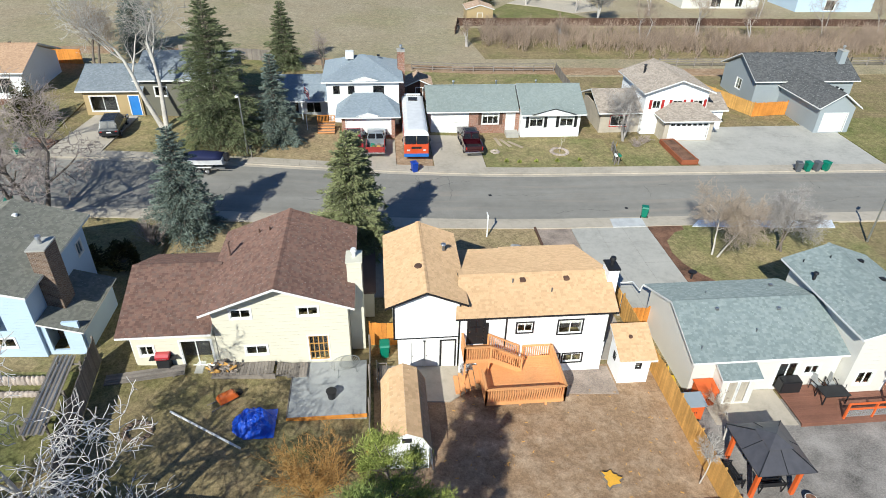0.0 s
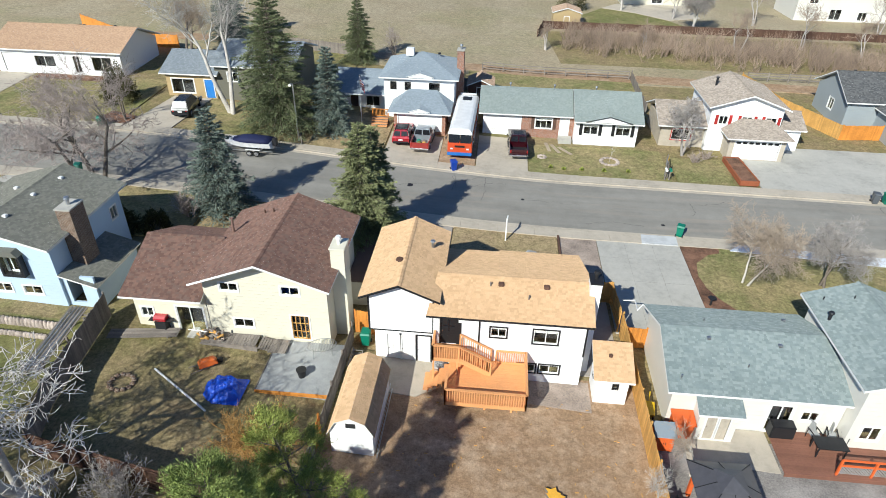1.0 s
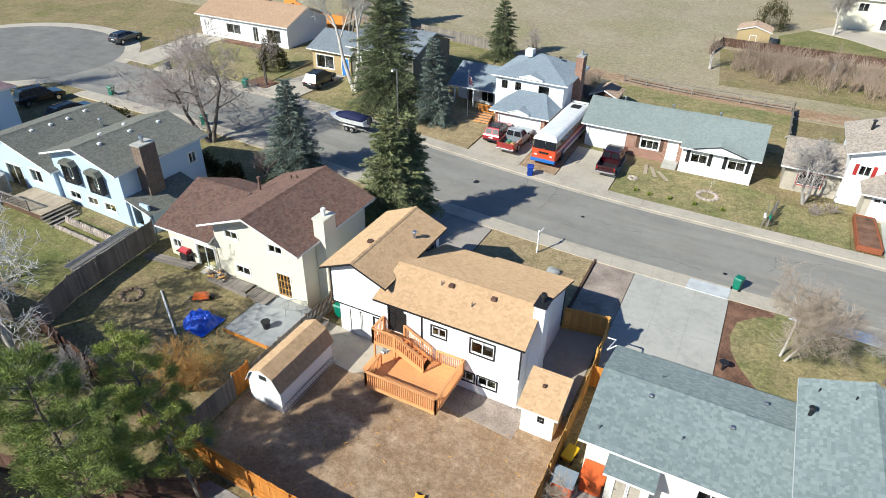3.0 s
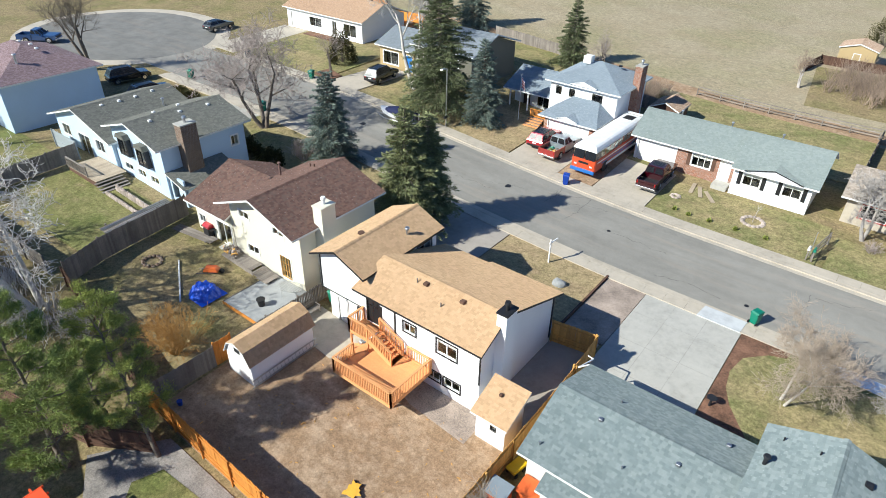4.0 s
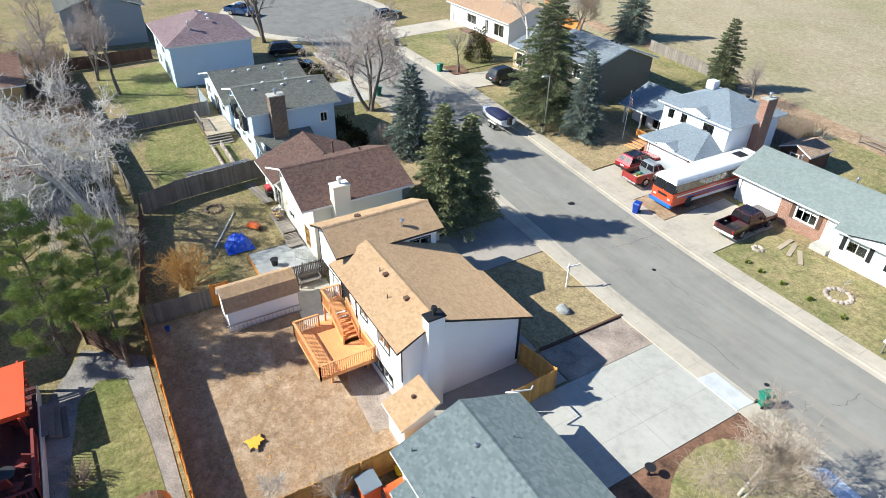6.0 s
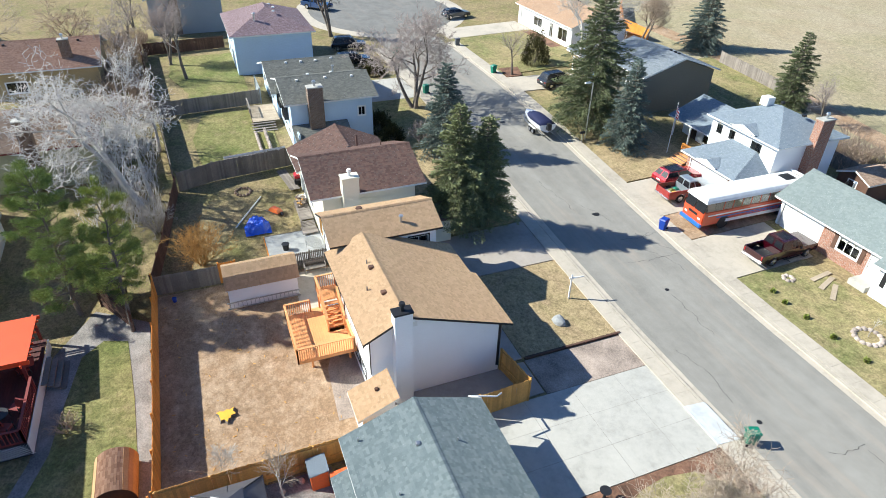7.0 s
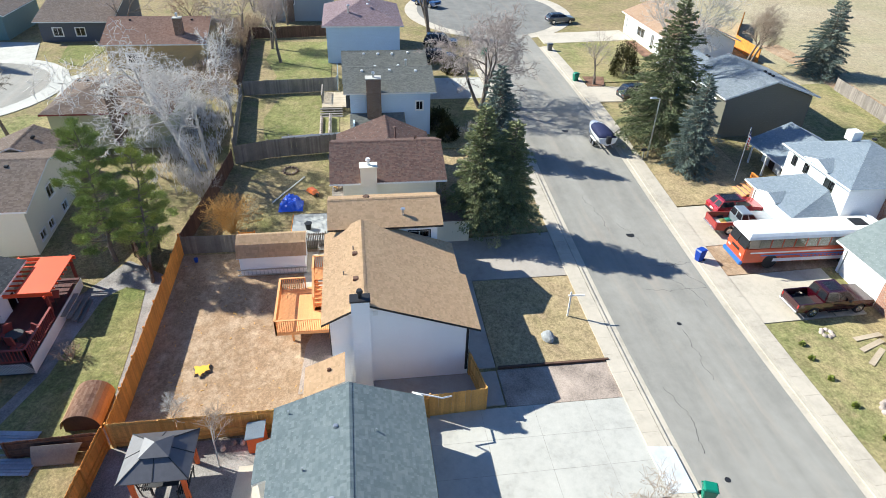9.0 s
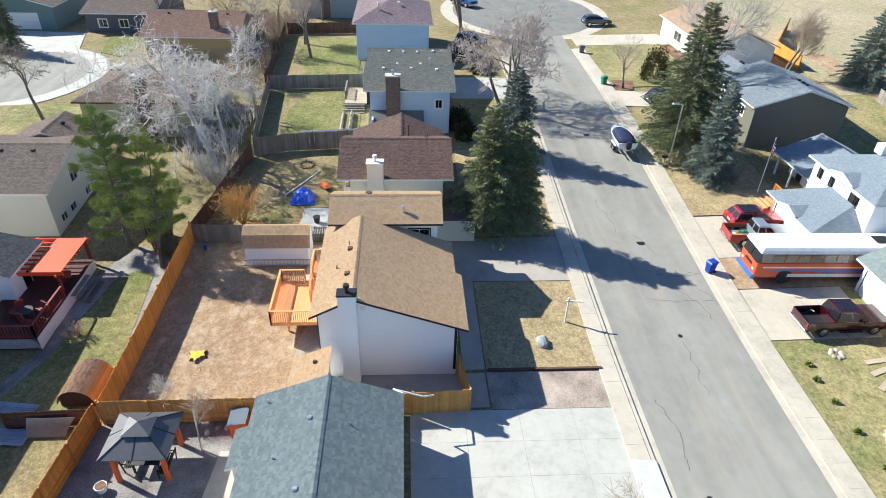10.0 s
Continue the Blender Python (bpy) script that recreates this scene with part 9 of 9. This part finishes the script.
# ---- vehicles ----
def wheel(parent, x, y, r, w, rim=None):
    s = 1 if y > 0 else -1
    t = Geo().tube((x, y - s * w, r), (x, y, r), r, n=22).make("wheel", M["rubber"], parent, bevel=0.02, local=True)
    g = Geo().tube((x, y - s * 0.01, r), (x, y + s * 0.012, r), r * 0.62, n=18)
    for k in range(5):
        a = 6.283 * k / 5
        g.beam((x, y + s * 0.016, r), (x + math.cos(a) * r * 0.58, y + s * 0.016, r + math.sin(a) * r * 0.58), 0.05, 0.03, (0, 1, 0))
    g.make("rim", rim or M["chrome"], t, local=True)


def lower_body(g, prof, w, tuck=0.06):
    """A side outline (x, z) as a hull of half width w whose upper and lower rims draw in."""
    top, bot = max(z for _, z in prof), min(z for _, z in prof)
    def half(z):
        f = (z - bot) / (top - bot)
        return w - tuck * (abs(f - 0.5) * 2) ** 2.5
    n = len(prof)
    v = [(x, -half(z), z) for x, z in prof] + [(x, half(z), z) for x, z in prof]
    g.add(v, [tuple(range(n)), tuple(range(n, 2 * n))[::-1]] + [(n + i, n + (i + 1) % n, (i + 1) % n, i) for i in range(n)])
    return g


def arches(prof_fn, xs, r, z0):
    """Points of a sill line from front to back with round wheel arches at xs."""
    out = []
    for x in xs:
        out += [(x + r * math.cos(a), z0 + max(0, r * math.sin(a))) for a in [math.pi * k / 8 for k in range(9)]]
    return out


def cabin(parent, rings, paint_mat, name="cabin"):
    """Pillars and roof as a loft from belt line to roof, with dark panes let into its sides."""
    (b, t) = rings
    c = Geo().loft([b, t]).make(name, paint_mat, parent, bevel=0.04, local=True)
    n = len(b)
    for i in range(n):
        p, q, r, s = Vector(b[i]), Vector(b[(i + 1) % n]), Vector(t[(i + 1) % n]), Vector(t[i])
        nrm = (q - p).cross(s - p).normalized()
        def at(u, v):
            return p.lerp(q, u).lerp(s.lerp(r, u), v) + nrm * 0.012
        L = (q - p).length
        parts = 2 if L > 1.6 else 1
        for k in range(parts):
            m = 0.07 / L * 1.0
            u0, u1 = k / parts + m, (k + 1) / parts - m
            f = [at(u0, 0.12), at(u1, 0.12), at(u1, 0.86), at(u0, 0.86)]
            bk = [v - nrm * 0.02 for v in f]
            Geo().add(f + bk, [(0, 1, 2, 3), (7, 6, 5, 4), (4, 5, 1, 0), (5, 6, 2, 1), (6, 7, 3, 2), (7, 4, 0, 3)]).make("window", M["car_glass"], c, local=True)
    return c


def lamps(parent, x, w, z, mat, size=(0.06, 0.2, 0.12), name="headlight"):
    for s in (-1, 1):
        Geo().box(x - size[0], s * (w - size[1]) - size[1] / 2, z, x + size[0], s * (w - size[1]) + size[1] / 2, z + size[2]).make(name, mat, parent, bevel=0.015, local=True)


LAMP_W, LAMP_R = paint("headlight_lens", (0.75, 0.77, 0.8), 0.15, 0.3, 1.0), paint("tail_lamp_lens", (0.35, 0.01, 0.01), 0.2, 0, 1.0)


def pickup(x, y, rz, col, label, length=5.85, rim=None, bed_liner=None, second=None):
    """A crew-cab pickup, its nose along +x."""
    t = thing("pickup_truck", x, y, gz(x, y) + 0.05, rz, label, "truck")
    w, h = 0.98, length / 2
    fa, ra, r = h - 1.0, -h + 1.25, 0.4
    sill = 0.42
    cut = -0.62 if length < 5.5 else -1.02
    low = [(-h, 0.5), (ra - 0.5, sill)] + [(ra + 0.48 * math.cos(a), sill + 0.45 * math.sin(a)) for a in [math.pi * (8 - k) / 8 for k in range(9)]] + [(fa + 0.48 * math.cos(a), sill + 0.45 * math.sin(a)) for a in [math.pi * (8 - k) / 8 for k in range(9)]] + [(h - 0.1, sill)]
    front = [(x_, z_) for x_, z_ in low if x_ > cut] + [(h, 0.5), (h, 0.95), (h - 0.1, 1.08), (0.85, 1.17), (cut, 1.18)]
    front = [(cut, sill)] + front
    lower_body(Geo(), front, w, 0.07).make("body", col, t, local=True)
    # bed: floor, sides, tailgate
    side = [(-h, 0.55)] + [p for p in low if p[0] < cut - 0.02 and p[0] > -h] + [(cut - 0.02, sill), (cut - 0.02, 1.18), (-h, 1.18)]
    for s in (-1, 1):
        Geo().prism(side, s * w * 0.97, s * (w - 0.12), 1).make("bed_side", second or col, t, local=True)
    Geo().box(-h + 0.06, -w + 0.13, 0.62, cut - 0.04, w - 0.13, 0.68).make("bed_floor", bed_liner or M["dark_metal"], t, local=True)
    Geo().box(cut - 0.08, -w + 0.13, 0.68, cut - 0.025, w - 0.13, 1.17).make("bed_front", col, t, local=True)
    Geo().box(-h - 0.02, -w + 0.05, 0.6, -h + 0.05, w - 0.05, 1.17).make("tailgate", second or col, t, bevel=0.015, local=True)
    cabin(t, ([(0.95, -0.9, 1.16), (0.95, 0.9, 1.16), (-0.66, 0.9, 1.16), (-0.66, -0.9, 1.16)], [(0.3, -0.72, 1.82), (0.3, 0.72, 1.82), (-0.55, 0.72, 1.84), (-0.55, -0.72, 1.84)]) if length < 5.5 else
          ([(1.35, -0.9, 1.16), (1.35, 0.9, 1.16), (-1.05, 0.9, 1.16), (-1.05, -0.9, 1.16)], [(0.65, -0.74, 1.86), (0.65, 0.74, 1.86), (-0.9, 0.74, 1.88), (-0.9, -0.74, 1.88)]), col)
    Geo().box(h - 0.08, -0.95, 0.42, h + 0.1, 0.95, 0.62).make("bumper", M["chrome"], t, bevel=0.03, local=True)
    Geo().box(-h - 0.14, -0.95, 0.45, -h - 0.03, 0.95, 0.62).make("bumper", M["chrome"], t, bevel=0.03, local=True)
    Geo().box(h + 0.002, -0.55, 0.68, h + 0.03, 0.55, 0.95).make("grille", M["dark_metal"], t, local=True)
    lamps(t, h - 0.02, 0.95, 0.75, LAMP_W)
    lamps(t, -h, 0.95, 0.8, LAMP_R, (0.04, 0.12, 0.3), "tail_lamp")
    if length > 5.5:
        Geo().box(-0.55, -0.5, 1.875, 0.4, 0.5, 1.89).make("sunroof", M["car_glass"], t, local=True)
    for s in (-1, 1):
        Geo().box(0.75, s * 1.08 - 0.08, 1.12, 0.87, s * 1.08 + 0.08, 1.32).make("mirror", M["dark_metal"], t, bevel=0.02, local=True)
        Geo().box(-0.55, s * 0.98 - 0.06, 0.36, 1.05, s * 0.98 + 0.06, 0.41).make("running_board", M["dark_metal"], t, local=True)
        wheel(t, fa, s * 0.96, r, 0.26, rim)
        wheel(t, ra, s * 0.96, r, 0.26, rim)
    return t


def car(x, y, rz, col, label, length=4.6, tall=1.68, name="car", rack=True):
    """A wagon-bodied car, its nose along +x."""
    t = thing(name, x, y, gz(x, y) + 0.05, rz, label, "car")
    w, h, r, sill = 0.92, length / 2, 0.34, 0.36
    fa, ra = h - 0.85, -h + 0.85
    low = [(-h, 0.45)] + [(ra + 0.41 * math.cos(a), sill + 0.38 * math.sin(a)) for a in [math.pi * (8 - k) / 8 for k in range(9)]] + [(fa + 0.41 * math.cos(a), sill + 0.38 * math.sin(a)) for a in [math.pi * (8 - k) / 8 for k in range(9)]]
    prof = low + [(h - 0.1, sill), (h, 0.5), (h, 0.75), (h - 0.2, 0.92), (h - 1.25, 1.04), (-h + 0.1, 1.06), (-h, 0.9)]
    lower_body(Geo(), prof, w, 0.08).make("body", col, t, local=True)
    cabin(t, ([(h - 1.2, -0.84, 1.03), (h - 1.2, 0.84, 1.03), (-h + 0.1, 0.84, 1.05), (-h + 0.1, -0.84, 1.05)], [(h - 2.0, -0.66, tall - 0.03), (h - 2.0, 0.66, tall - 0.03), (-h + 0.5, 0.66, tall - 0.02), (-h + 0.5, -0.66, tall - 0.02)]), col)
    Geo().box(-h + 0.8, -0.6, tall - 0.015, h - 2.2, 0.6, tall + 0.005).make("sunroof", M["car_glass"], t, local=True)
    if rack:
        for s in (-1, 1):
            Geo().beam((-h + 0.6, s * 0.62, tall + 0.05), (h - 2.1, s * 0.62, tall + 0.05), 0.04).make("roof_rail", M["dark_metal"], t, local=True)
    lamps(t, h - 0.05, 0.88, 0.68, LAMP_W)
    lamps(t, -h + 0.02, 0.88, 0.75, LAMP_R, (0.04, 0.2, 0.14), "tail_lamp")
    Geo().box(h - 0.04, -0.8, 0.38, h + 0.05, 0.8, 0.55).make("bumper", M["dark_metal"], t, bevel=0.03, local=True)
    Geo().box(-h - 0.05, -0.8, 0.4, -h + 0.04, 0.8, 0.58).make("bumper", M["dark_metal"], t, bevel=0.03, local=True)
    Geo().box(-h - 0.02, -0.22, 0.68, -h + 0.001, 0.22, 0.8).make("number_plate", M["white_trim"], t, local=True)
    for s in (-1, 1):
        Geo().box(h - 1.45, s * 0.97 - 0.07, 1.02, h - 1.33, s * 0.97 + 0.07, 1.16).make("mirror", col, t, bevel=0.02, local=True)
        wheel(t, fa, s * 0.9, r, 0.22)
        wheel(t, ra, s * 0.9, r, 0.22)
    return t


MAROON = paint("maroon_car_paint", (0.032, 0.0015, 0.005), 0.16, 0.0, 0.8)
pickup(13.55, 61.9, 92, MAROON, "shiny maroon crew-cab pickup truck on the driveway", 5.85)
SILVER, RED2 = paint("silver_car_paint", (0.36, 0.40, 0.44), 0.35, 0.5, 0.8), paint("old_red_car_paint", (0.32, 0.03, 0.025), 0.4, 0.1, 0.6)
pickup(3.65, 60.9, 88, SILVER, "old silver pickup truck with a red bed", 5.3, None, M["weathered"], RED2)
_j = thing("rubbish_heap", 3.6, 59.3, gz(3.6, 59.3) + 0.73, 0, "heap of green and pale rubbish in the truck bed", "rubbish")
for i, (m, dx, dy) in enumerate(((M["lawn_green"], -0.2, 0.1), (M["weathered"], 0.3, 0.5), (M["white_trim"], 0.1, -0.5), (M["bin_green"], -0.3, 0.6), (M["cedar"], 0.3, 0.0))):
    Geo().loft([[(dx - 0.25, dy - 0.3, 0.0), (dx + 0.25, dy - 0.25, 0.0), (dx + 0.28, dy + 0.3, 0.0), (dx - 0.22, dy + 0.26, 0.0)], [(dx - 0.15, dy - 0.2, 0.22), (dx + 0.16, dy - 0.15, 0.26), (dx + 0.12, dy + 0.2, 0.2), (dx - 0.15, dy + 0.18, 0.24)]]).make("sack", m, _j, bevel=0.05, local=True)
car(1.4, 61.6, 92, paint("bright_red_car_paint", (0.36, 0.008, 0.02), 0.25, 0.2, 1.0), "bright red hatchback with a black roof on the driveway", 4.5, 1.6)
BLACK = paint("black_car_paint", (0.012, 0.016, 0.02), 0.2, 0.2, 1.0)
car(-22.3, 62.4, 97, BLACK, "black estate car on the driveway", 4.8, 1.75)
car(-44.8, 42.2, 80, BLACK, "dark sport utility car on the driveway", 4.8, 1.78)
car(-56.8, 63.3, 95, paint("grey_car_paint", (0.05, 0.06, 0.065), 0.3, 0.3, 1.0), "dark grey car parked in the turning circle", 4.5, 1.5, rack=False)
car(-37.8, 41.0, 88, BLACK, "dark car on the driveway beside the blue house", 4.7, 1.6)
pickup(-70, 43, 40, paint("blue_car_paint", (0.02, 0.07, 0.2), 0.3, 0.2, 1.0), "blue pickup truck beyond the turning circle", 5.4)


def bus(x, y, rz):
    """An old transit bus, its nose along +x: white roof, orange sides with pale and blue bands."""
    t = thing("bus", x, y, gz(x, y) + 0.05, rz, "old orange and white bus parked beside the ranch house", "bus")
    OR, WH, BL = paint("orange_bus_paint", (0.62, 0.075, 0.02), 0.4, 0.0, 0.5), paint("white_bus_paint", (0.80, 0.80, 0.79), 0.45, 0.0, 0.3), paint("blue_bus_paint", (0.02, 0.16, 0.5), 0.4, 0, 0.4)
    L, w = 11.0, 1.22
    h = L / 2
    Geo().box(-h, -w, 0.42, h - 0.03, w, 1.72).make("side", OR, t, bevel=0.06, local=True)
    Geo().box(-h + 0.02, -w + 0.03, 1.72, h - 0.25, w - 0.03, 2.5).make("window_band", M["tan_boards"], t, local=True)
    ring = lambda k, z: [(-h + k, -w + k, z), (h - k - 0.05, -w + k, z), (h - k - 0.05, w - k, z), (-h + k, w - k, z)]
    Geo().loft([ring(0.0, 2.5), ring(0.06, 2.72), ring(0.22, 2.9), ring(0.45, 2.98)]).make("roof", WH, t, smooth=False, local=True)
    Geo().box(-h + 1.0, -0.5, 2.98, -h + 2.1, 0.5, 3.02).make("roof_hatch", M["dark_metal"], t, local=True)
    Geo().box(-h + 0.0, -0.9, 2.95, -h + 0.25, 0.9, 3.1).make("rear_fairing", WH, t, local=True)
    for s in (-1, 1):
        n = 10
        for i in range(n):
            a = -h + 0.5 + i * (L - 1.5) / n
            Geo().box(a + 0.05, s * (w - 0.028), 1.78, a + (L - 1.5) / n - 0.05, s * (w - 0.01), 2.42).make("window", M["glass"], t, local=True)
            Geo().box(a - 0.03, s * (w - 0.03), 1.72, a + 0.03, s * w, 2.5).make("pillar", OR, t, local=True)
        Geo().box(-h + 0.1, s * (w + 0.001), 1.28, h - 0.5, s * (w + 0.008), 1.4).make("stripe", WH, t, local=True)
        Geo().box(-h + 0.1, s * (w + 0.001), 1.02, h - 1.4, s * (w + 0.008), 1.12).make("stripe", BL, t, local=True)
        Geo().box(-h + 0.3, s * (w + 0.001), 0.5, h - 2.5, s * (w + 0.008), 0.78).make("stripe", WH, t, local=True)
        for k in range(12):
            Geo().box(-h + 2.6 + k * 0.32, s * (w + 0.01), 0.86, -h + 2.8 + k * 0.32, s * (w + 0.016), 0.96).make("lettering_bar", BL, t, local=True)
        wheel(t, h - 2.3, s * 1.2, 0.5, 0.3, M["dark_metal"])
        wheel(t, -h + 2.4, s * 1.2, 0.5, 0.3, M["dark_metal"])
        Geo().tube((h - 2.3, s * (w - 0.05), 0.5), (h - 2.3, s * (w + 0.004), 0.5), 0.6, n=22).make("arch", M["black_trim"], t, local=True)
        Geo().tube((-h + 2.4, s * (w - 0.05), 0.5), (-h + 2.4, s * (w + 0.004), 0.5), 0.6, n=22).make("arch", M["black_trim"], t, local=True)
        Geo().box(h - 0.1, s * 1.38 - 0.06, 1.9, h - 0.02, s * 1.38 + 0.06, 2.2).make("mirror", M["dark_metal"], t, bevel=0.02, local=True)
        Geo().beam((h - 0.2, s * 1.2, 2.3), (h - 0.06, s * 1.38, 2.2), 0.03).make("mirror_arm", M["dark_metal"], t, local=True)
    # front: two raked windscreens, orange nose, blue bumper
    for s in (-1, 1):
        y0, y1 = (0.04, 1.12) if s > 0 else (-1.12, -0.04)
        Geo().add([(h - 0.02, y0, 1.62), (h - 0.02, y1, 1.62), (h - 0.24, y1, 2.45), (h - 0.24, y0, 2.45), (h - 0.06, y0, 1.6), (h - 0.06, y1, 1.6), (h - 0.28, y1, 2.43), (h - 0.28, y0, 2.43)], [(0, 1, 2, 3), (7, 6, 5, 4), (4, 5, 1, 0), (5, 6, 2, 1), (6, 7, 3, 2), (7, 4, 0, 3)]).make("windscreen", M["car_glass"], t, local=True)
    lamps(t, h - 0.02, 1.1, 0.9, LAMP_W, (0.03, 0.3, 0.16))
    Geo().box(h - 0.02, -0.5, 1.15, h + 0.004, 0.5, 1.35).make("emblem_bar", M["black_trim"], t, local=True)
    Geo().box(h - 0.1, -1.24, 0.32, h + 0.16, 1.24, 0.62).make("bumper", BL, t, bevel=0.04, local=True)
    Geo().box(h - 0.3, -0.9, 2.52, h - 0.06, 0.9, 2.7).make("destination_box", WH, t, local=True)


bus(7.75, 63.55, -91)


def boat(x, y, rz):
    """A covered motor boat on a trailer, its bow along +x."""
    t = thing("boat", x, y, gz(x, y) + 0.55, rz, "white motor boat with a navy cover on a trailer", "boat")
    WH = paint("white_gelcoat", (0.80, 0.81, 0.83), 0.25, 0, 0.8)
    rings = []
    for f, hw, zk in ((-2.3, 0.95, 0.0), (-1.0, 1.05, 0.0), (0.6, 1.0, 0.02), (1.7, 0.68, 0.15), (2.35, 0.28, 0.36), (2.6, 0.04, 0.58)):
        rings.append([(f, -hw, 0.8), (f, -hw * 0.8, 0.3 + zk * 0.6), (f, 0, zk), (f, hw * 0.8, 0.3 + zk * 0.6), (f, hw, 0.8)])
    Geo().loft(rings).make("hull", WH, t, smooth=False, local=True)
    cv = []
    for f, hw, z in ((-2.2, 0.9, 0.86), (-1.6, 0.96, 1.12), (-0.3, 0.98, 1.3), (0.6, 0.9, 1.22), (1.3, 0.62, 0.95), (1.6, 0.3, 0.85)):
        cv.append([(f, -hw, 0.82), (f, -hw * 0.55, (0.82 + z) / 2 + 0.1), (f, 0, z), (f, hw * 0.55, (0.82 + z) / 2 + 0.1), (f, hw, 0.82)])
    Geo().loft(cv).make("cover", surf("navy_canvas", (0.012, 0.018, 0.07), 0.3), t, smooth=True, local=True)
    Geo().box(-2.75, -0.22, 0.35, -2.3, 0.22, 1.1).make("outboard_motor", M["dark_metal"], t, bevel=0.06, local=True)
    tr = thing("trailer", x, y, gz(x, y), rz, "galvanised boat trailer beside the kerb", "trailer")
    for s in (-1, 1):
        Geo().beam((-2.4, s * 0.6, 0.45), (1.6, s * 0.6, 0.45), 0.08).make("frame_rail", M["metal"], tr, local=True)
        Geo().beam((1.6, s * 0.6, 0.45), (3.2, 0, 0.45), 0.08).make("tongue", M["metal"], tr, local=True)
        wheel(tr, -0.9, s * 1.0, 0.3, 0.2)
        wheel(tr, -0.2, s * 1.0, 0.3, 0.2)
        Geo().box(-1.3, s * 0.9 - 0.12, 0.63, 0.2, s * 0.9 + 0.12, 0.67).make("mudguard", M["white_trim"], tr, bevel=0.02, local=True)
    Geo().box(-1.2, -0.6, 0.4, -1.1, 0.6, 0.48).make("axle", M["metal"], tr, local=True)


boat(-12.4, 54.3, 178)
